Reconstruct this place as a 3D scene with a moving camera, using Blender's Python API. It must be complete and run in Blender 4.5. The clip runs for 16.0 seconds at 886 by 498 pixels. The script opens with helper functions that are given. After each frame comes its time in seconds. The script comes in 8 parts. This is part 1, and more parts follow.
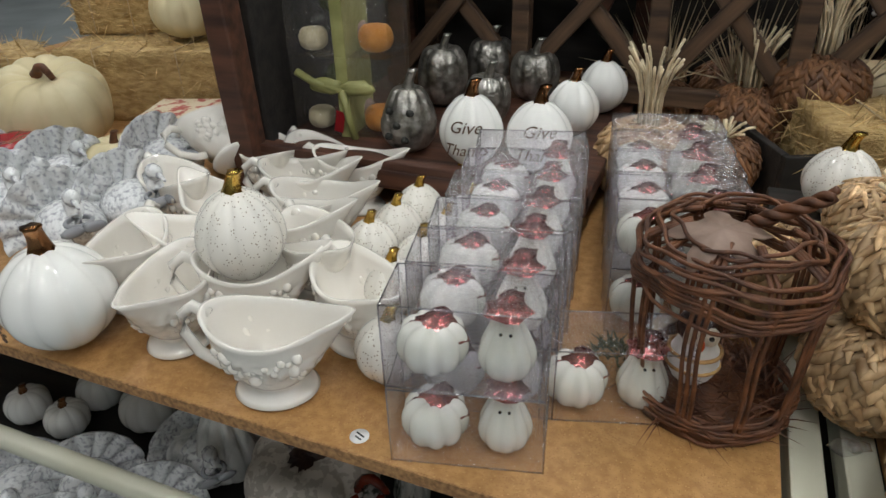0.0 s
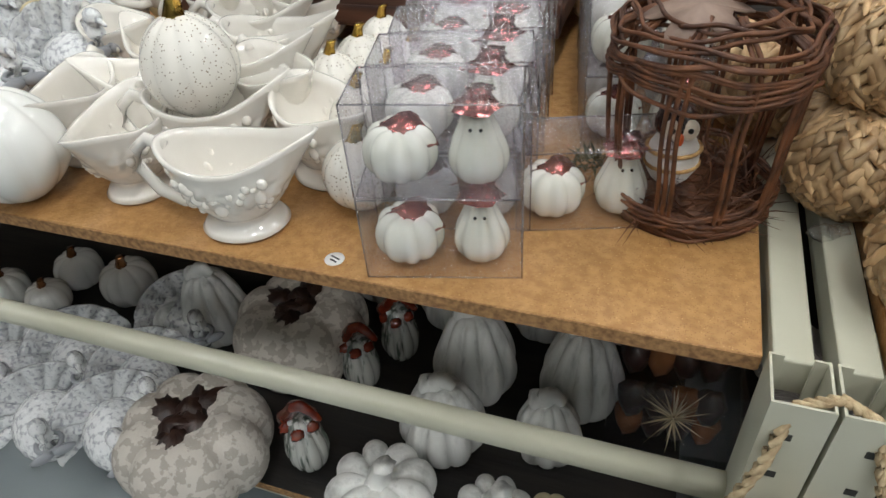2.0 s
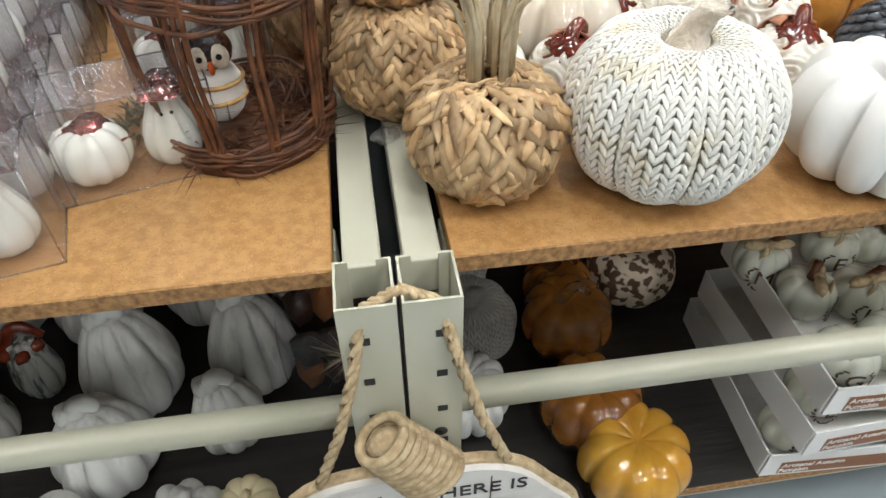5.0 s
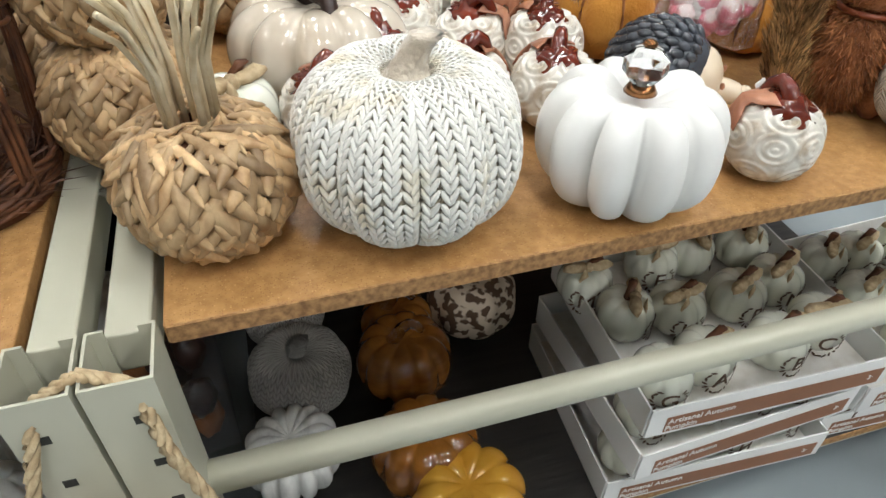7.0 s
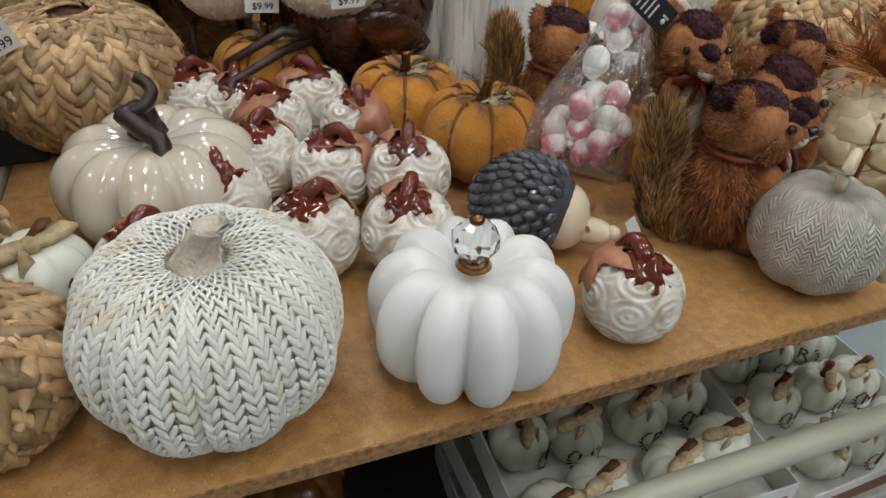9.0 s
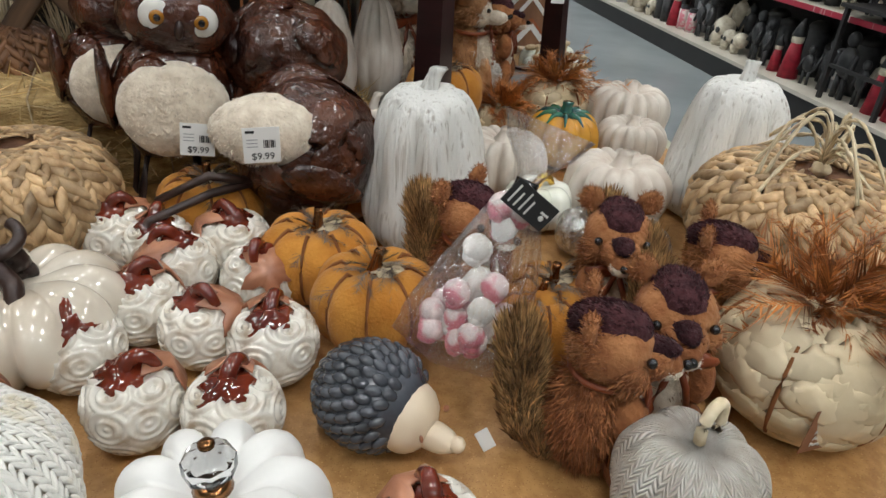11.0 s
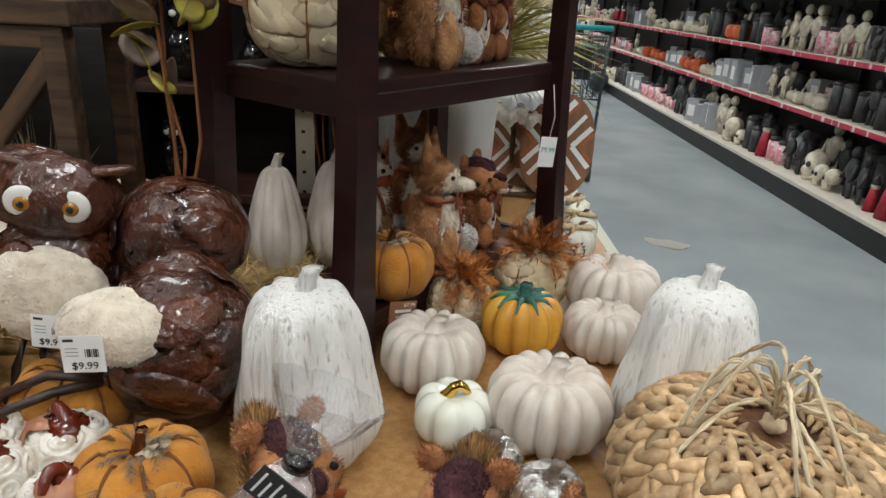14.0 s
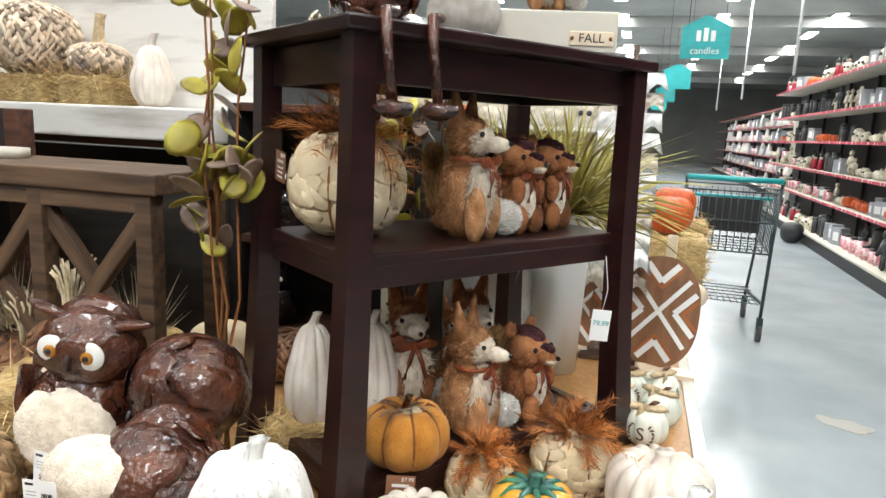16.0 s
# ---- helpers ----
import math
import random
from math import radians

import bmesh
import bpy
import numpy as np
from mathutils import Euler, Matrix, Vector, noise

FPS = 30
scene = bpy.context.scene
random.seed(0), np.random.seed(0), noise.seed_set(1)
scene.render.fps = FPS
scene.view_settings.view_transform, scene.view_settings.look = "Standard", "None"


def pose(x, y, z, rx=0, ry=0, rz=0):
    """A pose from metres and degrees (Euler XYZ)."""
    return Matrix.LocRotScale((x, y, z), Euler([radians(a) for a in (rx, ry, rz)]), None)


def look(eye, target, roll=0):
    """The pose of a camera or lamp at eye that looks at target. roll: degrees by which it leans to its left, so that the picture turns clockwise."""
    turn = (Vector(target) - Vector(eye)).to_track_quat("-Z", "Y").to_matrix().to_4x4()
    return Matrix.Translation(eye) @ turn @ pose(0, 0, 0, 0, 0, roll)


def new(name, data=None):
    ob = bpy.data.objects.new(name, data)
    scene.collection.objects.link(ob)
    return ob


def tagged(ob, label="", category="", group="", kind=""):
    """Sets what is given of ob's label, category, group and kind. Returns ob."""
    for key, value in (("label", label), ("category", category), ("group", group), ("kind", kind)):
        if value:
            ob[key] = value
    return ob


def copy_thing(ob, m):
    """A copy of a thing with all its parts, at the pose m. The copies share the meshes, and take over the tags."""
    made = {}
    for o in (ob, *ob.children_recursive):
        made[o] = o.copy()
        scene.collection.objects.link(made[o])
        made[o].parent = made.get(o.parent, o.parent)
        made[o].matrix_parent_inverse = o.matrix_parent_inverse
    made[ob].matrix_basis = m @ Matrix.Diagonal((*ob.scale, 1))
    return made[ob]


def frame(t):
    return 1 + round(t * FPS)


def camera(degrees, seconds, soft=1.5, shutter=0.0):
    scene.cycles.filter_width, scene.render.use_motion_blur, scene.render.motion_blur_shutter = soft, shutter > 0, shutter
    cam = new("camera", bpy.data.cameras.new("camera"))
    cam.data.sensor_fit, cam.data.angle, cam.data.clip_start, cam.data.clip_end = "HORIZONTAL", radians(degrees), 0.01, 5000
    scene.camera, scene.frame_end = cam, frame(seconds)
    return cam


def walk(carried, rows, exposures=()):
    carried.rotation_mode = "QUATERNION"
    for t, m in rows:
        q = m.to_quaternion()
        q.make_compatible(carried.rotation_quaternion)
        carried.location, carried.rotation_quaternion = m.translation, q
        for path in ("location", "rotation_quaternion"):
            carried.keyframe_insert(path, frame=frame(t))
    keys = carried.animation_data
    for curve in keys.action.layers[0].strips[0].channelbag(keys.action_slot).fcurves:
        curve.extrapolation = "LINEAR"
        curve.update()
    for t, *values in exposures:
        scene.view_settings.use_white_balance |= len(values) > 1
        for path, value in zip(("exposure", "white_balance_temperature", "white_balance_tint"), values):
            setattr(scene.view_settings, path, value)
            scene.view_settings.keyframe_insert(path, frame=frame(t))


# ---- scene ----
cam = camera(67.5, 16.0)
PATH = [
    (0, (-0.03, 0.039, 1.228), (-0.71, 1.638, 0.237), -1.6),
    (0.5, (-0.027, 0.031, 1.201), (-0.701, 1.591, 0.147), -2.9),
    (1, (-0.022, 0.028, 1.178), (-0.684, 1.529, 0.035), -3.5),
    (1.5, (-0.016, 0.023, 1.157), (-0.646, 1.489, -0.049), -4.1),
    (2, (-0.014, 0.024, 1.146), (-0.593, 1.46, -0.121), -4.8),
    (2.5, (-0.003, 0.023, 1.132), (-0.515, 1.455, -0.168), -5.5),
    (3, (0.014, 0.029, 1.118), (-0.373, 1.458, -0.228), -4.9),
    (3.5, (0.044, 0.038, 1.106), (-0.22, 1.49, -0.244), -4.1),
    (4, (0.07, 0.051, 1.099), (-0.032, 1.514, -0.261), -2.8),
    (4.2, (0.077, 0.059, 1.099), (0.054, 1.51, -0.277), -2.2),
    (6.3, (0.232, 0.063, 1.053), (0.603, 1.527, -0.259), -0.3),
    (6.5, (0.244, 0.068, 1.054), (0.635, 1.525, -0.259), -0.1),
    (7, (0.283, 0.083, 1.063), (0.743, 1.535, -0.234), 1.0),
    (7.5, (0.32, 0.101, 1.08), (0.855, 1.553, -0.186), 2.0),
    (8, (0.357, 0.119, 1.095), (0.931, 1.562, -0.165), 2.6),
    (8.5, (0.388, 0.135, 1.1), (0.984, 1.59, -0.135), 2.7),
    (9, (0.422, 0.156, 1.117), (1.003, 1.646, -0.084), 2.6),
    (9.2, (0.441, 0.163, 1.127), (1.008, 1.678, -0.049), 2.0),
    (11.3, (0.698, 0.188, 1.187), (0.999, 1.909, 0.213), 4.5),
    (11.5, (0.714, 0.193, 1.191), (1.004, 1.92, 0.226), 4.7),
    (12, (0.753, 0.209, 1.207), (1.024, 1.975, 0.307), 3.9),
    (12.5, (0.787, 0.227, 1.213), (1.042, 2.014, 0.352), 3.4),
    (13, (0.833, 0.256, 1.227), (1.019, 2.06, 0.383), 3.6),
    (13.5, (0.895, 0.3, 1.252), (1.02, 2.145, 0.49), 4.0),
    (14, (0.947, 0.332, 1.262), (0.978, 2.198, 0.543), 3.2),
    (14.5, (1.01, 0.356, 1.271), (0.917, 2.244, 0.618), 2.7),
    (15, (1.09, 0.373, 1.293), (0.838, 2.274, 0.725), 2.8),
    (15.5, (1.159, 0.388, 1.312), (0.74, 2.284, 0.833), 2.9),
    (16, (1.208, 0.395, 1.326), (0.661, 2.285, 0.972), 2.6),
]
walk(cam, [(t, look(eye, target, roll)) for t, eye, target, roll in PATH], [(0.0, -1.03), (2.0, -0.73), (4.0, -0.3), (6.5, -0.27), (7.5, -0.75), (9.0, -1.2), (11.4, -0.9), (12.5, -0.92), (14.5, -0.62), (15.3, -0.24), (16.0, 0.12)])

# ---- light: a shop hall lit by rows of ceiling fittings ----
world = bpy.data.worlds.new("hall")
world.use_nodes = True
world.node_tree.nodes["Background"].inputs["Color"].default_value = (0.93, 0.96, 1.0, 1)
world.node_tree.nodes["Background"].inputs["Strength"].default_value = 0.04
scene.world = world

CEIL = 4.6


def area_lamp(x, y, z, sx, sy, watts, colour=(0.95, 0.985, 1.0)):
    data = bpy.data.lights.new("ceiling_lamp_light", "AREA")
    data.shape, data.size, data.size_y, data.energy, data.color = "RECTANGLE", sx, sy, watts, colour
    ob = new("ceiling_lamp_light", data)
    ob.matrix_basis = pose(x, y, z)
    return ob


for lx in (-2.6, 0.4, 2.9):
    for ly in (-4.0, -1.0, 2.0, 5.0, 8.0):
        area_lamp(lx, ly, CEIL - 0.075, 0.26, 1.2, {(-2.6, -4.0): 12, (0.4, -4.0): 40, (2.9, -4.0): 120, (2.9, -1.0): 88, (-2.6, -1.0): 44, (0.4, -1.0): 66, (-2.6, 2.0): 64}.get((lx, ly), 72 if ly < 0 else 46))
for lx, ly in ((2.9, 11.0), (2.9, 17.0), (0.4, 14.0), (2.9, 23.0), (0.4, 26.0), (5.6, 20.0), (-2.6, 12.0)):
    area_lamp(lx, ly, CEIL - 0.075, 0.26, 1.2, 170)

# ---- materials ----


def mat(name, c1, c2=None, rough=0.5, scale=8.0, bump=0.0, bscale=60.0, metal=0.0, spec=0.5, detail=4.0, coat=0.0, stretch=None, sheen=0.0, lo=0.35, hi=0.65, bdist=0.002, island=0.0):
    m = bpy.data.materials.new(name)
    m.use_nodes = True
    nt = m.node_tree
    b = nt.nodes["Principled BSDF"]
    b.inputs["Roughness"].default_value = rough
    b.inputs["Metallic"].default_value = metal
    b.inputs["Specular IOR Level"].default_value = spec
    b.inputs["Coat Weight"].default_value = coat
    b.inputs["Coat Roughness"].default_value = 0.08
    b.inputs["Sheen Weight"].default_value = sheen
    c2 = c2 or tuple(v * 0.8 for v in c1)
    tc = nt.nodes.new("ShaderNodeTexCoord")
    mp = nt.nodes.new("ShaderNodeMapping")
    if stretch:
        mp.inputs["Scale"].default_value = stretch
    nt.links.new(tc.outputs["Object"], mp.inputs["Vector"])
    no = nt.nodes.new("ShaderNodeTexNoise")
    no.inputs["Scale"].default_value = scale
    no.inputs["Detail"].default_value = detail
    nt.links.new(mp.outputs["Vector"], no.inputs["Vector"])
    rp = nt.nodes.new("ShaderNodeValToRGB")
    rp.color_ramp.elements[0].position, rp.color_ramp.elements[1].position = lo, hi
    rp.color_ramp.elements[0].color, rp.color_ramp.elements[1].color = (*c2, 1), (*c1, 1)
    nt.links.new(no.outputs["Fac"], rp.inputs["Fac"])
    info = nt.nodes.new("ShaderNodeObjectInfo")
    hsv = nt.nodes.new("ShaderNodeHueSaturation")
    mr = nt.nodes.new("ShaderNodeMapRange")
    mr.inputs["To Min"].default_value, mr.inputs["To Max"].default_value = 0.9, 1.06
    nt.links.new(info.outputs["Random"], mr.inputs["Value"])
    if island:
        geo = nt.nodes.new("ShaderNodeNewGeometry")
        mi = nt.nodes.new("ShaderNodeMapRange")
        mi.inputs["To Min"].default_value, mi.inputs["To Max"].default_value = 1 - island, 1 + island
        nt.links.new(geo.outputs["Random Per Island"], mi.inputs["Value"])
        mul = nt.nodes.new("ShaderNodeMath"); mul.operation = "MULTIPLY"
        nt.links.new(mr.outputs["Result"], mul.inputs[0]); nt.links.new(mi.outputs["Result"], mul.inputs[1])
        nt.links.new(mul.outputs[0], hsv.inputs["Value"])
    else:
        nt.links.new(mr.outputs["Result"], hsv.inputs["Value"])
    nt.links.new(rp.outputs["Color"], hsv.inputs["Color"])
    nt.links.new(hsv.outputs["Color"], b.inputs["Base Color"])
    if bump:
        n2 = nt.nodes.new("ShaderNodeTexNoise")
        n2.inputs["Scale"].default_value = bscale
        n2.inputs["Detail"].default_value = 3
        nt.links.new(mp.outputs["Vector"], n2.inputs["Vector"])
        bp = nt.nodes.new("ShaderNodeBump")
        bp.inputs["Strength"].default_value, bp.inputs["Distance"].default_value = bump, bdist
        nt.links.new(n2.outputs["Fac"], bp.inputs["Height"])
        nt.links.new(bp.outputs["Normal"], b.inputs["Normal"])
    return m


def extra_dots(m, colour, scale=300.0, size=0.22, density=0.6):
    """Small speckles fired into a glaze."""
    nt = m.node_tree
    b = nt.nodes["Principled BSDF"]
    src = b.inputs["Base Color"].links[0].from_socket
    tc = nt.nodes.new("ShaderNodeTexCoord")
    v = nt.nodes.new("ShaderNodeTexVoronoi")
    v.inputs["Scale"].default_value = scale
    nt.links.new(tc.outputs["Object"], v.inputs["Vector"])
    lt = nt.nodes.new("ShaderNodeMath"); lt.operation = "LESS_THAN"; lt.inputs[1].default_value = size
    nt.links.new(v.outputs["Distance"], lt.inputs[0])
    sx = nt.nodes.new("ShaderNodeSeparateColor")
    nt.links.new(v.outputs["Color"], sx.inputs["Color"])
    gt = nt.nodes.new("ShaderNodeMath"); gt.operation = "LESS_THAN"; gt.inputs[1].default_value = density
    nt.links.new(sx.outputs["Red"], gt.inputs[0])
    mu = nt.nodes.new("ShaderNodeMath"); mu.operation = "MULTIPLY"
    nt.links.new(lt.outputs[0], mu.inputs[0]); nt.links.new(gt.outputs[0], mu.inputs[1])
    mx = nt.nodes.new("ShaderNodeMix"); mx.data_type = "RGBA"
    nt.links.new(mu.outputs[0], mx.inputs["Factor"]); nt.links.new(src, mx.inputs["A"])
    mx.inputs["B"].default_value = (*colour, 1)
    nt.links.new(mx.outputs["Result"], b.inputs["Base Color"])
    return m


def wrap_pattern(m, kind, around, up, depth=0.004, dark=0.6):
    """Knitted or plaited relief that runs round a body of revolution, its grooves shaded in the colour; around:
    columns, up: rows a metre.
    """
    nt = m.node_tree
    b = nt.nodes["Principled BSDF"]

    def math_node(op, a, c=None, val=None):
        n = nt.nodes.new("ShaderNodeMath"); n.operation = op
        nt.links.new(a, n.inputs[0])
        if c is not None:
            nt.links.new(c, n.inputs[1])
        if val is not None:
            n.inputs[1].default_value = val
        return n.outputs[0]
    tc = nt.nodes.new("ShaderNodeTexCoord")
    sp = nt.nodes.new("ShaderNodeSeparateXYZ")
    nt.links.new(tc.outputs["Object"], sp.inputs[0])
    ang = math_node("ARCTAN2", sp.outputs["Y"], sp.outputs["X"])
    u = math_node("MULTIPLY", ang, val=around / 6.28318)
    v = math_node("MULTIPLY", sp.outputs["Z"], val=up)
    fu = math_node("FRACT", u)
    zig = math_node("ABSOLUTE", math_node("SUBTRACT", fu, val=0.5))  # 0.5 at the edges of a column, 0 in the middle
    if kind == "knit":
        row = math_node("FRACT", math_node("SUBTRACT", v, math_node("MULTIPLY", zig, val=1.6)))
        hgt = math_node("SINE", math_node("MULTIPLY", row, val=3.14159))
        col = math_node("SINE", math_node("MULTIPLY", math_node("MULTIPLY", zig, val=2.0), val=3.14159))
        hgt = math_node("MULTIPLY", hgt, math_node("POWER", col, val=0.5))
    elif kind == "herring":
        row = math_node("FRACT", math_node("ADD", v, math_node("MULTIPLY", zig, val=3.0)))
        hgt = math_node("SINE", math_node("MULTIPLY", row, val=3.14159))
    else:  # fine vertical cords
        row = math_node("FRACT", math_node("ADD", v, math_node("MULTIPLY", zig, val=1.0)))
        hgt = math_node("MULTIPLY", math_node("SINE", math_node("MULTIPLY", row, val=3.14159)), math_node("SUBTRACT", zig, val=-0.5))
    bp = nt.nodes.new("ShaderNodeBump")
    bp.inputs["Strength"].default_value, bp.inputs["Distance"].default_value = 1.0, depth
    nt.links.new(hgt, bp.inputs["Height"])
    nt.links.new(bp.outputs["Normal"], b.inputs["Normal"])
    # crease shade put into the base colour: grooves fall to the factor dark
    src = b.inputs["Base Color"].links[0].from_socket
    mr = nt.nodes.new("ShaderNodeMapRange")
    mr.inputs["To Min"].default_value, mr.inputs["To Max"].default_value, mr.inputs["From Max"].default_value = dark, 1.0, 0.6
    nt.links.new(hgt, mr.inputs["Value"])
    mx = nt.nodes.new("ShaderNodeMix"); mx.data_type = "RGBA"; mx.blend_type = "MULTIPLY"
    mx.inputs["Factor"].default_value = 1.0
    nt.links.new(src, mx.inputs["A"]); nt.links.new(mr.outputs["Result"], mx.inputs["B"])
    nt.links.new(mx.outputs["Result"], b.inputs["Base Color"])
    return m


def glass(name, colour=(1, 1, 1), rough=0.05, alpha=0.15):
    m = bpy.data.materials.new(name)
    m.use_nodes = True
    nt = m.node_tree
    b = nt.nodes["Principled BSDF"]
    nt.nodes.remove(b)
    out = nt.nodes["Material Output"]
    g = nt.nodes.new("ShaderNodeBsdfGlossy"); g.inputs["Roughness"].default_value = rough
    t = nt.nodes.new("ShaderNodeBsdfTransparent"); t.inputs["Color"].default_value = (*colour, 1)
    lw = nt.nodes.new("ShaderNodeLayerWeight"); lw.inputs["Blend"].default_value = 0.5
    pw = nt.nodes.new("ShaderNodeMath"); pw.operation = "POWER"; pw.inputs[1].default_value = 3.0
    nt.links.new(lw.outputs["Facing"], pw.inputs[0])
    fr = nt.nodes.new("ShaderNodeMath"); fr.operation = "MULTIPLY"; fr.inputs[1].default_value = 0.6
    nt.links.new(pw.outputs[0], fr.inputs[0])
    no = nt.nodes.new("ShaderNodeTexNoise"); no.inputs["Scale"].default_value = 30
    bp = nt.nodes.new("ShaderNodeBump"); bp.inputs["Strength"].default_value = 0.45; bp.inputs["Distance"].default_value = 0.012
    nt.links.new(no.outputs["Fac"], bp.inputs["Height"]); nt.links.new(bp.outputs["Normal"], g.inputs["Normal"])
    ad = nt.nodes.new("ShaderNodeMath"); ad.operation = "ADD"; ad.inputs[1].default_value = alpha
    nt.links.new(fr.outputs[0], ad.inputs[0])
    mx = nt.nodes.new("ShaderNodeMixShader")
    nt.links.new(ad.outputs[0], mx.inputs["Fac"]); nt.links.new(t.outputs[0], mx.inputs[1]); nt.links.new(g.outputs[0], mx.inputs[2])
    nt.links.new(mx.outputs[0], out.inputs["Surface"])
    return m


def emit(name, colour, strength):
    m = bpy.data.materials.new(name)
    m.use_nodes = True
    b = m.node_tree.nodes["Principled BSDF"]
    b.inputs["Base Color"].default_value = (*colour, 1)
    b.inputs["Emission Color"].default_value = (*colour, 1)
    b.inputs["Emission Strength"].default_value = strength
    return m


M = {}
M["chip"] = extra_dots(extra_dots(mat("chipboard", (0.52, 0.29, 0.11), (0.40, 0.20, 0.065), 0.42, 90, 0.35, 260, detail=6), (0.30, 0.145, 0.048), 620, 0.36, 0.25), (0.55, 0.32, 0.13), 430, 0.3, 0.14)
M["chip_edge"] = mat("chipboard_edge", (0.42, 0.23, 0.09), (0.20, 0.10, 0.04), 0.8, 160, 0.3, 200, detail=6)
M["steel"] = mat("painted_steel", (0.56, 0.55, 0.44), (0.50, 0.49, 0.38), 0.35, 6, 0.08, 90)
M["hole"] = mat("dark_slot", (0.03, 0.03, 0.025), None, 0.8)
M["concrete"] = mat("sealed_concrete", (0.31, 0.345, 0.355), (0.24, 0.27, 0.285), 0.24, 1.6, 0.05, 40, detail=8)
M["stain"] = mat("old_floor_stain", (0.36, 0.33, 0.28), (0.33, 0.33, 0.31), 0.4, 20)
M["ceiling"] = mat("grey_deck", (0.55, 0.56, 0.54), (0.46, 0.47, 0.45), 0.8, 0.8)
M["wall"] = mat("hall_wall", (0.42, 0.42, 0.40), None, 0.7, 0.5)
M["lamp"] = emit("lamp_diffuser", (1.0, 0.98, 0.94), 22.0)
M["white_gloss"] = mat("white_glaze", (0.80, 0.80, 0.77), (0.76, 0.76, 0.72), 0.12, 6, 0.05, 20, coat=0.3)
M["cream_gloss"] = mat("cream_glaze", (0.83, 0.80, 0.74), (0.79, 0.75, 0.68), 0.12, 12, 0.25, 45, coat=0.4)
M["speck"] = extra_dots(mat("speckled_glaze", (0.80, 0.78, 0.72), (0.76, 0.73, 0.66), 0.13, 6, coat=0.3), (0.30, 0.24, 0.17), 330, 0.3, 0.34)
M["turkey"] = mat("white_wash_ceramic", (0.72, 0.73, 0.73), (0.42, 0.43, 0.46), 0.2, 170, 0.9, 150, detail=5, lo=0.36, hi=0.5, coat=0.3, bdist=0.004)
M["gold"] = mat("gold_plating", (0.78, 0.52, 0.13), (0.62, 0.38, 0.08), 0.16, 20, metal=1.0)
M["copper"] = mat("dark_copper", (0.36, 0.17, 0.07), (0.2, 0.09, 0.04), 0.18, 20, metal=1.0)
M["rose"] = mat("rose_foil", (0.62, 0.25, 0.22), (0.40, 0.13, 0.12), 0.18, 60, 0.8, 90, metal=0.9)
M["pearl"] = mat("pearl_glaze", (0.80, 0.80, 0.74), (0.66, 0.68, 0.55), 0.2, 10, coat=0.4)
M["acetate"] = glass("clear_acetate", (0.965, 0.955, 0.99), 0.10, 0.13)
M["crease"] = glass("creased_acetate", (0.90, 0.88, 0.95), 0.15, 0.45)
M["cello"] = glass("cellophane", (0.985, 0.985, 0.99), 0.12, 0.24)
M["braid"] = mat("water_hyacinth", (0.60, 0.415, 0.225), (0.33, 0.195, 0.09), 0.5, 70, 0.6, 180, stretch=(1, 1, 0.45), detail=6, island=0.42)
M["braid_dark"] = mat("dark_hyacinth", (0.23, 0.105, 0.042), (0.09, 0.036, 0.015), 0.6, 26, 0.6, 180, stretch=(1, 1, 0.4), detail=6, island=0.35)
M["rope"] = mat("jute_rope", (0.56, 0.44, 0.27), (0.38, 0.27, 0.15), 0.9, 120, 0.9, 220)
M["raffia"] = mat("pale_raffia", (0.78, 0.67, 0.47), (0.62, 0.49, 0.30), 0.8, 60, 0.5, 160, island=0.2)
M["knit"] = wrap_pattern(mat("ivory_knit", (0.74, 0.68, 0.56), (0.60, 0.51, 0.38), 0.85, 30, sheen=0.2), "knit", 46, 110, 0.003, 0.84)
M["stitch"] = mat("ivory_yarn", (0.86, 0.84, 0.78), (0.74, 0.66, 0.50), 0.85, 34, 0.5, 400, sheen=0.3, island=0.10, lo=0.30, hi=0.46)
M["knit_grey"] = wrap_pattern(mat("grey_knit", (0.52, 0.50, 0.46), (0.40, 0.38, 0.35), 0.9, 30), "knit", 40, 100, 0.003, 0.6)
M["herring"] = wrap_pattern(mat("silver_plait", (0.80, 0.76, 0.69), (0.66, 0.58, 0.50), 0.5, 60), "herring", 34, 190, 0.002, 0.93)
M["matte_white"] = mat("matte_white_paint", (0.82, 0.81, 0.78), (0.77, 0.76, 0.73), 0.42, 12, 0.08, 60)
M["swirl"] = mat("crackle_cream", (0.77, 0.73, 0.65), (0.50, 0.41, 0.31), 0.15, 60, 0.3, 90, coat=0.35, lo=0.28, hi=0.52)
M["ivory_glaze"] = mat("warm_ivory_glaze", (0.74, 0.68, 0.58), (0.58, 0.49, 0.38), 0.1, 10, 0.15, 40, coat=0.5)
M["redbrown"] = mat("red_brown_glaze", (0.20, 0.028, 0.010), (0.075, 0.011, 0.006), 0.1, 30, coat=0.6)
M["terra"] = mat("terracotta_leaf", (0.46, 0.21, 0.12), (0.33, 0.13, 0.07), 0.35, 40, 0.3, 60)
M["felt"] = mat("orange_felt", (0.56, 0.25, 0.045), (0.44, 0.17, 0.025), 0.95, 30, 0.9, 260, sheen=0.12, spec=0.2)
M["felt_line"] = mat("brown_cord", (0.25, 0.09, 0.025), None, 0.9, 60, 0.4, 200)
M["wood_white"] = mat("whitewashed_wood", (0.80, 0.79, 0.75), (0.46, 0.42, 0.37), 0.6, 80, 1.0, 80, stretch=(2.2, 2.2, 0.055), detail=8, lo=0.30, hi=0.43, bdist=0.006)
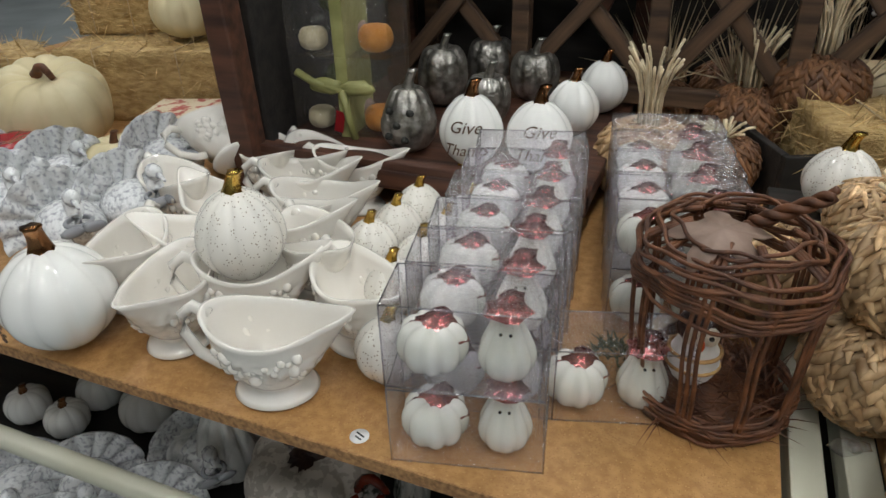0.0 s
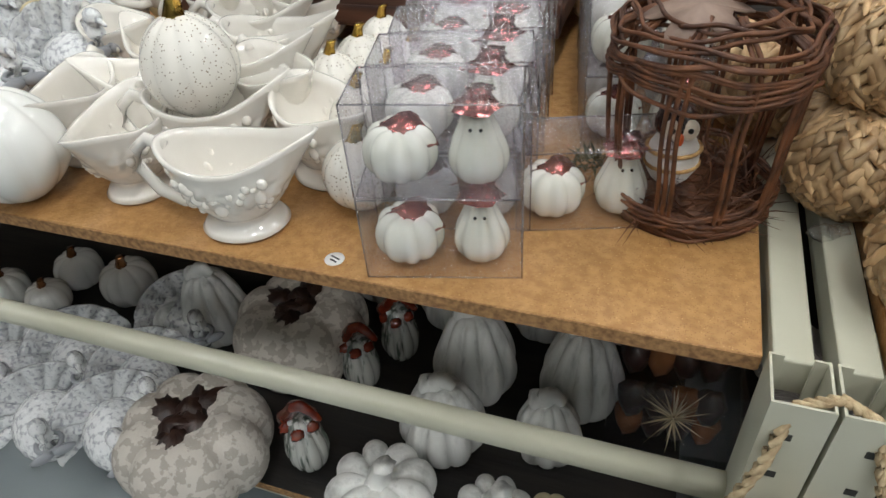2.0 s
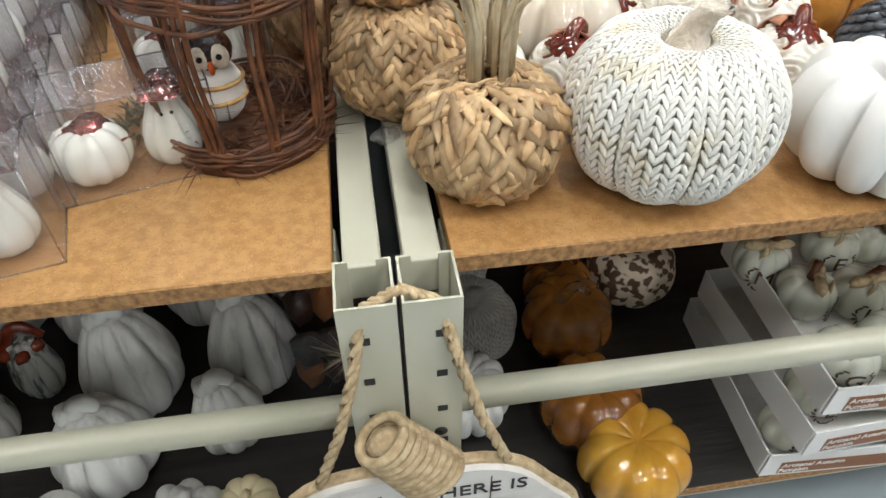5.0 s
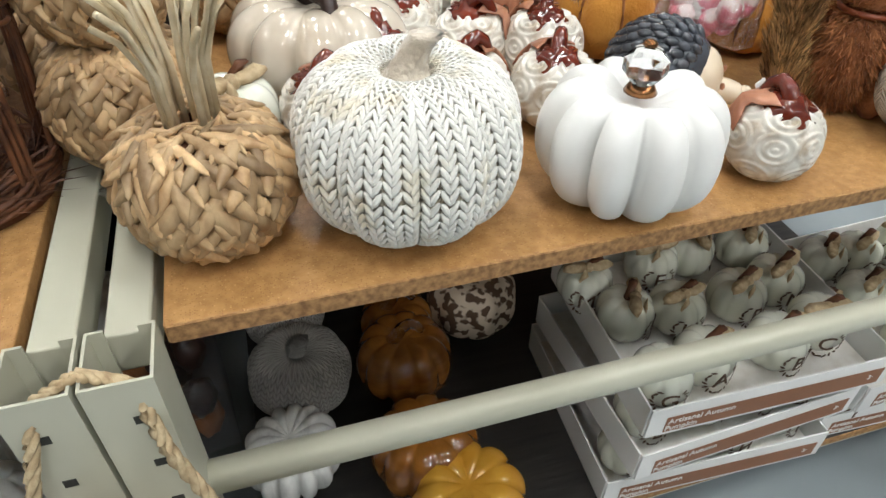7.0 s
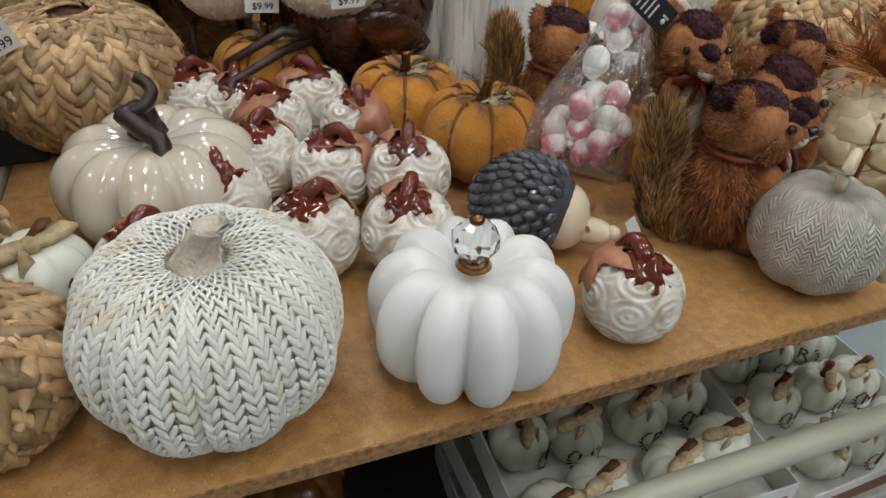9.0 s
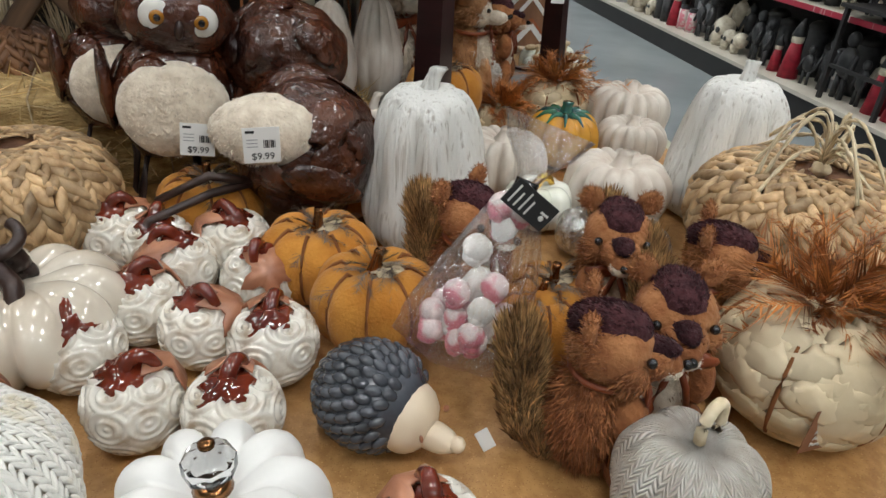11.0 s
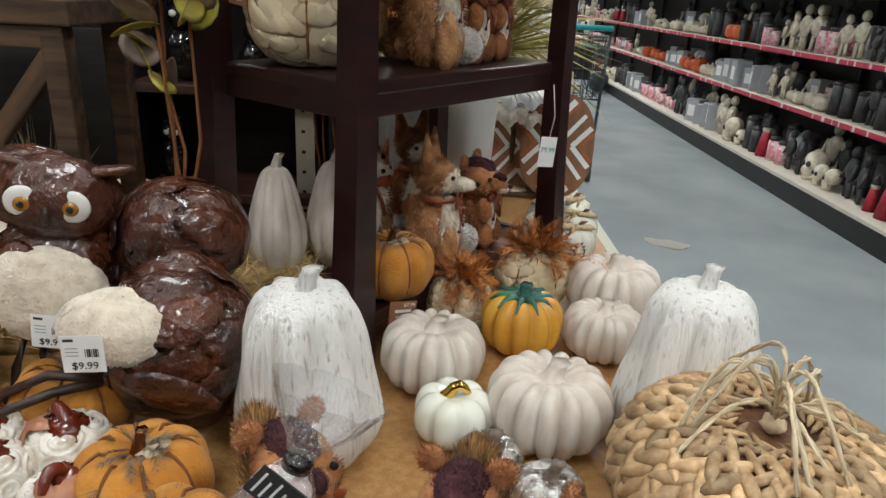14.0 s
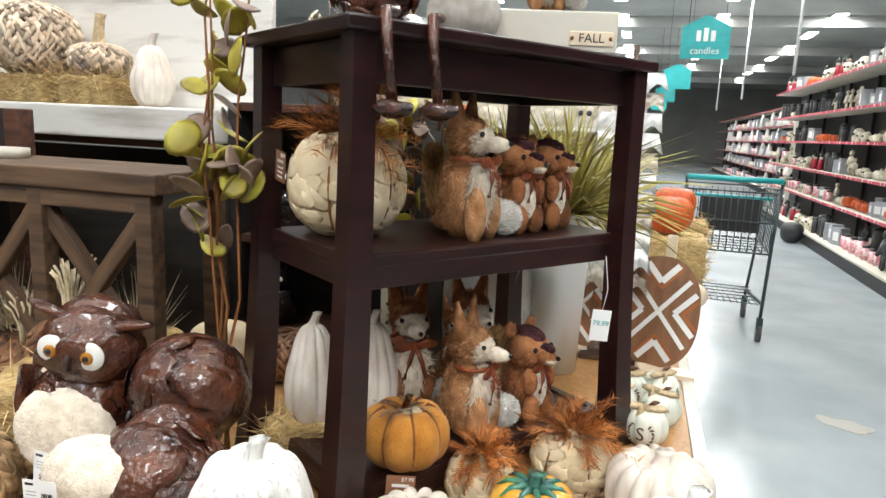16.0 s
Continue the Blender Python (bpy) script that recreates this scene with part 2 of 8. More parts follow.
M["cream_matte"] = mat("washed_cream", (0.74, 0.68, 0.60), (0.58, 0.49, 0.41), 0.65, 22, 0.5, 60, stretch=(1.6, 1.6, 0.6))
M["striped"] = mat("striped_glaze", (0.50, 0.50, 0.46), (0.10, 0.12, 0.10), 0.16, 60, stretch=(1.6, 1.6, 0.10), detail=4, lo=0.42, hi=0.54, coat=0.4)
M["wg_grey"] = mat("grey_white_wash", (0.68, 0.68, 0.65), (0.42, 0.42, 0.40), 0.6, 22, 0.7, 40, stretch=(2.2, 2.2, 0.35), detail=6, lo=0.3, hi=0.5)
M["amber"] = mat("amber_glass", (0.30, 0.115, 0.02), (0.14, 0.045, 0.008), 0.1, 10, stretch=(1, 1, 3), coat=0.5)
M["yellow"] = mat("yellow_glaze", (0.66, 0.36, 0.05), (0.52, 0.24, 0.025), 0.14, 16, coat=0.5)
M["green_glaze"] = mat("green_glaze", (0.05, 0.20, 0.10), (0.03, 0.10, 0.10), 0.12, 40, coat=0.5)
M["leafskin"] = mat("pale_leaf_skin", (0.72, 0.61, 0.42), (0.55, 0.43, 0.26), 0.75, 12, 0.5, 40, detail=6, island=0.13)
M["woven"] = mat("white_brown_weave", (0.62, 0.50, 0.38), (0.54, 0.40, 0.28), 0.75, 38, 0.4, 160, island=0.62)
M["feather"] = mat("rust_feather", (0.58, 0.22, 0.05), (0.27, 0.085, 0.02), 0.7, 25, island=0.6)
M["feather_grey"] = mat("grey_feather", (0.25, 0.20, 0.16), (0.10, 0.07, 0.05), 0.8, 40, island=0.5)
M["leather"] = mat("brown_leather_leaf", (0.115, 0.032, 0.012), (0.016, 0.006, 0.005), 0.24, 16, 1.0, 62, coat=0.35, bdist=0.010, detail=9, lo=0.34, hi=0.68, island=0.35)
M["fur_cream"] = mat("cream_fleece", (0.80, 0.71, 0.58), (0.62, 0.52, 0.40), 0.95, 60, 1.0, 170, sheen=0.4, bdist=0.004, island=0.12)
M["fur_brown"] = mat("brown_plush", (0.36, 0.145, 0.058), (0.19, 0.066, 0.025), 0.95, 50, 1.0, 200, sheen=0.05, spec=0.15, bdist=0.004, island=0.45)
M["fur_rust"] = mat("rust_plush", (0.42, 0.19, 0.08), (0.27, 0.10, 0.04), 0.95, 50, 1.0, 200, sheen=0.05, spec=0.15, bdist=0.004, island=0.4)
M["fur_fox"] = mat("fox_plush", (0.52, 0.27, 0.125), (0.30, 0.13, 0.052), 0.95, 50, 1.0, 200, sheen=0.05, spec=0.15, bdist=0.004, island=0.35)
M["fur_dark"] = mat("dark_plush", (0.085, 0.030, 0.034), (0.035, 0.012, 0.015), 0.95, 60, 1.0, 200, sheen=0.05, spec=0.15, bdist=0.004, island=0.5)
M["fur_tan"] = mat("tan_fur", (0.60, 0.38, 0.165), (0.22, 0.105, 0.040), 0.95, 45, stretch=(1, 1, 0.4), sheen=0.05, spec=0.15, island=0.7)
M["fur_white"] = mat("white_fur", (0.82, 0.80, 0.76), (0.70, 0.66, 0.60), 0.95, 40, sheen=0.4, island=0.1)
M["ribbon"] = mat("rust_ribbon", (0.27, 0.058, 0.014), (0.15, 0.030, 0.009), 0.45, 40)
M["black"] = mat("black_bead", (0.012, 0.01, 0.01), None, 0.1, coat=0.4)
M["eye_white"] = mat("eye_white", (0.82, 0.80, 0.74), None, 0.4)
M["eye_amber"] = mat("eye_amber", (0.42, 0.17, 0.015), None, 0.15, coat=0.5)
M["twig"] = mat("vine_twig", (0.165, 0.060, 0.022), (0.055, 0.018, 0.007), 0.6, 50, 0.6, 120, island=0.3)
M["branch"] = mat("dark_twig", (0.045, 0.022, 0.016), (0.02, 0.01, 0.008), 0.4, 50, 0.6, 90)
M["dead_leaf"] = mat("brown_leaf", (0.29, 0.20, 0.155), (0.17, 0.11, 0.08), 0.55, 30, 0.4, 80)
M["hedge"] = mat("slate_glaze", (0.080, 0.088, 0.105), (0.035, 0.038, 0.046), 0.25, 30, coat=0.3, island=0.25)
M["bisque"] = mat("bisque", (0.74, 0.62, 0.46), (0.68, 0.55, 0.40), 0.4, 20)
M["etag"] = mat("espresso_wood", (0.026, 0.007, 0.007), (0.012, 0.004, 0.004), 0.32, 10, 0.1, 60, stretch=(1, 1, 6), coat=0.12)
M["wood_rustic"] = mat("rustic_wood", (0.125, 0.070, 0.036), (0.038, 0.020, 0.011), 0.7, 16, 0.6, 40, stretch=(0.3, 3, 3), detail=7)
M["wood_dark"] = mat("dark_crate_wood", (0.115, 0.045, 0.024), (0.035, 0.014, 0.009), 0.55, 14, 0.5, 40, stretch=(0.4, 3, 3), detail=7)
# black-stained goods; on lower boards and backdrop panels the black stands in for shade
M["wood_black_and_shade"] = mat("black_wash_and_shade", (0.022, 0.018, 0.015), (0.008, 0.007, 0.006), 0.65, 14, 0.5, 40, stretch=(0.4, 3, 3))
M["hay"] = mat("pressed_straw", (0.58, 0.41, 0.18), (0.34, 0.21, 0.07), 0.7, 40, 1.0, 120, stretch=(1, 1, 2.5), detail=7, bdist=0.008)
M["straw"] = mat("loose_straw", (0.66, 0.49, 0.24), (0.48, 0.32, 0.13), 0.6, 30, island=0.4)
M["pale"] = mat("pale_pumpkin", (0.72, 0.64, 0.42), (0.58, 0.49, 0.28), 0.5, 8, 0.1, 40)
M["red_p"] = mat("red_pumpkin", (0.32, 0.012, 0.016), (0.2, 0.006, 0.01), 0.2, 8, coat=0.4)
M["burlap"] = mat("printed_burlap", (0.66, 0.56, 0.40), (0.42, 0.09, 0.07), 0.8, 40, 0.6, 200, lo=0.44, hi=0.5)
M["silver"] = mat("antique_silver", (0.50, 0.48, 0.44), (0.16, 0.15, 0.13), 0.32, 40, 1.0, 90, metal=0.85, bdist=0.004)
M["mosaic"] = mat("silver_mosaic", (0.75, 0.73, 0.70), (0.38, 0.35, 0.32), 0.12, 120, 1.0, 150, metal=0.8, bdist=0.004)
M["paper"] = mat("white_card", (0.82, 0.82, 0.80), (0.78, 0.78, 0.76), 0.6, 5)
M["kraft"] = mat("brown_tag", (0.27, 0.12, 0.06), (0.23, 0.10, 0.05), 0.6, 8)
M["ink"] = mat("black_ink", (0.02, 0.02, 0.02), None, 0.6)
M["brown_ink"] = mat("brown_ink", (0.10, 0.055, 0.03), None, 0.6)
M["white_ink"] = mat("white_ink", (0.82, 0.8, 0.76), None, 0.6)
M["teal"] = mat("teal_plastic", (0.02, 0.38, 0.38), None, 0.35, 6)
M["cart"] = mat("cart_wire", (0.055, 0.075, 0.075), (0.04, 0.055, 0.055), 0.4, 20, metal=0.3)
M["rubber"] = mat("grey_rubber", (0.06, 0.06, 0.06), None, 0.7)
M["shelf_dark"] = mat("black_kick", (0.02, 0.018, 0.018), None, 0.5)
M["shelf"] = mat("beige_shelf", (0.60, 0.56, 0.48), (0.54, 0.50, 0.42), 0.45, 5)
M["red_strip"] = mat("red_price_strip", (0.45, 0.03, 0.06), (0.7, 0.6, 0.58), 0.4, 14, stretch=(1, 1, 0.01), lo=0.4, hi=0.45)
M["yellow_leaf"] = mat("olive_yellow_leaf", (0.46, 0.40, 0.05), (0.26, 0.20, 0.03), 0.45, 20, 0.2, 60)
M["grass"] = mat("dried_grass", (0.50, 0.44, 0.13), (0.32, 0.27, 0.07), 0.7, 20, island=0.4)
M["white_leather"] = mat("whitewash_board", (0.72, 0.70, 0.66), (0.45, 0.42, 0.38), 0.6, 12, 0.4, 40, stretch=(0.3, 2, 2), detail=7, lo=0.3, hi=0.5)
M["chev_brown"] = mat("stained_pine", (0.26, 0.12, 0.055), (0.18, 0.08, 0.035), 0.6, 12, 0.2, 40, stretch=(4, 4, 0.6))
M["chev_orange"] = mat("burnt_orange_paint", (0.42, 0.12, 0.03), None, 0.6, 12)
M["orange_pl"] = mat("bright_orange", (0.62, 0.10, 0.015), None, 0.35, 10)
M["crimson"] = mat("crimson_cloth", (0.40, 0.01, 0.03), (0.25, 0.005, 0.02), 0.6, 30)
M["charcoal"] = mat("charcoal_resin", (0.045, 0.047, 0.05), (0.02, 0.02, 0.022), 0.45, 30, 0.8, 60)
M["bone"] = mat("bone_resin", (0.66, 0.61, 0.50), (0.45, 0.39, 0.29), 0.5, 30, 0.4, 60)
M["grey_box"] = mat("grey_card_box", (0.35, 0.36, 0.38), (0.28, 0.29, 0.31), 0.6, 6)
M["pink"] = mat("pink_candy", (0.72, 0.22, 0.28), (0.78, 0.66, 0.64), 0.35, 40, lo=0.45, hi=0.55)
M["sheer"] = mat("sheer_green_ribbon", (0.34, 0.33, 0.13), (0.24, 0.24, 0.08), 0.5, 30)
M["crystal"] = mat("cut_crystal", (0.97, 0.98, 0.99), None, 0.02)
M["crystal"].node_tree.nodes["Principled BSDF"].inputs["Transmission Weight"].default_value = 1.0
M["fab_pattern"] = mat("patterned_linen", (0.60, 0.56, 0.50), (0.43, 0.39, 0.34), 0.85, 60, 0.4, 160, lo=0.48, hi=0.52)
M["leopard"] = mat("spotted_hide", (0.62, 0.52, 0.40), (0.10, 0.055, 0.03), 0.8, 62, detail=1, lo=0.46, hi=0.52)
M["moss"] = mat("moss", (0.10, 0.11, 0.05), (0.05, 0.06, 0.02), 0.95, 80, 1.0, 200)

# ---- mesh builders ----
TAU = 2 * math.pi
rng = np.random.RandomState(7)


def as_mesh(name, verts, faces, smooth=True):
    me = bpy.data.meshes.new(name)
    me.from_pydata([tuple(v) for v in verts], [], [tuple(f) for f in faces])
    if smooth:
        me.shade_smooth()
    return me


def part(name, me, material, parent=None, label="", m=None):
    """One mesh object, as a part under parent."""
    if not me.materials:
        me.materials.append(material)
    ob = new(name, me)
    if me.materials[0] != material:
        ob.material_slots[0].link = "OBJECT"
        ob.material_slots[0].material = material
    ob.parent = parent
    if m is not None:
        ob.matrix_basis = m
    return tagged(ob, label)


def thing(name, label, category, m, group="", kind=""):
    ob = new(name)
    ob.empty_display_size = 0.05
    ob.matrix_basis = m
    return tagged(ob, label, category, group, kind)


def solo(name, me, material, label, category, m, group="", kind=""):
    ob = part(name, me, material, None, "", m)
    return tagged(ob, label, category, group, kind)


def grid_faces(nu, nv, close_u=True):
    f = []
    for j in range(nv - 1):
        for i in range(nu if close_u else nu - 1):
            a, b = j * nu + i, j * nu + (i + 1) % nu
            f.append((a, b, b + nu, a + nu))
    return f


def box_mesh(sx, sy, sz, bevel=0.002, z0=0.0, name="box"):
    """A box standing on z0, centred in x and y, with eased edges."""
    bm = bmesh.new()
    bmesh.ops.create_cube(bm, size=1.0)
    for v in bm.verts:
        v.co = Vector((v.co.x * sx, v.co.y * sy, (v.co.z + 0.5) * sz + z0))
    if bevel:
        bmesh.ops.bevel(bm, geom=list(bm.edges), offset=min(bevel, 0.45 * min(sx, sy, sz)), segments=2, affect="EDGES", profile=0.5)
    me = bpy.data.meshes.new(name)
    bm.to_mesh(me)
    bm.free()
    return me


def ellipsoid(rx, ry, rz, c=(0, 0, 0), nu=14, nv=9, wob=0.0):
    v = []
    for j in range(nv):
        p = math.pi * j / (nv - 1)
        for i in range(nu):
            a = TAU * i / nu
            d = Vector((math.sin(p) * math.cos(a), math.sin(p) * math.sin(a), -math.cos(p)))
            k = 1 + (wob * noise.noise(d * 2.3 + Vector(c) * 31) if wob else 0)
            v.append((c[0] + d.x * rx * k, c[1] + d.y * ry * k, c[2] + d.z * rz * k))
    return np.array(v), grid_faces(nu, nv)


def join(pieces):
    vs, fs, n = [], [], 0
    for v, f in pieces:
        vs.append(np.asarray(v, float))
        fs += [tuple(i + n for i in q) for q in f]
        n += len(v)
    return np.concatenate(vs), fs


def tube(points, radius, nu=8, taper=1.0, cap=True):
    """A bent round bar through points; radius may end at radius * taper."""
    p = np.array(points, float)
    v = []
    for i in range(len(p)):
        d = p[min(i + 1, len(p) - 1)] - p[max(i - 1, 0)]
        d /= max(np.linalg.norm(d), 1e-9)
        s = np.cross(d, [0, 0, 1.0]) if abs(d[2]) < 0.95 else np.cross(d, [1.0, 0, 0])
        s /= np.linalg.norm(s)
        t = np.cross(d, s)
        r = radius * (1 + (taper - 1) * i / max(len(p) - 1, 1))
        for k in range(nu):
            a = TAU * k / nu
            v.append(p[i] + r * (math.cos(a) * s + math.sin(a) * t))
    f = grid_faces(nu, len(p))
    if cap:
        f += [tuple(range(nu))[::-1], tuple(range((len(p) - 1) * nu, len(p) * nu))]
    return np.array(v), f


def body_mesh(w, h, ribs=10, depth=0.08, shape="round", top=0.16, nu=None, nv=26, power=0.6, wob=0.0, seed=0.0, squash=0.8):
    """A ribbed body of revolution: a pumpkin, squash or gourd that stands on z = 0."""
    nu = nu or max(48, ribs * 8)
    v = []
    for j in range(nv):
        q = j / (nv - 1)
        p = math.pi * (0.02 + 0.965 * q)
        for i in range(nu):
            a = TAU * i / nu
            if shape == "round":
                r, z = math.sin(p) ** squash, 0.5 - 0.5 * math.copysign(abs(math.cos(p)) ** 0.9, math.cos(p))
            elif shape == "tall":
                r, z = math.sin(p) ** 0.62, q
                r *= 1.0 - 0.12 * (z - 0.4)
            elif shape == "barrel":
                z = q
                r = math.sin(p) ** 0.26 * (1.02 - 0.34 * z - 0.10 * math.sin(math.pi * z) ** 2)
            elif shape == "ghost":
                z = q
                r = math.sin(p) ** 0.34 * (0.50 + 0.50 / (1 + math.exp((z - 0.50) * 7)))
            else:  # pear
                z = q
                r = math.sin(p) ** 0.36 * (0.70 + 0.30 / (1 + math.exp((z - 0.52) * 8))) * (1 - 0.03 * z)
            rib = abs(math.cos(ribs * a / 2)) ** power if ribs else 1.0
            fade = min(1.0, math.sin(p) * 1.6)
            k = 1 - depth * (1 - rib) * fade
            if wob:
                k += wob * noise.noise(Vector((math.cos(a) * 1.6, math.sin(a) * 1.6, z * 2.5 + seed)))
            rr = r * k * w / 2
            zz = z * h - top * h * math.exp(-((r / 0.42) ** 2)) * (1 if z > 0.5 else 0)
            if z > 0.5 and ribs:
                zz -= depth * 0.5 * h * (1 - rib) * fade * (1 - r) * 1.2
            v.append((rr * math.cos(a), rr * math.sin(a), max(zz, 0)))
    f = grid_faces(nu, nv)
    f += [tuple(range(nu))[::-1], tuple(range((nv - 1) * nu, nv * nu))]
    return as_mesh("body", v, f)


def stem_mesh(h, r, bend=0.3, nu=12, flare=1.7, ribs=5):
    v = []
    n = 9
    for j in range(n):
        q = j / (n - 1)
        rad = r * (1 + (flare - 1) * (1 - q) ** 3 + 0.18 * (q > 0.9))
        for i in range(nu):
            a = TAU * i / nu
            k = rad * (1 + 0.14 * math.cos(ribs * a))
            v.append((k * math.cos(a + q * 0.6) + bend * h * q * q, k * math.sin(a + q * 0.6), q * h))
    return as_mesh("stem", v, grid_faces(nu, n) + [tuple(range((n - 1) * nu, n * nu))])


def curl_stem(h, r):
    """A hooked, glazed stalk."""
    pts = [(-1.5 * r, 0, 0), (0, 0, 0.35 * h), (0.25 * h, 0, 0.75 * h), (0.55 * h, 0, 0.9 * h), (0.85 * h, 0, 0.7 * h), (1.05 * h, 0.05 * h, 0.35 * h)]
    p = np.array(pts)
    t = np.linspace(0, len(p) - 1, 16)
    q = np.array([[np.interp(x, range(len(p)), p[:, k]) for k in range(3)] for x in t])
    return as_mesh("stem", *tube(q, r * 1.5, 10, 0.5))


def leaf_outline(n=5, size=0.04, depth=0.4):
    pts = []
    for i in range(n * 8):
        a = TAU * i / (n * 8)
        k = 1 - depth * (0.5 - 0.5 * math.cos(n * a)) ** 0.8 - 0.06 * (i % 2)
        pts.append((size * k * math.cos(a) * 1.1, size * k * math.sin(a)))
    return pts


def leaf_mesh(n=5, size=0.04, thick=0.002, cup=0.25, depth=0.45):
    o = leaf_outline(n, size, depth)
    k = len(o)
    v = [(x, y, -cup * (x * x + y * y) / size) for x, y in o] + [(x, y, -cup * (x * x + y * y) / size - thick) for x, y in o] + [(0, 0, 0.002), (0, 0, -thick)]
    f = []
    for i in range(k):
        j = (i + 1) % k
        f += [(2 * k, i, j), (2 * k + 1, k + j, k + i), (i, k + i, k + j, j)]
    return as_mesh("leaf", v, f)


def blades(origins, normals, length, width, spread=0.5, droop=0.0, seed=1):
    """Tufts: one thin curved blade at each origin."""
    g = np.random.RandomState(seed)
    v, f = [], []
    for o, n in zip(origins, normals):
        d = n + spread * g.randn(3)
        d /= np.linalg.norm(d)
        s = np.cross(d, g.randn(3))
        s /= max(np.linalg.norm(s), 1e-6)
        ln = length * (0.6 + 0.8 * g.rand())
        b = len(v)
        mid = o + d * ln * 0.55
        tip = o + d * ln + np.array([0, 0, -droop * ln])
        v += [o - s * width, o + s * width, mid + s * width * 0.8, mid - s * width * 0.8, tip]
        f += [(b, b + 1, b + 2, b + 3), (b + 3, b + 2, b + 4)]
    return np.array(v), f


def plume_blades(origins, normals, length, width, seed=1, barbs=22):
    """Soft feathers: a bent quill with fine barbs on both sides that thin out to the tip."""
    g = np.random.RandomState(seed)
    v, f = [], []
    for o, n in zip(origins, normals):
        d = n + 0.35 * g.randn(3)
        d /= np.linalg.norm(d)
        curl = g.randn(3) * 0.5 + np.array([0, 0, -0.7])
        s = np.cross(d, np.array([0.2, 0.1, 1.0]) + 0.4 * g.randn(3))
        s /= max(np.linalg.norm(s), 1e-6)
        ln = length * (0.45 + 0.75 * g.rand())
        for k in range(barbs):
            q = 0.08 + 0.9 * k / barbs
            c = o + d * ln * q + curl * ln * 0.5 * q * q
            way = d + curl * q
            way /= np.linalg.norm(way)
            reach = 0.40 * ln * math.sin(math.pi * (0.15 + 0.80 * q)) * (0.7 + 0.5 * g.rand())
            for side in (-1, 1):
                tip = c + way * reach * 0.9 + side * s * reach * (0.35 + 0.2 * g.rand()) + 0.06 * ln * g.randn(3) * q
                b = len(v)
                v += [c - way * width, c + way * width, tip]
                f.append((b, b + 1, b + 2))
    return np.array(v), f


def on_ellipsoid(n, rx, ry, rz, c=(0, 0, 0), seed=2, zmin=-1.0):
    g = np.random.RandomState(seed)
    d = g.randn(n * 3, 3)
    d /= np.linalg.norm(d, axis=1)[:, None]
    d = d[d[:, 2] > zmin][:n]
    return d * [rx, ry, rz] + np.array(c), d


def fur_ball(n, rx, ry, rz, c, length, width, seed=3, comb=(0, 0, -0.6)):
    o, d = on_ellipsoid(n, rx * 0.97, ry * 0.97, rz * 0.97, c, seed)
    return blades(o, d * 0.5 + np.array(comb), length, width, 0.22, 0, seed)


def braid_mesh(w, h, cols=13, rows=8, shape="round", seed=4, fat=1.0, top=0.1):
    """Plaited leaf strips: fat spindles laid in slanting pairs over a body."""
    g = np.random.RandomState(seed)
    cols, rows = round(cols * 1.25), round(rows * 1.4)
    base, faces = ellipsoid(1, 1, 1, nu=8, nv=7)
    base = base[:, [2, 1, 0]]
    base[:, 1] *= 1 - 0.25 * base[:, 0] ** 2
    pieces = []
    for i in range(cols):
        for j in range(rows):
            for side in (-1, 1):
                q = (j + 0.5 + 0.25 * side) / rows
                p = math.pi * (0.08 + 0.86 * q)
                a = TAU * (i + 0.25 * side + 0.05 * g.randn()) / cols
                r = math.sin(p) ** 0.75
                z = 0.5 - 0.5 * math.cos(p)
                c = np.array([r * w / 2 * math.cos(a), r * w / 2 * math.sin(a), z * h - top * h * (math.exp(-((r / 0.45) ** 2)) if z > 0.5 else 0)])
                tan = np.array([-math.sin(a), math.cos(a), 0])
                upv = np.array([math.cos(p) * math.cos(a) * w, math.cos(p) * math.sin(a) * w, math.sin(p) * h])
                upv /= np.linalg.norm(upv)
                nrm = np.cross(tan, upv)
                sl = 0.62 + 0.14 * g.randn()
                ax = upv * math.cos(sl) - side * tan * math.sin(sl)
                bi = np.cross(nrm, ax)
                ln = 1.3 * h * 1.35 / rows * (0.85 + 0.35 * g.rand())
                wd = fat * 0.262 * math.pi * w * max(r, 0.35) / cols * (0.8 + 0.4 * g.rand())
                tuck = 0.35 + 0.2 * g.rand()
                pieces.append((c + base[:, :1] * (ax * ln - nrm * wd * tuck) + base[:, 1:2] * bi * wd + base[:, 2:3] * nrm * wd * 0.85, faces))
    v, f = join(pieces)
    v[:, 2] = np.maximum(v[:, 2], 0)
    return as_mesh("braid", v, f)


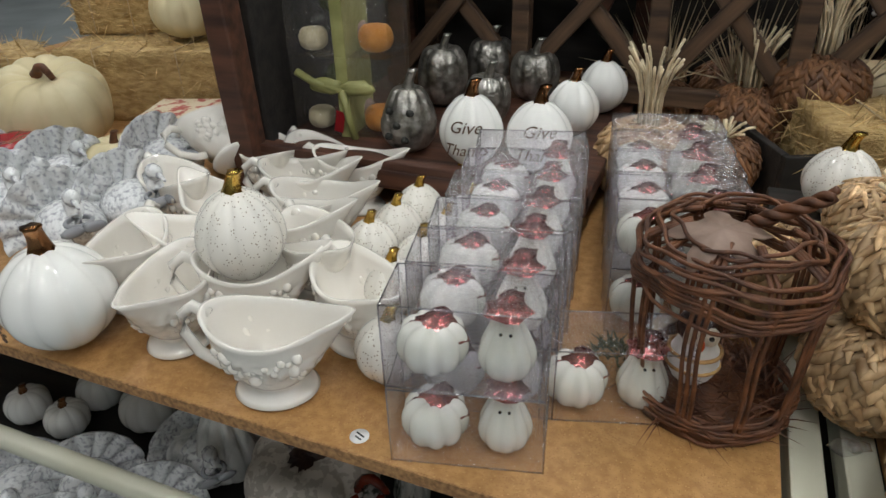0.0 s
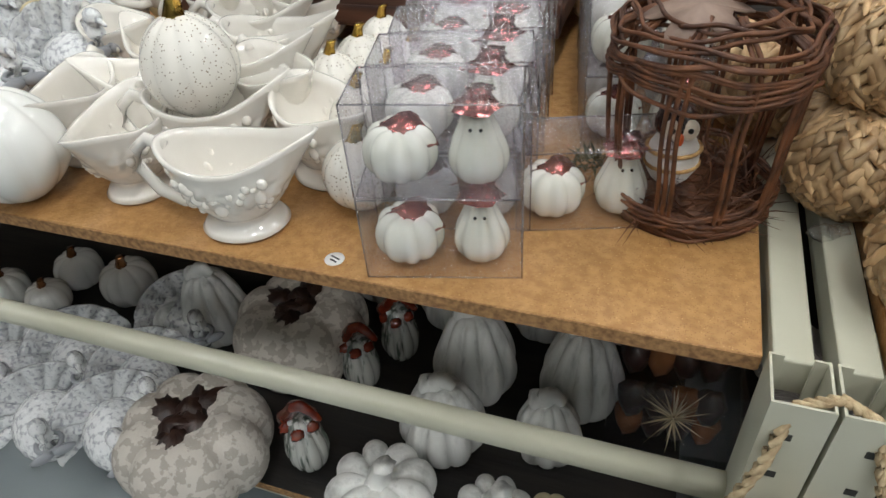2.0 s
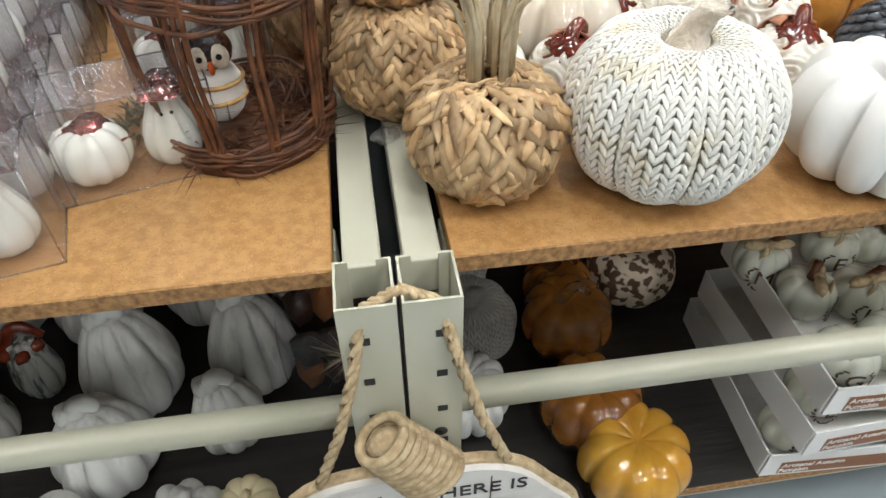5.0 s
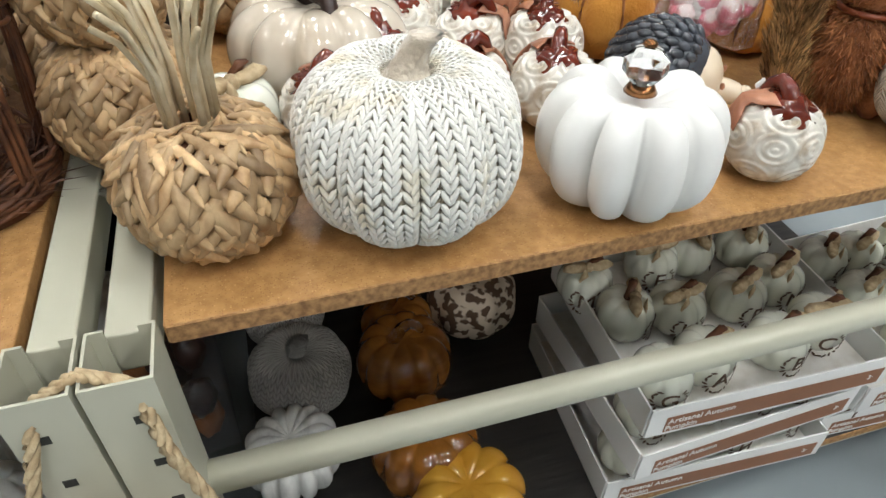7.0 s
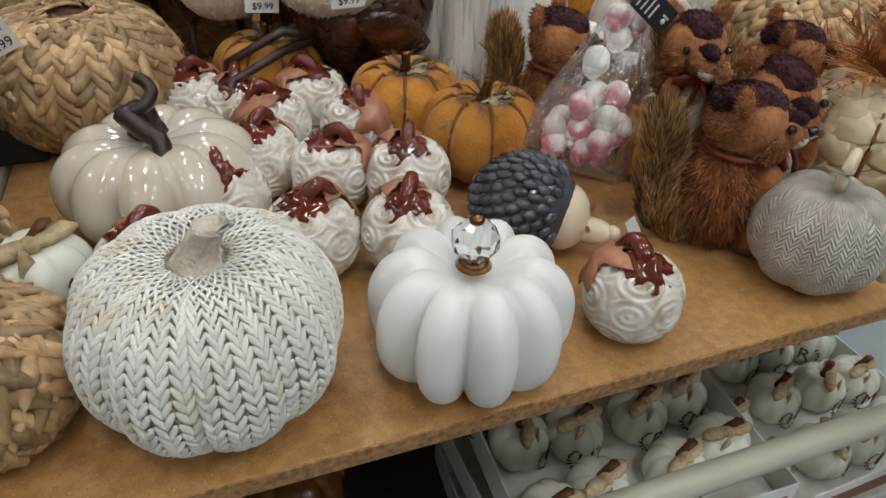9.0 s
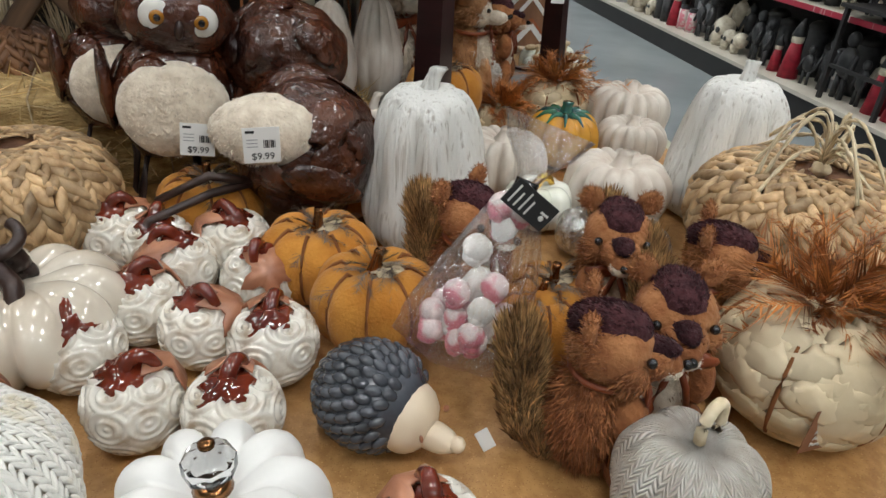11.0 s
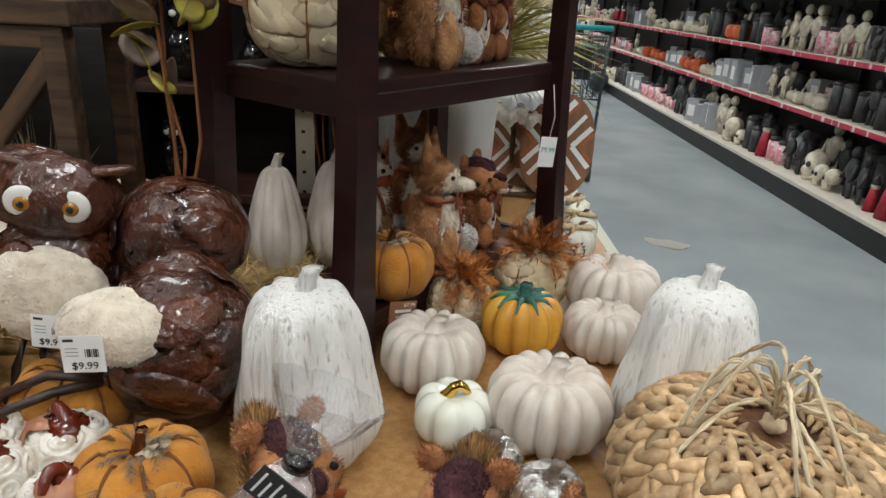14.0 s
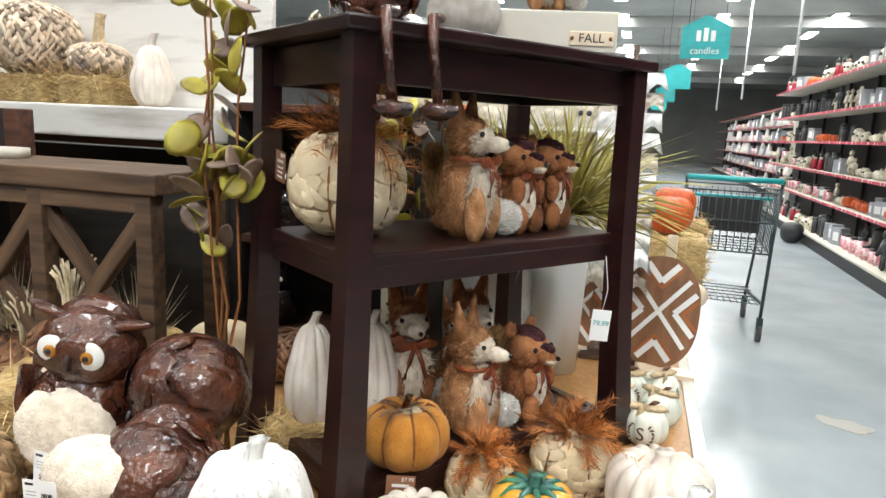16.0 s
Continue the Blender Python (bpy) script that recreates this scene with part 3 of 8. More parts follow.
def stitch_mesh(w, h, cols, rows, ribs, depth, squash, top):
    """Knitted yarn: pairs of plump slanting strands in upright columns over a lobed body."""
    g = np.random.RandomState(40)
    base, faces = ellipsoid(1, 1, 1, nu=7, nv=6)
    base = base[:, [2, 1, 0]]

    def at(a, p):
        r = math.sin(p) ** squash
        rib = abs(math.cos(ribs * a / 2)) ** 0.6
        fade = min(1.0, math.sin(p) * 1.6)
        z = 0.5 - 0.5 * math.copysign(abs(math.cos(p)) ** 0.9, math.cos(p))
        rr = r * (1 - depth * (1 - rib) * fade) * w / 2
        return np.array([rr * math.cos(a), rr * math.sin(a), z * h - top * h * math.exp(-((r / 0.42) ** 2)) * (z > 0.5)])
    pieces = []
    for i in range(cols):
        for j in range(rows):
            for side in (-1, 1):
                p = math.pi * (0.10 + 0.86 * (j + 0.5) / rows)
                a = TAU * (i + 0.20 * side) / cols
                c, up, rt = at(a, p), at(a, p + 0.02) - at(a, p - 0.02), at(a + 0.02, p) - at(a - 0.02, p)
                up /= np.linalg.norm(up)
                col_w = np.linalg.norm(rt) / 0.04 * TAU / cols
                rt /= np.linalg.norm(rt)
                nrm = np.cross(rt, up)
                ax = up * 0.89 + side * rt * 0.46
                bi = np.cross(nrm, ax)
                ln = 0.86 * h * 1.5 / rows * (0.92 + 0.16 * g.rand())
                wd = 0.20 * col_w
                pieces.append((c + nrm * wd * 0.1 + base[:, :1] * ax * ln + base[:, 1:2] * bi * wd + base[:, 2:3] * nrm * wd * 0.9, faces))
    v, f = join(pieces)
    v[:, 2] = np.maximum(v[:, 2], 0)
    return as_mesh("stitches", v, f)


def swirl_mesh(w, h, seed=0):
    """A squat body covered in pressed spiral rosettes."""
    nu, nv = 150, 76
    g = np.random.RandomState(seed)
    cen = []
    for j, n in ((0.3, 7), (0.58, 7), (0.82, 4)):
        for i in range(n):
            a, p = TAU * (i + 0.5 * (j > 0.5)) / n + 0.15 * g.randn(), math.pi * j
            cen.append((math.sin(p) * math.cos(a), math.sin(p) * math.sin(a), -math.cos(p)))
    cen = np.array(cen)
    v = []
    for j in range(nv):
        p = math.pi * (0.02 + 0.96 * j / (nv - 1))
        for i in range(nu):
            a = TAU * i / nu
            d = np.array([math.sin(p) * math.cos(a), math.sin(p) * math.sin(a), -math.cos(p)])
            ds = np.linalg.norm(cen - d, axis=1)
            k = int(np.argmin(ds))
            s = ds[k]
            k2 = 1 + 0.026 * math.cos(s * 34) * (1 if s < 0.46 else 0.2) - 0.05 * max(0, s - 0.42)
            r = math.sin(p) ** 0.7
            v.append((r * w / 2 * k2 * math.cos(a), r * w / 2 * k2 * math.sin(a), (0.5 - 0.5 * math.cos(p)) * h * k2 - 0.1 * h * (math.exp(-((r / 0.4) ** 2)) if p > 1.57 else 0)))
    v = np.array(v)
    v[:, 2] = np.maximum(v[:, 2], 0)
    return as_mesh("body", v, grid_faces(nu, nv) + [tuple(range(nu))[::-1], tuple(range((nv - 1) * nu, nv * nu))])


def text_mesh(s, size, extrude=0.0004, shear=0.0):
    """Lettering as a thin flat mesh that lies in x-z and faces -y."""
    cu = bpy.data.curves.new("lettering", "FONT")
    cu.body, cu.size, cu.align_x, cu.align_y, cu.extrude, cu.shear, cu.resolution_u = s, size, "CENTER", "CENTER", extrude, shear, 3
    ob = bpy.data.objects.new("lettering", cu)
    scene.collection.objects.link(ob)
    me = bpy.data.meshes.new_from_object(ob.evaluated_get(bpy.context.evaluated_depsgraph_get()))
    bpy.data.objects.remove(ob)
    bpy.data.curves.remove(cu)
    for v in me.vertices:
        v.co = Vector((v.co.x, -v.co.z, v.co.y))
    me.materials.clear()
    return me


def bend_round(me, radius, lift=0.0008):
    """Wraps flat lettering (x-z) round an upright cylinder of that radius; it then faces -y."""
    for v in me.vertices:
        a = v.co.x / radius
        r = radius + lift - v.co.y
        v.co = Vector((r * math.sin(a), -r * math.cos(a), v.co.z))
    return me


# ---- structure ----
Z1 = 0.71      # top of the shelf boards
Y0 = 0.452     # their front edge
ZL = 0.16      # top of the lower boards
XE = 1.36      # end of the rack towards the aisle


def slab(name, x0, x1, y0, y1, z0, z1, material, label="", kind="structure", bevel=0.002):
    me = box_mesh(x1 - x0, y1 - y0, z1 - z0, bevel, 0, name)
    ob = part(name, me, material, None, "", pose((x0 + x1) / 2, (y0 + y1) / 2, z0))
    return tagged(ob, label, "", "", kind)


slab("floor", -14, 16, -8, 46, -0.2, 0.0, M["concrete"], "grey polished concrete shop floor", bevel=0)
slab("ceiling", -14, 16, -8, 46, CEIL, CEIL + 0.2, M["ceiling"], "grey metal deck ceiling of the hall", bevel=0)
slab("wall_back", -14, 16, 46, 46.2, 0, CEIL, M["wall"], "pale painted far hall wall", bevel=0)
slab("wall_front", -14, 16, -8.2, -8, 0, CEIL, M["wall"], "pale painted hall wall", bevel=0)
slab("wall_left", -14.2, -14, -8, 46, 0, CEIL, M["wall"], "pale painted hall side wall", bevel=0)
slab("wall_right", 16, 16.2, -8, 46, 0, CEIL, M["wall"], "pale painted hall side wall", bevel=0)


def board(name, x0, x1, y0, y1, ztop, material="chip"):
    ob = slab(name, x0, x1, y0, y1, ztop - 0.0185, ztop, M[material], "chipboard shelf board, orange-brown above, lower ones darkened as shade", "structure", 0.0012)
    e = part("board_edge", box_mesh(x1 - x0 - 0.004, 0.002, 0.0165, 0.0005, 0, "edge"), M["chip_edge"], ob, "rough sawn edge", pose(0, -(y1 - y0) / 2 - 0.0006, 0.001))
    return ob


board("shelf_board_1", -2.3, 0.092, Y0, 2.36, Z1)
board("shelf_board_2", 0.19, XE, Y0, 2.36, Z1)
# lower boards: chipboard too, its colour near-black to put in the rack's shade
board("shelf_board_3", -2.3, 0.092, Y0 + 0.03, 2.36, ZL, "wood_black_and_shade")
board("shelf_board_4", 0.19, XE, Y0 + 0.03, 2.36, ZL, "wood_black_and_shade")


def beam_profile(x0, x1, y, z, r=0.021):
    """A rolled steel front rail with a rounded upper lip."""
    pts = []
    for k in range(12):
        a = TAU * k / 12
        pts.append((r * 0.9 * math.copysign(abs(math.cos(a)) ** 0.7, math.cos(a)), r * 1.15 * math.copysign(abs(math.sin(a)) ** 0.7, math.sin(a))))
    n = len(pts)
    v = [(x0, y + a, z + b) for a, b in pts] + [(x1, y + a, z + b) for a, b in pts]
    cy, cz = sum(p[1] for p in v) / len(v), sum(p[2] for p in v) / len(v)
    v = [(px, cy + (py - cy) * 0.68, cz + (pz - cz) * 0.68) for px, py, pz in v]
    return as_mesh("rail", v, [(i, (i + 1) % n, n + (i + 1) % n, n + i) for i in range(n)] + [tuple(range(n))[::-1], tuple(range(n, 2 * n))])


for x0, x1 in ((-2.3, 0.094), (0.188, XE - 0.01)):
    solo("shelf_rail", beam_profile(x0, x1, 0.43, 0.545), M["steel"], "beige painted steel front rail of the rack", "shelf rail", pose(0, 0, 0), "rack rails")
    for zz in (Z1 - 0.04, ZL - 0.04):
        solo("shelf_rail", box_mesh(x1 - x0, 0.03, 0.04, 0.002), M["steel"], "beige painted steel beam under a shelf board", "shelf rail", pose((x0 + x1) / 2, Y0 + 0.06, zz - 0.02), "rack rails")


def channel_mesh(w, d, h, t=0.0022, lip=0.012):
    """An upright of folded sheet: front face, two sides, two back lips, open behind."""
    prof = [(-w / 2 + lip, d), (-w / 2, d), (-w / 2, 0), (w / 2, 0), (w / 2, d), (w / 2 - lip, d)]
    inner = [(-w / 2 + lip, d - t), (-w / 2 + t, d - t), (-w / 2 + t, t), (w / 2 - t, t), (w / 2 - t, d - t), (w / 2 - lip, d - t)]
    ring = prof + inner[::-1]
    n = len(ring)
    v = [(x, y, 0) for x, y in ring] + [(x, y, h) for x, y in ring]
    f = [(i, (i + 1) % n, n + (i + 1) % n, n + i) for i in range(n)]
    for k in range(len(prof) - 1):
        a, b = k, k + 1
        c, dd = n - 1 - b, n - 1 - a
        f += [(n + a, n + b, n + c, n + dd), (a, dd, c, b)]
    return as_mesh("post", v, f, False)


POST_W = 0.046
post_me = channel_mesh(POST_W, 0.052, 0.725)
hole_me = box_mesh(0.009, 0.0012, 0.008, 0.0008)
round_me = as_mesh("hole", *tube([(0, 0.0006, 0), (0, -0.0006, 0)], 0.0062, 14))


def rack_post(x, y, h, dots, label):
    p = thing("rack_post", label, "shelf post", pose(x, y, 0), "rack posts")
    part("upright", post_me if h < 0.8 else channel_mesh(POST_W, 0.052, h), M["steel"], p)
    for k in range(10):
        z = h - 0.022 - k * 0.0508
        part("slot", hole_me, M["hole"], p, "", pose(0.006 if dots else -0.004, -0.0002, z - 0.02))
    part("bolt_hole", round_me, M["hole"], p, "", pose(0.004, -0.0002, h - 0.176))
    return p


rack_post(0.116, 0.392, 0.725, 0, "beige steel rack upright with square slots, open top")
rack_post(0.166, 0.392, 0.725, 1, "beige steel rack upright with square slots, open top")
rack_post(1.32, 0.392, 0.70, 0, "beige steel rack upright at the rack's end")
for x in (0.116, 0.166):
    solo("depth_beam", box_mesh(0.032, 1.9, 0.038, 0.002), M["steel"], "beige steel depth beam between the shelf boards", "shelf rail", pose(x, Y0 + 0.95, Z1 - 0.038), "rack rails")
solo("depth_beam", box_mesh(0.03, 1.96, 0.05, 0.002), M["steel"], "beige steel end beam of the rack", "shelf rail", pose(XE + 0.0165, Y0 + 0.95, Z1 - 0.052), "rack rails")
tall = rack_post(0.62, 1.95, 1.22, 0, "tall slotted beige steel upright behind the gourds")
# black sheet added so the depth of the lower rack reads as shade
slab("rack_back", -2.3, XE - 0.02, 2.37, 2.39, 0.0, Z1 - 0.01, M["shelf_dark"], "dark sheet standing in for shade behind the lower rack", bevel=0)
slab("rack_end", XE - 0.012, XE, 0.5, 2.36, 0.02, ZL - 0.06, M["shelf_dark"], "dark sheet low at the rack's end", bevel=0)

# price sticker on the front of the board
st = solo("round_sticker", as_mesh("disc", *tube([(0, 0, 0), (0, 0, 0.0006)], 0.0105, 24)), M["paper"], "small white round sticker on the chipboard", "sticker", pose(-0.317, 0.474, Z1 + 0.0003))
part("print", box_mesh(0.012, 0.002, 0.0002, 0), M["ink"], st, "", pose(0, 0.002, 0.0006, 0, 0, -20))
part("print", box_mesh(0.009, 0.002, 0.0002, 0), M["ink"], st, "", pose(0, -0.003, 0.0006, 0, 0, -20))

# ---- pumpkins and other stock on the upper boards ----


def pumpkin(name, label, cat, x, y, w, h, material, z=Z1, ribs=10, depth=0.08, shape="round", stem=None, stem_mat=None, stem_h=0.03, stem_r=0.008, rot=0.0, tilt=(0, 0), group="", top=0.16, power=0.6, wob=0.0, me=None, bend=0.3, squash=0.8, stem_label=""):
    t = thing(name, label, cat, pose(x, y, z, tilt[0], tilt[1], rot), group)
    me = me or body_mesh(w, h, ribs, depth, shape, top, power=power, wob=wob, seed=x * 3 + y, squash=squash)
    part("body", me, material, t)
    zt = h * (1 - top) - 0.004
    if stem == "plain":
        part("stem", stem_mesh(stem_h, stem_r, bend), stem_mat or material, t, stem_label, pose(0, 0, zt))
    elif stem == "curl":
        part("stem", curl_stem(stem_h, stem_r), stem_mat or material, t, stem_label, pose(-0.3 * stem_h, 0, zt))
    return t


# right bay, front row
def knit_pumpkin():
    t = pumpkin("knit_pumpkin", "large ivory chunky-knit pumpkin with a fabric stem", "pumpkin", 0.395, 0.535, 0.180, 0.145, M["knit"], ribs=9, depth=0.10, squash=0.72, top=0.12)
    tagged(part("stitches", stitch_mesh(0.184, 0.147, 42, 24, 9, 0.10, 0.72, 0.12), M["stitch"], t, "chunky ivory yarn stitches"), kind="stuff")
    part("stem", stem_mesh(0.036, 0.011, 0.5), M["fur_cream"], t, "pale knitted stem", pose(0, 0, 0.128, 0, 0, -40))


knit_pumpkin()


def crystal_pumpkin():
    t = pumpkin("white_pumpkin", "matte white ribbed pumpkin with a crystal knob", "pumpkin", 0.585, 0.51, 0.162, 0.118, M["matte_white"], ribs=10, depth=0.30, squash=0.62, power=0.62, top=0.24, rot=12)
    part("knob_base", as_mesh("base", *tube([(0, 0, 0), (0, 0, 0.004), (0, 0, 0.007)], 0.014, 16, 0.7)), M["copper"], t, "antique brass collar", pose(0, 0, 0.102))
    v, f = ellipsoid(0.019, 0.019, 0.017, (0, 0, 0.0175), 8, 6)
    part("knob", as_mesh("knob", v, f, False), M["crystal"], t, "faceted clear crystal", pose(0, 0, 0.107))
    part("finial", as_mesh("fin", *ellipsoid(0.006, 0.006, 0.004, nu=10, nv=6)), M["copper"], t, "", pose(0, 0, 0.142))


crystal_pumpkin()

swirl_me = swirl_mesh(0.085, 0.075)
swirl_stem = curl_stem(0.029, 0.0066)
swirl_cap = as_mesh("calyx", *ellipsoid(0.025, 0.022, 0.014, (0, 0, 0), 20, 12, 0.45))
swirl_leaf = leaf_mesh(5, 0.034, 0.002, 0.5)


def swirl_pumpkin(x, y, s=1.0, rot=0.0, leaf=True, z=Z1, tilt=0):
    t = thing("swirl_pumpkin", "cream crackle-glazed pumpkin with spiral rosettes and red-brown stem", "pumpkin", pose(x, y, z, tilt, 0, rot), "swirl pumpkins")
    part("body", swirl_me, M["swirl"], t, "", Matrix.Diagonal((s, s, s, 1)))
    part("stem", swirl_stem, M["redbrown"], t, "glossy red-brown curled stem", pose(-0.006, 0, 0.064 * s))
    part("calyx", swirl_cap, M["redbrown"], t, "glossy red-brown calyx", pose(-0.004, 0, 0.0675 * s))
    if leaf:
        part("leaf", swirl_leaf, M["terra"], t, "terracotta leaf", pose(0.031 * s, 0.019 * s, 0.071 * s, 0, 46, 30))
    return t


for x, y, s, r in ((0.735, 0.505, 1.0, 100), (0.40, 0.985, 1.12, 10), (0.455, 0.955, 1.05, 80), (0.485, 0.90, 1.1, 200), (0.545, 0.955, 1.12, 150), (0.585, 0.868, 1.08, 260),
                   (0.462, 0.825, 1.05, 30), (0.418, 0.752, 1.05, 110), (0.533, 0.778, 1.05, 320), (0.607, 0.745, 1.08, 70), (0.49, 0.668, 1.05, 10), (0.578, 0.648, 1.05, 60), (0.345, 0.665, 1.0, 40)):
    swirl_pumpkin(x, y, s, r)

herr = pumpkin("plaited_pumpkin", "silver-beige herringbone plaited pumpkin with wooden beads", "pumpkin", 0.945, 0.515, 0.125, 0.108, M["herring"], ribs=7, depth=0.14, squash=0.72, rot=30, top=0.1)
part("stem", as_mesh("loop", *tube([(0.012 * math.cos(a) * 1.2, 0, 0.018 + 0.02 * math.sin(a)) for a in np.linspace(-0.6, 3.7, 14)], 0.005, 8)), M["raffia"], herr, "bent straw stalk", pose(0.01, 0, 0.096))
for k, (bx, bz) in enumerate(((0.0, 0.05), (0.012, 0.03))):
    part("bead", as_mesh("bead", *ellipsoid(0.009, 0.009, 0.009)), M["bisque"], herr, "pale wooden bead", pose(bx, -0.064, bz, 0, 0, 0))


def braided(x, y, w, h, cols, rows, rot=0, z=Z1, rope=0.0, material="braid", label="tan water-hyacinth pumpkin of plaited strips", group="plaited straw pumpkins", fat=1.0, seed=4):
    t = thing("braided_pumpkin", label, "pumpkin", pose(x, y, z, 0, 0, rot), group)
    # core coloured dark so the gaps between strips look shaded
    part("core", body_mesh(w * 0.93, h * 0.97, 0, 0, "round", 0.1, nu=32, nv=14, squash=0.75), M["braid_dark"], t, "dark core, the shade in the plait's gaps")
    tagged(part("braid", braid_mesh(w, h, cols, rows, fat=fat, seed=seed), M[material], t), kind="stuff")
    if rope:
        g = np.random.RandomState(int(abs(x) * 1000) + 3)
        pcs = []
        for k in range(26):
            a, rr = TAU * g.rand(), 0.02 * math.sqrt(g.rand())
            lean = 0.005 + 0.20 * rr
            ln = rope * (0.8 + 0.35 * g.rand())
            pcs.append(tube([(rr * math.cos(a), rr * math.sin(a), 0), (rr * 1.1 * math.cos(a), rr * 1.1 * math.sin(a), ln * 0.5), ((rr * 1.4 + lean) * math.cos(a), (rr * 1.4 + lean) * math.sin(a), ln * 0.85), ((rr * 1.5 + lean * 2.4) * math.cos(a), (rr * 1.5 + lean * 2.4) * math.sin(a), ln)], 0.0024, 6))
        v, f = join(pcs)
        tagged(part("stem", as_mesh("stem", v, f), M["raffia"], t, "bundle of pale twisted cords", pose(0, 0, h * 0.86)), kind="stuff")
    return t


braided(0.236, 0.55, 0.127, 0.114, 11, 6, 20, rope=0.11)
braided(0.172, 0.70, 0.135, 0.125, 13, 7, 60, rope=0.0, z=Z1)
braided(0.17, 0.71, 0.12, 0.11, 12, 6, 10, z=Z1 + 0.115, rope=0.05, label="tan plaited straw pumpkin stacked on another")
braided(0.285, 1.02, 0.215, 0.165, 15, 9, 35, label="large tan plaited straw pumpkin with a hang tag")
braided(0.10, 0.86, 0.15, 0.13, 13, 7, 15)
braided(1.30, 0.895, 0.29, 0.175, 18, 9, 0, label="wide flat plaited straw pumpkin with a raffia topknot", fat=1.05, seed=9)


def raffia_knot(x, y, z):
    """Twisted cords that stand up from a knot and fall over the plait."""
    g = np.random.RandomState(12)
    t = thing("raffia_bow", "pale raffia cords tied on top of the straw pumpkin", "raffia bow", pose(x, y, z))
    part("knot", as_mesh("knot", *ellipsoid(0.013, 0.012, 0.010, (0, 0, 0.006), 12, 8, 0.3)), M["raffia"], t)
    for k in range(16):
        a = TAU * k / 16 + 0.35 * g.randn()
        r2 = 0.07 + 0.06 * g.rand()
        lift = 0.03 + 0.05 * g.rand()
        way = []
        for q in np.linspace(0, 1, 18):
            rr = r2 * (0.15 * q + 0.85 * q * q) if k % 3 else r2 * q
            way.append(np.array([rr * math.cos(a + 0.5 * q), rr * math.sin(a + 0.5 * q), 0.01 + lift * math.sin(math.pi * min(1, 0.9 * q)) - 0.03 * q * q]))
        tw = [tube([p + 0.0012 * np.array([math.cos(1.3 * i + ph), math.sin(1.3 * i + ph), math.sin(1.3 * i + ph)]) for i, p in enumerate(way)], 0.0017, 5) for ph in (0, math.pi)]
        part("cord", as_mesh("cord", *join(tw)), M["raffia"], t)


raffia_knot(1.30, 0.895, Z1 + 0.158)

glz = pumpkin("glazed_pumpkin", "glossy cream ceramic pumpkin with a brown twisted stem", "pumpkin", 0.362, 0.795, 0.20, 0.110, M["ivory_glaze"], ribs=10, depth=0.2, rot=10, squash=0.7)
pts = [(-0.012 + 0.010 * math.sin(q * 9) + 0.004 * q, 0.012 - 0.062 * q * q, 0.004 + 0.034 * math.sin(math.pi * min(1.0, q * 1.06)) ** 0.8 + 0.003 * math.cos(q * 22)) for q in np.linspace(0, 1, 30)]
part("stem", as_mesh("stem", *tube(pts, 0.0125, 10, 0.7)), M["branch"], glz, "dark brown glazed twisted vine stem", pose(0.002, 0, 0.086))
pts = [(0.016 * math.cos(q), 0.005 + 0.016 * math.sin(q), 0.014 + 0.007 * q) for q in np.linspace(0, 7.5, 30)]
part("stem_coil", as_mesh("coil", *tube(pts, 0.0075, 8, 0.8)), M["branch"], glz, "", pose(-0.006, 0, 0.084))

# small pumpkins with printed letters and a burlap bow
bow_me = as_mesh("bow", *join([ellipsoid(0.019, 0.009, 0.006, (0.018, 0, 0), 10, 7, 0.3), ellipsoid(0.019, 0.009, 0.006, (-0.018, 0.002, 0.001), 10, 7, 0.3), ellipsoid(0.007, 0.008, 0.007, (0, 0, 0), 8, 6), ellipsoid(0.008, 0.003, 0.022, (-0.012, -0.012, -0.016), 8, 7, 0.4)]))
letter_body = body_mesh(0.076, 0.068, 8, 0.1, "round", 0.12, squash=0.72)
letter_stem = stem_mesh(0.022, 0.005, 0.6)
letter_me = {}


def letter_pumpkin(ch, x, y, z=Z1, rot=0.0, s=1.0):
    t = thing("letter_pumpkin", "small cream pumpkin with a printed letter %s and burlap bow" % ch, "pumpkin", pose(x, y, z, 0, 0, rot) @ Matrix.Diagonal((s, s, s, 1)), "letter pumpkins")
    part("body", letter_body, M["pearl"], t)
    part("stem", letter_stem, M["twig"], t, "striped brown stem", pose(0, 0, 0.056))
    part("bow", bow_me, M["rope"], t, "frayed burlap bow", pose(0, -0.008, 0.067, 0, 0, 20))
    if ch not in letter_me:
        a = bend_round(text_mesh(ch, 0.032), 0.0375)
        letter_me[ch] = a
        wr = []
        for k in range(16):
            b = -2.4 + 4.8 * k / 15 - math.pi / 2
            wr.append((0.021 * math.cos(b), 0.021 * math.sin(b)))
        v, f = [], []
        for k, (px, pz) in enumerate(wr):
            e, g2 = ellipsoid(0.0042, 0.0004, 0.0017, (0, 0, 0), 8, 4)
            an = 0.9 * k
            e = np.stack([e[:, 0] * math.cos(an) - e[:, 2] * math.sin(an) + px, e[:, 1], e[:, 0] * math.sin(an) + e[:, 2] * math.cos(an) + pz], 1)
            v.append((e, g2))
        letter_me["wreath"] = letter_me.get("wreath") or bend_round(as_mesh("wreath", *join(v)), 0.0375)
    part("letter", letter_me[ch], M["brown_ink"], t, "", pose(0, 0, 0.030))
    tagged(part("wreath", letter_me["wreath"], M["brown_ink"], t, "printed leaf wreath", pose(0, 0, 0.030)), kind="stuff")
    return t


letter_pumpkin("A", 0.262, 0.675, rot=18, s=1.15)
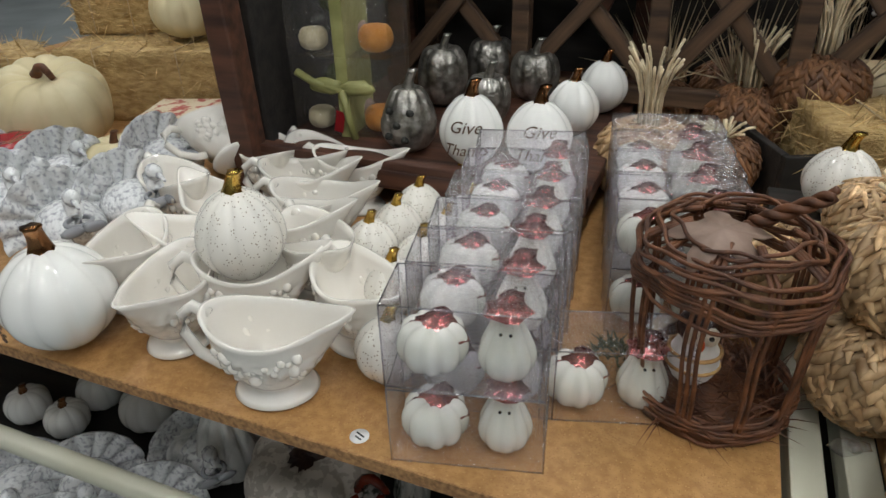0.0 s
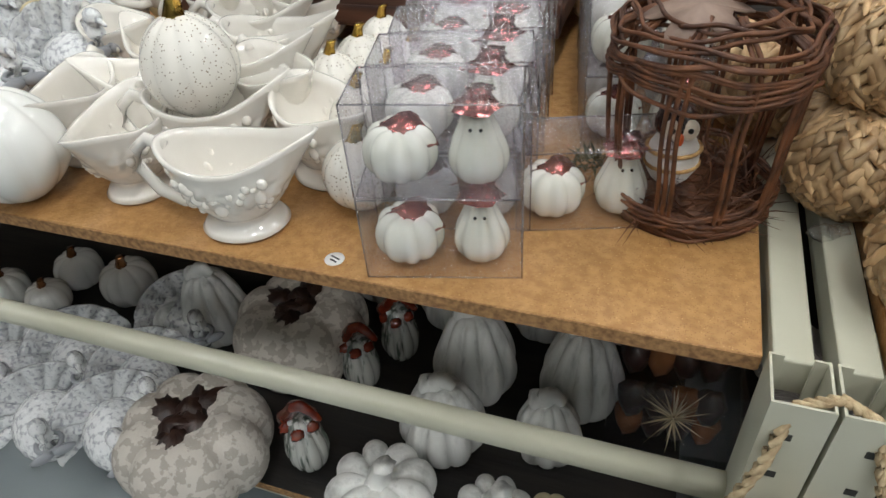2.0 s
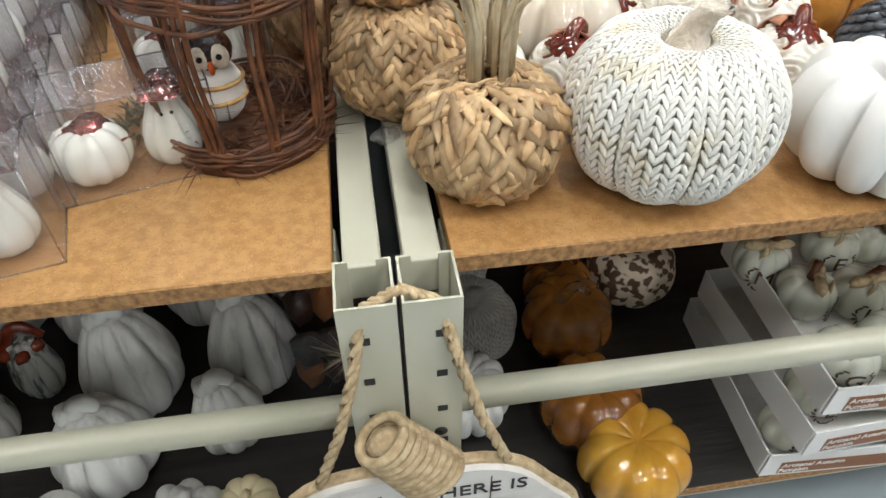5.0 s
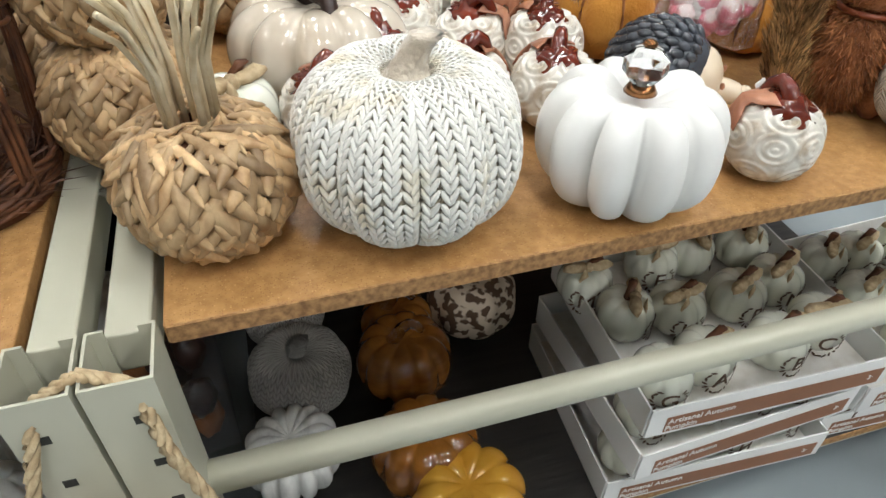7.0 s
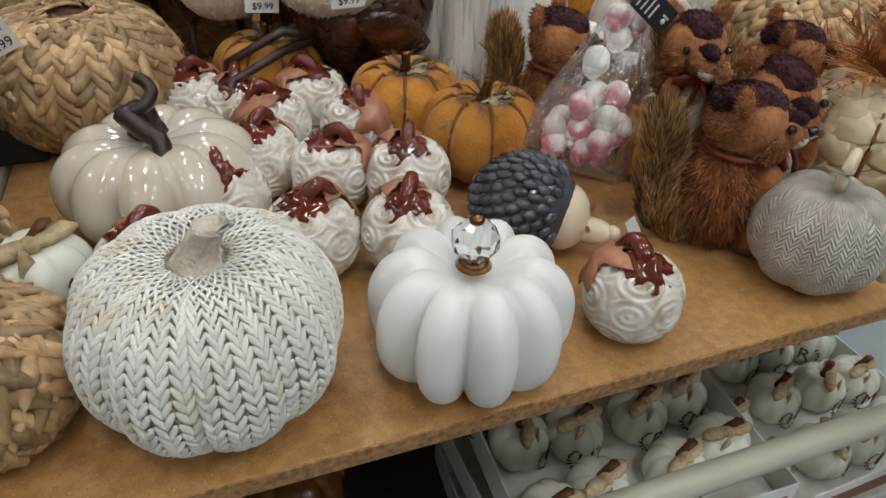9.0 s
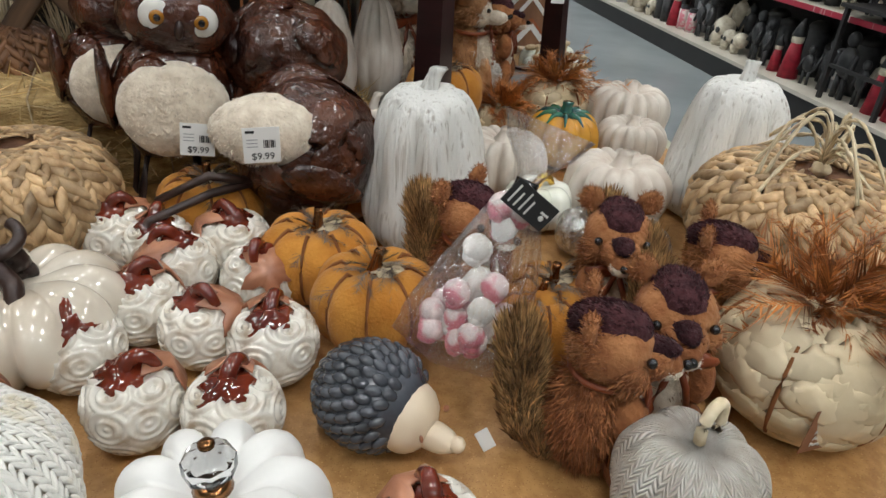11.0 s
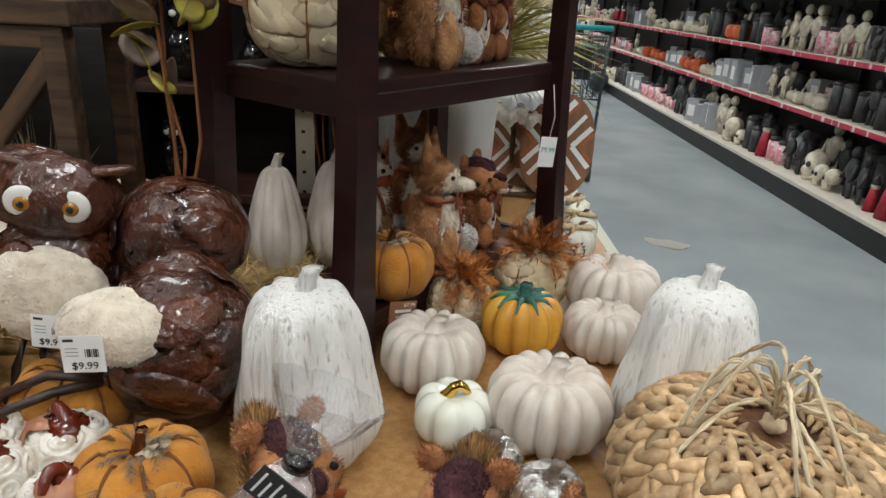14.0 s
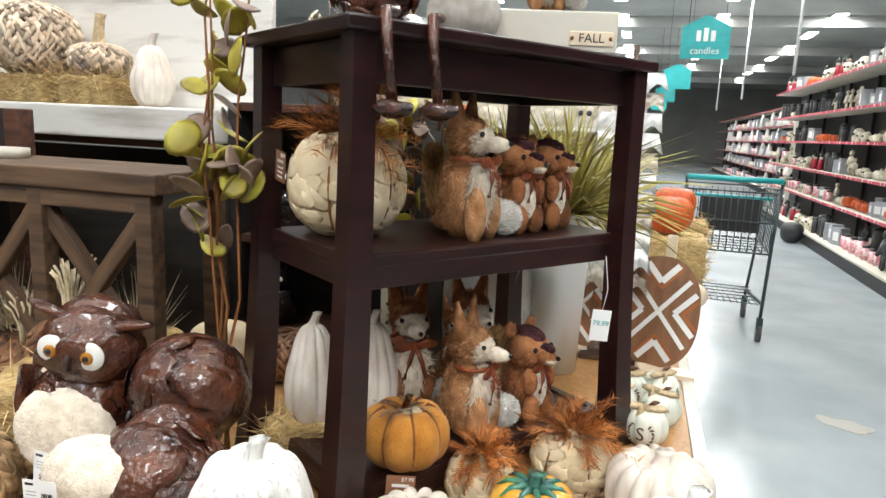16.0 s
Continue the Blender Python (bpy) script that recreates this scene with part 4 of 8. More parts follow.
for ch, x, y, r, s in (("S", 1.268, 1.74, -15, 1.2), ("T", 1.205, 1.83, 25, 1.2), ("H", 1.30, 1.85, -40, 1.15), ("M", 1.225, 1.93, 5, 1.2), ("B", 1.30, 1.96, 30, 1.2)):
    letter_pumpkin(ch, x, y, Z1, r, s)


# felt pumpkins
felt_me = body_mesh(0.146, 0.105, 8, 0.14, "round", 0.16, power=0.7, squash=0.68)
felt_leaf = leaf_mesh(3, 0.03, 0.0015, 0.6, 0.3)
fo, fd = on_ellipsoid(46, 0.012, 0.012, 0.006, (0, 0, 0), 5, 0.1)
plume_me = as_mesh("plume", *plume_blades(fo, fd * [1.6, 1.6, 0.45], 0.048, 0.0009, 6))


def felt_pumpkin(x, y, s=1.0, rot=0.0, z=Z1, tag=False, cloth="felt", name="felt_pumpkin", label="orange felt pumpkin with feather and leaf top"):
    t = thing(name, label, "pumpkin", pose(x, y, z, 0, 0, rot) @ Matrix.Diagonal((s, s, s, 1)), "felt pumpkins")
    part("body", felt_me, M[cloth], t)
    for k in range(8):
        a = TAU * (k + 0.5) / 8
        pts = [(0.0635 * math.sin(q) ** 0.68 * math.cos(a), 0.0635 * math.sin(q) ** 0.68 * math.sin(a), 0.0525 - 0.05 * math.cos(q) + (0.002 if q > 1.6 else 0) - 0.012 * (q > 2.7)) for q in np.linspace(0.5, 2.85, 14)]
        part("seam", as_mesh("seam", *tube(pts, 0.0021, 6)), M["felt_line"], t, "brown cord seam")
    part("feather_tuft", plume_me, M["feather_grey"], t, "grey-brown feather tuft", pose(0, 0, 0.09))
    part("leaf", felt_leaf, M["leafskin"], t, "dried olive leaf", pose(0.022, -0.012, 0.1, 10, 12, 20))
    part("stem", stem_mesh(0.026, 0.0055, 0.2), M["copper"], t, "bundled twig stem", pose(0, 0, 0.09))
    return t


for x, y, s, r in ((0.715, 0.80, 1.0, 10), (0.652, 0.90, 1.0, 50), (0.505, 1.045, 1.0, 80), (0.69, 1.13, 0.95, 20), (0.915, 0.785, 0.85, 60)):
    felt_pumpkin(x, y, s, r)


# hedgehog
def hedgehog(x, y, rot):
    t = thing("hedgehog_figure", "dark grey ceramic hedgehog with a beige face", "figurine", pose(x, y, Z1, 0, 0, rot))
    v, f = ellipsoid(0.055, 0.05, 0.048, (0, 0, 0.047), 26, 18)
    v[:, 2] = np.maximum(v[:, 2], 0)
    part("body", as_mesh("body", v, f), M["hedge"], t)
    pcs = []
    for k in range(210):
        zz = 1 - 1.78 * (k + 0.5) / 210
        aa = 2.39996 * k
        n = np.array([math.sqrt(1 - zz * zz) * math.cos(aa), math.sqrt(1 - zz * zz) * math.sin(aa), zz])
        if n[0] > 0.66:
            continue
        p = n * [0.0555, 0.0505, 0.0485] + [0, 0, 0.047]
        e, g = ellipsoid(0.0085, 0.0056, 0.0034, (0, 0, 0), 8, 6)
        ax = np.array([-1, 0, -0.25]) - n * np.dot([-1, 0, -0.25], n)
        ax /= np.linalg.norm(ax)
        pcs.append((p + e[:, :1] * (ax + 0.28 * n) + e[:, 1:2] * np.cross(n, ax) + e[:, 2:3] * n, g))
    part("spines", as_mesh("spines", *join(pcs)), M["hedge"], t, "glossy scale-like spines")
    fv, ff = join([ellipsoid(0.026, 0.034, 0.034, (0.040, 0, 0.040), 18, 12), ellipsoid(0.026, 0.014, 0.014, (0.066, 0, 0.030), 14, 9), ellipsoid(0.008, 0.008, 0.008, (0.09, 0, 0.032), 10, 7)])
    part("face", as_mesh("face", fv, ff), M["bisque"], t, "smooth beige face and snout")
    for s in (-1, 1):
        part("eye", as_mesh("eye", *ellipsoid(0.003, 0.0015, 0.004)), M["terra"], t, "", pose(0.066, s * 0.0225, 0.045, 0, 0, s * 35))


hedgehog(0.702, 0.652, -38)

# wood-textured white gourds
for x, y, w, h, r in ((0.800, 1.03, 0.222, 0.240, 0), (1.292, 1.09, 0.228, 0.240, 40)):
    pumpkin("wood_grain_gourd", "tall white wood-grain gourd with a short stem", "gourd", x, y, w, h, M["wood_white"], ribs=8, depth=0.20, shape="barrel", stem="plain", stem_h=0.040, stem_r=0.010, rot=r, top=0.10, wob=0.10, group="white wood-grain gourds")
pumpkin("cream_gourd", "slim washed-cream gourd with a bent stem", "gourd", 0.735, 1.15, 0.085, 0.165, M["cream_matte"], ribs=10, depth=0.1, shape="pear", stem="plain", stem_h=0.03, stem_r=0.006, top=0.05)

cream_me = body_mesh(0.158, 0.108, 15, 0.22, "round", 0.2, power=0.75, squash=0.66, wob=0.03)
for x, y, s, r in ((0.955, 1.20, 1.0, 0), (1.11, 1.075, 1.06, 20), (1.235, 1.31, 0.86, 50), (1.285, 1.45, 1.1, 75)):
    t = thing("ribbed_pumpkin", "washed cream-pink finely ribbed pumpkin", "pumpkin", pose(x, y, Z1, 0, 0, r) @ Matrix.Diagonal((s, s, s, 1)), "cream ribbed pumpkins")
    part("body", cream_me, M["cream_matte"], t)
    part("stem", stem_mesh(0.022, 0.011, 0.4), M["cream_matte"], t, "", pose(0, 0, 0.088))

gp = pumpkin("yellow_glazed_pumpkin", "glossy amber-yellow pumpkin with a dark green star top", "pumpkin", 1.10, 1.315, 0.138, 0.108, M["yellow"], ribs=11, depth=0.2, squash=0.68)
part("stem", stem_mesh(0.03, 0.009, 0.1), M["green_glaze"], gp, "green glazed stem", pose(0, 0, 0.09))
for k in range(10):
    a = TAU * k / 10
    part("sepal", as_mesh("sepal", *tube([(0.006 * math.cos(a), 0.006 * math.sin(a), 0.092), (0.024 * math.cos(a), 0.024 * math.sin(a), 0.101), (0.040 * math.cos(a), 0.040 * math.sin(a), 0.101), (0.056 * math.cos(a), 0.056 * math.sin(a), 0.090)], 0.009, 8, 0.12)), M["green_glaze"], gp, "dark green glazed star point")
pf = pumpkin("cream_pumpkin", "puffy ivory pumpkin with a gilded crooked stem", "pumpkin", 0.985, 1.07, 0.11, 0.075, M["pearl"], ribs=7, depth=0.25, power=0.5, squash=0.6, stem="curl", stem_mat=M["gold"], stem_h=0.024, stem_r=0.006, stem_label="gilded crooked stem")
for x, y in ((1.025, 0.975), (1.09, 0.925)):
    pumpkin("mosaic_pumpkin", "small silver mirror-mosaic pumpkin", "pumpkin", x, y, 0.085, 0.07, M["mosaic"], ribs=8, depth=0.1, stem="plain", stem_mat=M["feather_grey"], stem_h=0.025, stem_r=0.007, group="silver mosaic pumpkins")


# leaf-skinned pumpkins with feathers
def leaf_pumpkin(x, y, w, h, rot=0, z=Z1, tag=None, group="leaf-skinned pumpkins", label="pale leaf-covered pumpkin with cords and rust feathers"):
    t = thing("leaf_pumpkin", label, "pumpkin", pose(x, y, z, 0, 0, rot), group)
    part("body", body_mesh(w, h, 0, 0, "round", 0.1, nu=40, nv=22, squash=0.7, wob=0.04, seed=x), M["leafskin"], t)
    g = np.random.RandomState(int(x * 100))
    veins = []
    for k in range(26):
        a, p = TAU * g.rand(), math.pi * (0.25 + 0.55 * g.rand())
        pts = []
        for q in range(5):
            r = math.sin(p) ** 0.7 * 1.004
            pts.append((r * w / 2 * math.cos(a), r * w / 2 * math.sin(a), (0.5 - 0.5 * math.cos(p)) * h))
            a += 0.10 * g.randn() + 0.05
            p += 0.10 + 0.05 * g.randn()
            p = min(p, 2.6)
        veins.append(tube(pts, 0.0007, 5))
    part("leaf_edges", as_mesh("veins", *join(veins)), M["felt_line"], t, "torn leaf edges and veins")
    for k in range(6):
        a = TAU * (k + 0.3) / 6
        pts = [(1.015 * w / 2 * math.sin(q) ** 0.7 * math.cos(a), 1.015 * w / 2 * math.sin(q) ** 0.7 * math.sin(a), (0.5 - 0.5 * math.cos(q)) * h * 1.005 - 0.08 * h * math.exp(-((math.sin(q) / 0.45) ** 2)) * (q > 1.57)) for q in np.linspace(0.4, 2.9, 14)]
        part("cord", as_mesh("cord", *tube(pts, 0.0024, 6)), M["felt_line"], t, "brown cord")
    patches = []
    for k in range(150):
        a, p = TAU * g.rand(), 0.35 + 2.3 * g.rand()
        r = math.sin(p) ** 0.7
        n = np.array([r * math.cos(a), r * math.sin(a), -0.8 * math.cos(p)])
        n /= np.linalg.norm(n)
        e, ff = ellipsoid(0.15 * w, 0.085 * w, 0.0016, nu=14, nv=5, wob=0.6)
        t1 = np.cross(n, [0.3 * g.randn(), 0.3 * g.randn(), 1]); t1 /= np.linalg.norm(t1)
        t2 = np.cross(n, t1)
        c = np.array([r * w / 2 * math.cos(a), r * w / 2 * math.sin(a), (0.5 - 0.5 * math.cos(p)) * h - 0.1 * h * math.exp(-((r / 0.42) ** 2)) * (p > 1.57)]) + n * (0.0005 + 0.002 * g.rand())
        patches.append((c + e[:, :1] * t1 + e[:, 1:2] * t2 + e[:, 2:3] * n - n * (e[:, :1] ** 2 + e[:, 1:2] ** 2) / (0.85 * w), ff))
    pv, pf2 = join(patches)
    pv[:, 2] = np.maximum(pv[:, 2], 0.0005)
    tagged(part("leaf_covering", as_mesh("patches", pv, pf2), M["leafskin"], t, "overlapping torn pale leaves"), kind="stuff")
    o, d = on_ellipsoid(95, 0.012, 0.012, 0.008, (0, 0, 0), 8, 0.0)
    part("feather_tuft", as_mesh("feather_tuft", *plume_blades(o, d * [1.2, 1.2, 0.9] + np.array([0.25, -0.15, 0.1]), 0.62 * w, 0.0017, 9)), M["feather"], t, "rust-brown feather plume", pose(0, 0, h * 0.9))
    return t


leaf_pumpkin(1.135, 0.64, 0.185, 0.145, 20)
leaf_pumpkin(1.0, 1.40, 0.115, 0.09, 0)
leaf_pumpkin(1.14, 1.50, 0.14, 0.115, 40)
pumpkin("green_pumpkin", "pale sage-green smooth pumpkin", "pumpkin", 1.30, 0.66, 0.10, 0.085, M["pearl"], ribs=8, depth=0.06)

# ---- left bay: white ceramics ----


def gravy_boat_mesh():
    nu, rows = 96, []

    def ring(q, inner):
        out = []
        for i in range(nu):
            a = TAU * i / nu
            ca, sa = math.cos(a), math.sin(a)
            w = q ** 0.6
            rx, ry = 0.030 + 0.044 * w, 0.026 + 0.020 * w
            x, y = rx * ca, ry * sa
            lip = max(0.0, ca) ** 5 * q * q
            x += 0.030 * lip
            y *= 1 - 0.25 * max(0.0, ca) ** 3 * q
            z = 0.018 + 0.058 * q + q * q * (0.022 * max(0.0, ca) ** 3 + 0.014 * max(0.0, -ca) ** 2)
            if inner:
                k = 1 - 0.0045 / max(math.hypot(x, y), 0.006)
                x, y, z = x * k, y * k, max(z, 0.026)
            elif 0.08 < q < 0.85:
                side = min(1.0, abs(sa) * 1.6) * math.sin(math.pi * (q - 0.08) / 0.77)
                b = 1 + side * (0.16 * abs(noise.noise(Vector((x * 75, y * 75, z * 75)))) + 0.07 * noise.noise(Vector((x * 190, y * 190, z * 190))))
                x, y = x * b, y * b
            out.append((x, y, z))
        return out
    foot = [(0.040, 0.0), (0.045, 0.004), (0.041, 0.008), (0.030, 0.012), (0.030, 0.018)]
    for r, z in foot:
        rows.append([(r * 1.1 * math.cos(TAU * i / nu), r * 0.86 * math.sin(TAU * i / nu), z) for i in range(nu)])
    for q in (0.03, 0.08, 0.12, 0.16, 0.2, 0.24, 0.28, 0.32, 0.36, 0.4, 0.44, 0.48, 0.52, 0.56, 0.6, 0.64, 0.68, 0.72, 0.76, 0.8, 0.85, 0.92, 1.0):
        rows.append(ring(q, False))
    for q in (1.0, 0.85, 0.65, 0.45, 0.25, 0.1):
        rows.append(ring(q, True))
    v = [p for r in rows for p in r]
    f = grid_faces(nu, len(rows)) + [tuple(range(nu))[::-1], tuple(range((len(rows) - 1) * nu, len(rows) * nu))]
    return as_mesh("bowl", v, f)


boat_me = gravy_boat_mesh()
handle_me = as_mesh("handle", *tube([(-0.066, 0, 0.080), (-0.084, 0, 0.088), (-0.100, 0, 0.078), (-0.103, 0, 0.058), (-0.090, 0, 0.036), (-0.066, 0, 0.024), (-0.050, 0, 0.024)], 0.0062, 10))
g = np.random.RandomState(21)
fruit = []
for k in range(70):
    s = 1 if k % 2 else -1
    a = s * (0.55 + 2.0 * g.rand())
    z = 0.034 + 0.030 * g.rand()
    w = ((z - 0.018) / 0.058) ** 0.6
    r = 0.003 + 0.0045 * g.rand() ** 2
    fruit.append(ellipsoid(r * 1.2, min(r, 0.0042), r, ((0.030 + 0.044 * w) * 0.995 * math.cos(a), (0.026 + 0.020 * w) * 1.0 * math.sin(a), z), 9, 7))
fruit_me = as_mesh("relief", *join(fruit))


def gravy_boat(x, y, rot, z=Z1, tilt=0, s=1.0):
    t = thing("gravy_boat", "glossy cream ceramic gravy boat with moulded fruit relief", "gravy boat", pose(x, y, z, tilt, 0, rot) @ Matrix.Diagonal((s, s * 1.12, s * 1.22, 1)), "gravy boats")
    part("bowl", boat_me, M["cream_gloss"], t)
    part("handle", handle_me, M["cream_gloss"], t)
    tagged(part("relief", fruit_me, M["cream_gloss"], t, "moulded fruit and leaves"), kind="stuff")


for x, y, r in ((-0.442, 0.508, 12), (-0.613, 0.545, -75), (-0.735, 0.60, -70), (-0.535, 0.61, 25), (-0.395, 0.625, -35), (-0.50, 0.70, -35), (-0.57, 0.745, 15), (-0.57, 0.82, 10), (-0.64, 0.89, 15),
                (-0.755, 0.955, -40), (-0.585, 0.965, 5), (-0.67, 0.98, -30), (-0.83, 0.80, -20), (-0.655, 0.66, 200), (-0.70, 0.75, 160)):
    gravy_boat(x, y, r)
gravy_boat(-0.80, 0.93, 60, Z1 + 0.075, -60)


def gold_stem_pumpkin(x, y, w, h, z=Z1, material="speck", metal="gold", rot=0, label="ivory speckled ceramic pumpkin with a gold stem", tall=True, group="gold-stemmed pumpkins", words=()):
    t = pumpkin("ceramic_pumpkin", label, "pumpkin", x, y, w, h, M[material], z=z, ribs=9, depth=0.07, shape="tall" if tall else "round", stem="plain", stem_mat=M[metal], stem_h=0.27 * w, stem_r=0.072 * w, rot=rot, group=group, top=0.06, power=0.8, stem_label="shiny metal-plated stem")
    for s, zz, sz in words:
        part("lettering", bend_round(text_mesh(s, sz, shear=0.35), w * 0.497), M["brown_ink"], t, "brown script lettering", pose(0, 0, zz))
    return t


gold_stem_pumpkin(-0.540, 0.605, 0.112, 0.128, Z1 + 0.075)
gold_stem_pumpkin(-0.325, 0.57, 0.085, 0.092)
for x, y in ((-0.441, 0.915), (-0.353, 0.912), (-0.446, 0.842), (-0.362, 0.838), (-0.458, 0.778), (-0.370, 0.765), (-0.380, 0.690), (-0.40, 0.985)):
    gold_stem_pumpkin(x, y, 0.080, 0.090, rot=30 * x)
gold_stem_pumpkin(-0.742, 0.49, 0.142, 0.148, material="white_gloss", metal="copper", rot=-48, label="large glossy white pumpkin with brown script and copper stem", words=(("Give", 0.095, 0.036), ("Thanks", 0.052, 0.032)))


# turkey dishes
def fan_mesh(r):
    v, f = [], []
    n, m = 97, 9
    for side in (0, 1):
        for j in range(m):
            for i in range(n):
                a = math.pi * (-0.08 + 1.16 * i / (n - 1))
                k = 0.25 + 0.75 * j / (m - 1)
                rr = r * k * (1 + (0.05 * abs(math.sin(a * 8)) if j == m - 1 else 0))
                d = 0.007 * abs(math.sin(a * 8)) + 0.004 * math.sin(k * 14) ** 2 + 0.014 * k * k
                v.append((d + (0.005 if side else 0), rr * math.cos(a), rr * math.sin(a)))
    q = n * m
    for j in range(m - 1):
        for i in range(n - 1):
            a = j * n + i
            f += [(a, a + 1, a + n + 1, a + n), (q + a, q + a + n, q + a + n + 1, q + a + 1)]
    top = (m - 1) * n
    for i in range(n - 1):
        f.append((top + i, top + i + 1, q + top + i + 1, q + top + i))
    return as_mesh("fan", v, f)


fan_me = fan_mesh(0.072)
tb = ellipsoid(0.055, 0.042, 0.035, (0.0, 0, 0.035), 24, 14)
tb[0][:, 2] = np.maximum(tb[0][:, 2], 0)
tbody_me = as_mesh("body", *tb)
neck_me = as_mesh("neck", *join([tube([(0.045, 0, 0.035), (0.062, 0, 0.055), (0.062, 0, 0.078), (0.056, 0, 0.094), (0.066, 0, 0.100)], 0.012, 10, 0.75), ellipsoid(0.013, 0.010, 0.011, (0.066, 0, 0.099), 10, 7), tube([(0.074, 0, 0.098), (0.088, 0, 0.092)], 0.005, 7, 0.3)]))
collar_me = as_mesh("ribbon", *join([tube([(0.062 + 0.0145 * math.cos(a), 0.0145 * math.sin(a), 0.066) for a in np.linspace(0, TAU, 14)], 0.003, 6), ellipsoid(0.004, 0.014, 0.007, (0.078, 0.012, 0.062), 8, 6), ellipsoid(0.004, 0.014, 0.007, (0.078, -0.012, 0.062), 8, 6)]))


def turkey(x, y, rot, z=Z1, s=1.0):
    t = thing("turkey_dish", "white-washed ceramic turkey dish with a fanned tail", "figurine", pose(x, y, z, 0, 0, rot) @ Matrix.Diagonal((s, s, s, 1)), "turkey dishes")
    part("body", tbody_me, M["turkey"], t, "moulded feather body")
    part("tail", fan_me, M["turkey"], t, "fanned tail feathers", pose(-0.045, 0, 0.028, 0, -12, 0))
    part("neck", neck_me, M["turkey"], t)
    part("ribbon", collar_me, M["grey_box"], t, "pale grey ribbon bow")


for x, y, r in ((-1.098, 0.812, -18), (-0.894, 0.766, -14), (-0.978, 0.943, -8), (-1.097, 0.694, -22), (-0.933, 0.668, -26), (-1.325, 0.780, -30)):
    turkey(x, y, r, s=1.25)

# clear boxes with pumpkin and ghost ornaments
bx, bd, bh = 0.152, 0.072, 0.093
sheet_v = [(-bx / 2, -bd / 2, 0), (bx / 2, -bd / 2, 0), (bx / 2, bd / 2, 0), (-bx / 2, bd / 2, 0), (-bx / 2, -bd / 2, bh), (bx / 2, -bd / 2, bh), (bx / 2, bd / 2, bh), (-bx / 2, bd / 2, bh)]
box_sheet = as_mesh("shell", sheet_v, [(0, 1, 5, 4), (1, 2, 6, 5), (2, 3, 7, 6), (3, 0, 4, 7), (4, 5, 6, 7), (3, 2, 1, 0)], False)
edges = []
for a, b in ((0, 1), (1, 5), (5, 4), (4, 0), (1, 2), (5, 6), (6, 7), (7, 4), (2, 6), (3, 7)):
    edges.append(tube([sheet_v[a], sheet_v[b]], 0.0009, 5))
box_rim = as_mesh("folds", *join(edges))
orn_a = body_mesh(0.071, 0.058, 9, 0.2, "round", 0.12, nu=48, nv=14)
orn_b = body_mesh(0.067, 0.078, 9, 0.16, "ghost", 0.05, nu=48, nv=14)
orn_leaf = leaf_mesh(4, 0.029, 0.003, 0.5, 0.35)
orn_hat = stem_mesh(0.016, 0.010, 0.2, flare=2.2)
eye_pair = as_mesh("eyes", *join([ellipsoid(0.0018, 0.0018, 0.0018, (s * 0.0045, 0, 0), 8, 6) for s in (-1, 1)]))


def ornament_box(x, y, z, rot, full=True):
    t = thing("gift_box", "clear acetate box with a pearl pumpkin and ghost ornament", "gift box", pose(x, y, z, 0, 0, rot), "ornament boxes")
    part("shell", box_sheet, M["acetate"], t, "clear plastic walls").visible_shadow = False
    part("folds", box_rim, M["crease"], t, "creased plastic edges")
    p = part("pumpkin_ornament", orn_a, M["pearl"], t, "pearl-glazed ribbed pumpkin", pose(-0.036, 0, 0.001))
    part("leaf", orn_leaf, M["rose"], p, "rose foil leaf", pose(0.008, -0.008, 0.056, 25, 10, 0))
    q = part("ghost_ornament", orn_b, M["pearl"], t, "pearl-glazed ghost gourd", pose(0.036, 0, 0.001))
    part("hat", orn_hat, M["rose"], q, "rose foil stem", pose(0, 0, 0.073))
    part("eyes", eye_pair, M["black"], q, "two black dots", pose(0, -0.0205, 0.060))
    return t


br = 13.0
ux, uy = math.cos(radians(br)), math.sin(radians(br))
for k in range(6):
    for lv in (0, 1):
        ornament_box(-0.197 - uy * (0.04 + k * 0.08) + 0.008 * k, 0.472 + ux * (0.04 + k * 0.08), Z1 + 0.0005 + lv * (bh + 0.0012), br + (1.5 if lv else -1.0) * ((k * 7) % 3 - 1))
for k in range(4):
    for lv in (0, 1):
        ornament_box(-0.045 - uy * k * 0.08 + 0.004 * k, 0.80 + ux * k * 0.08, Z1 + 0.0005 + lv * (bh + 0.0012), br)
ornament_box(-0.085, 0.622, Z1 + 0.0005, br + 4)


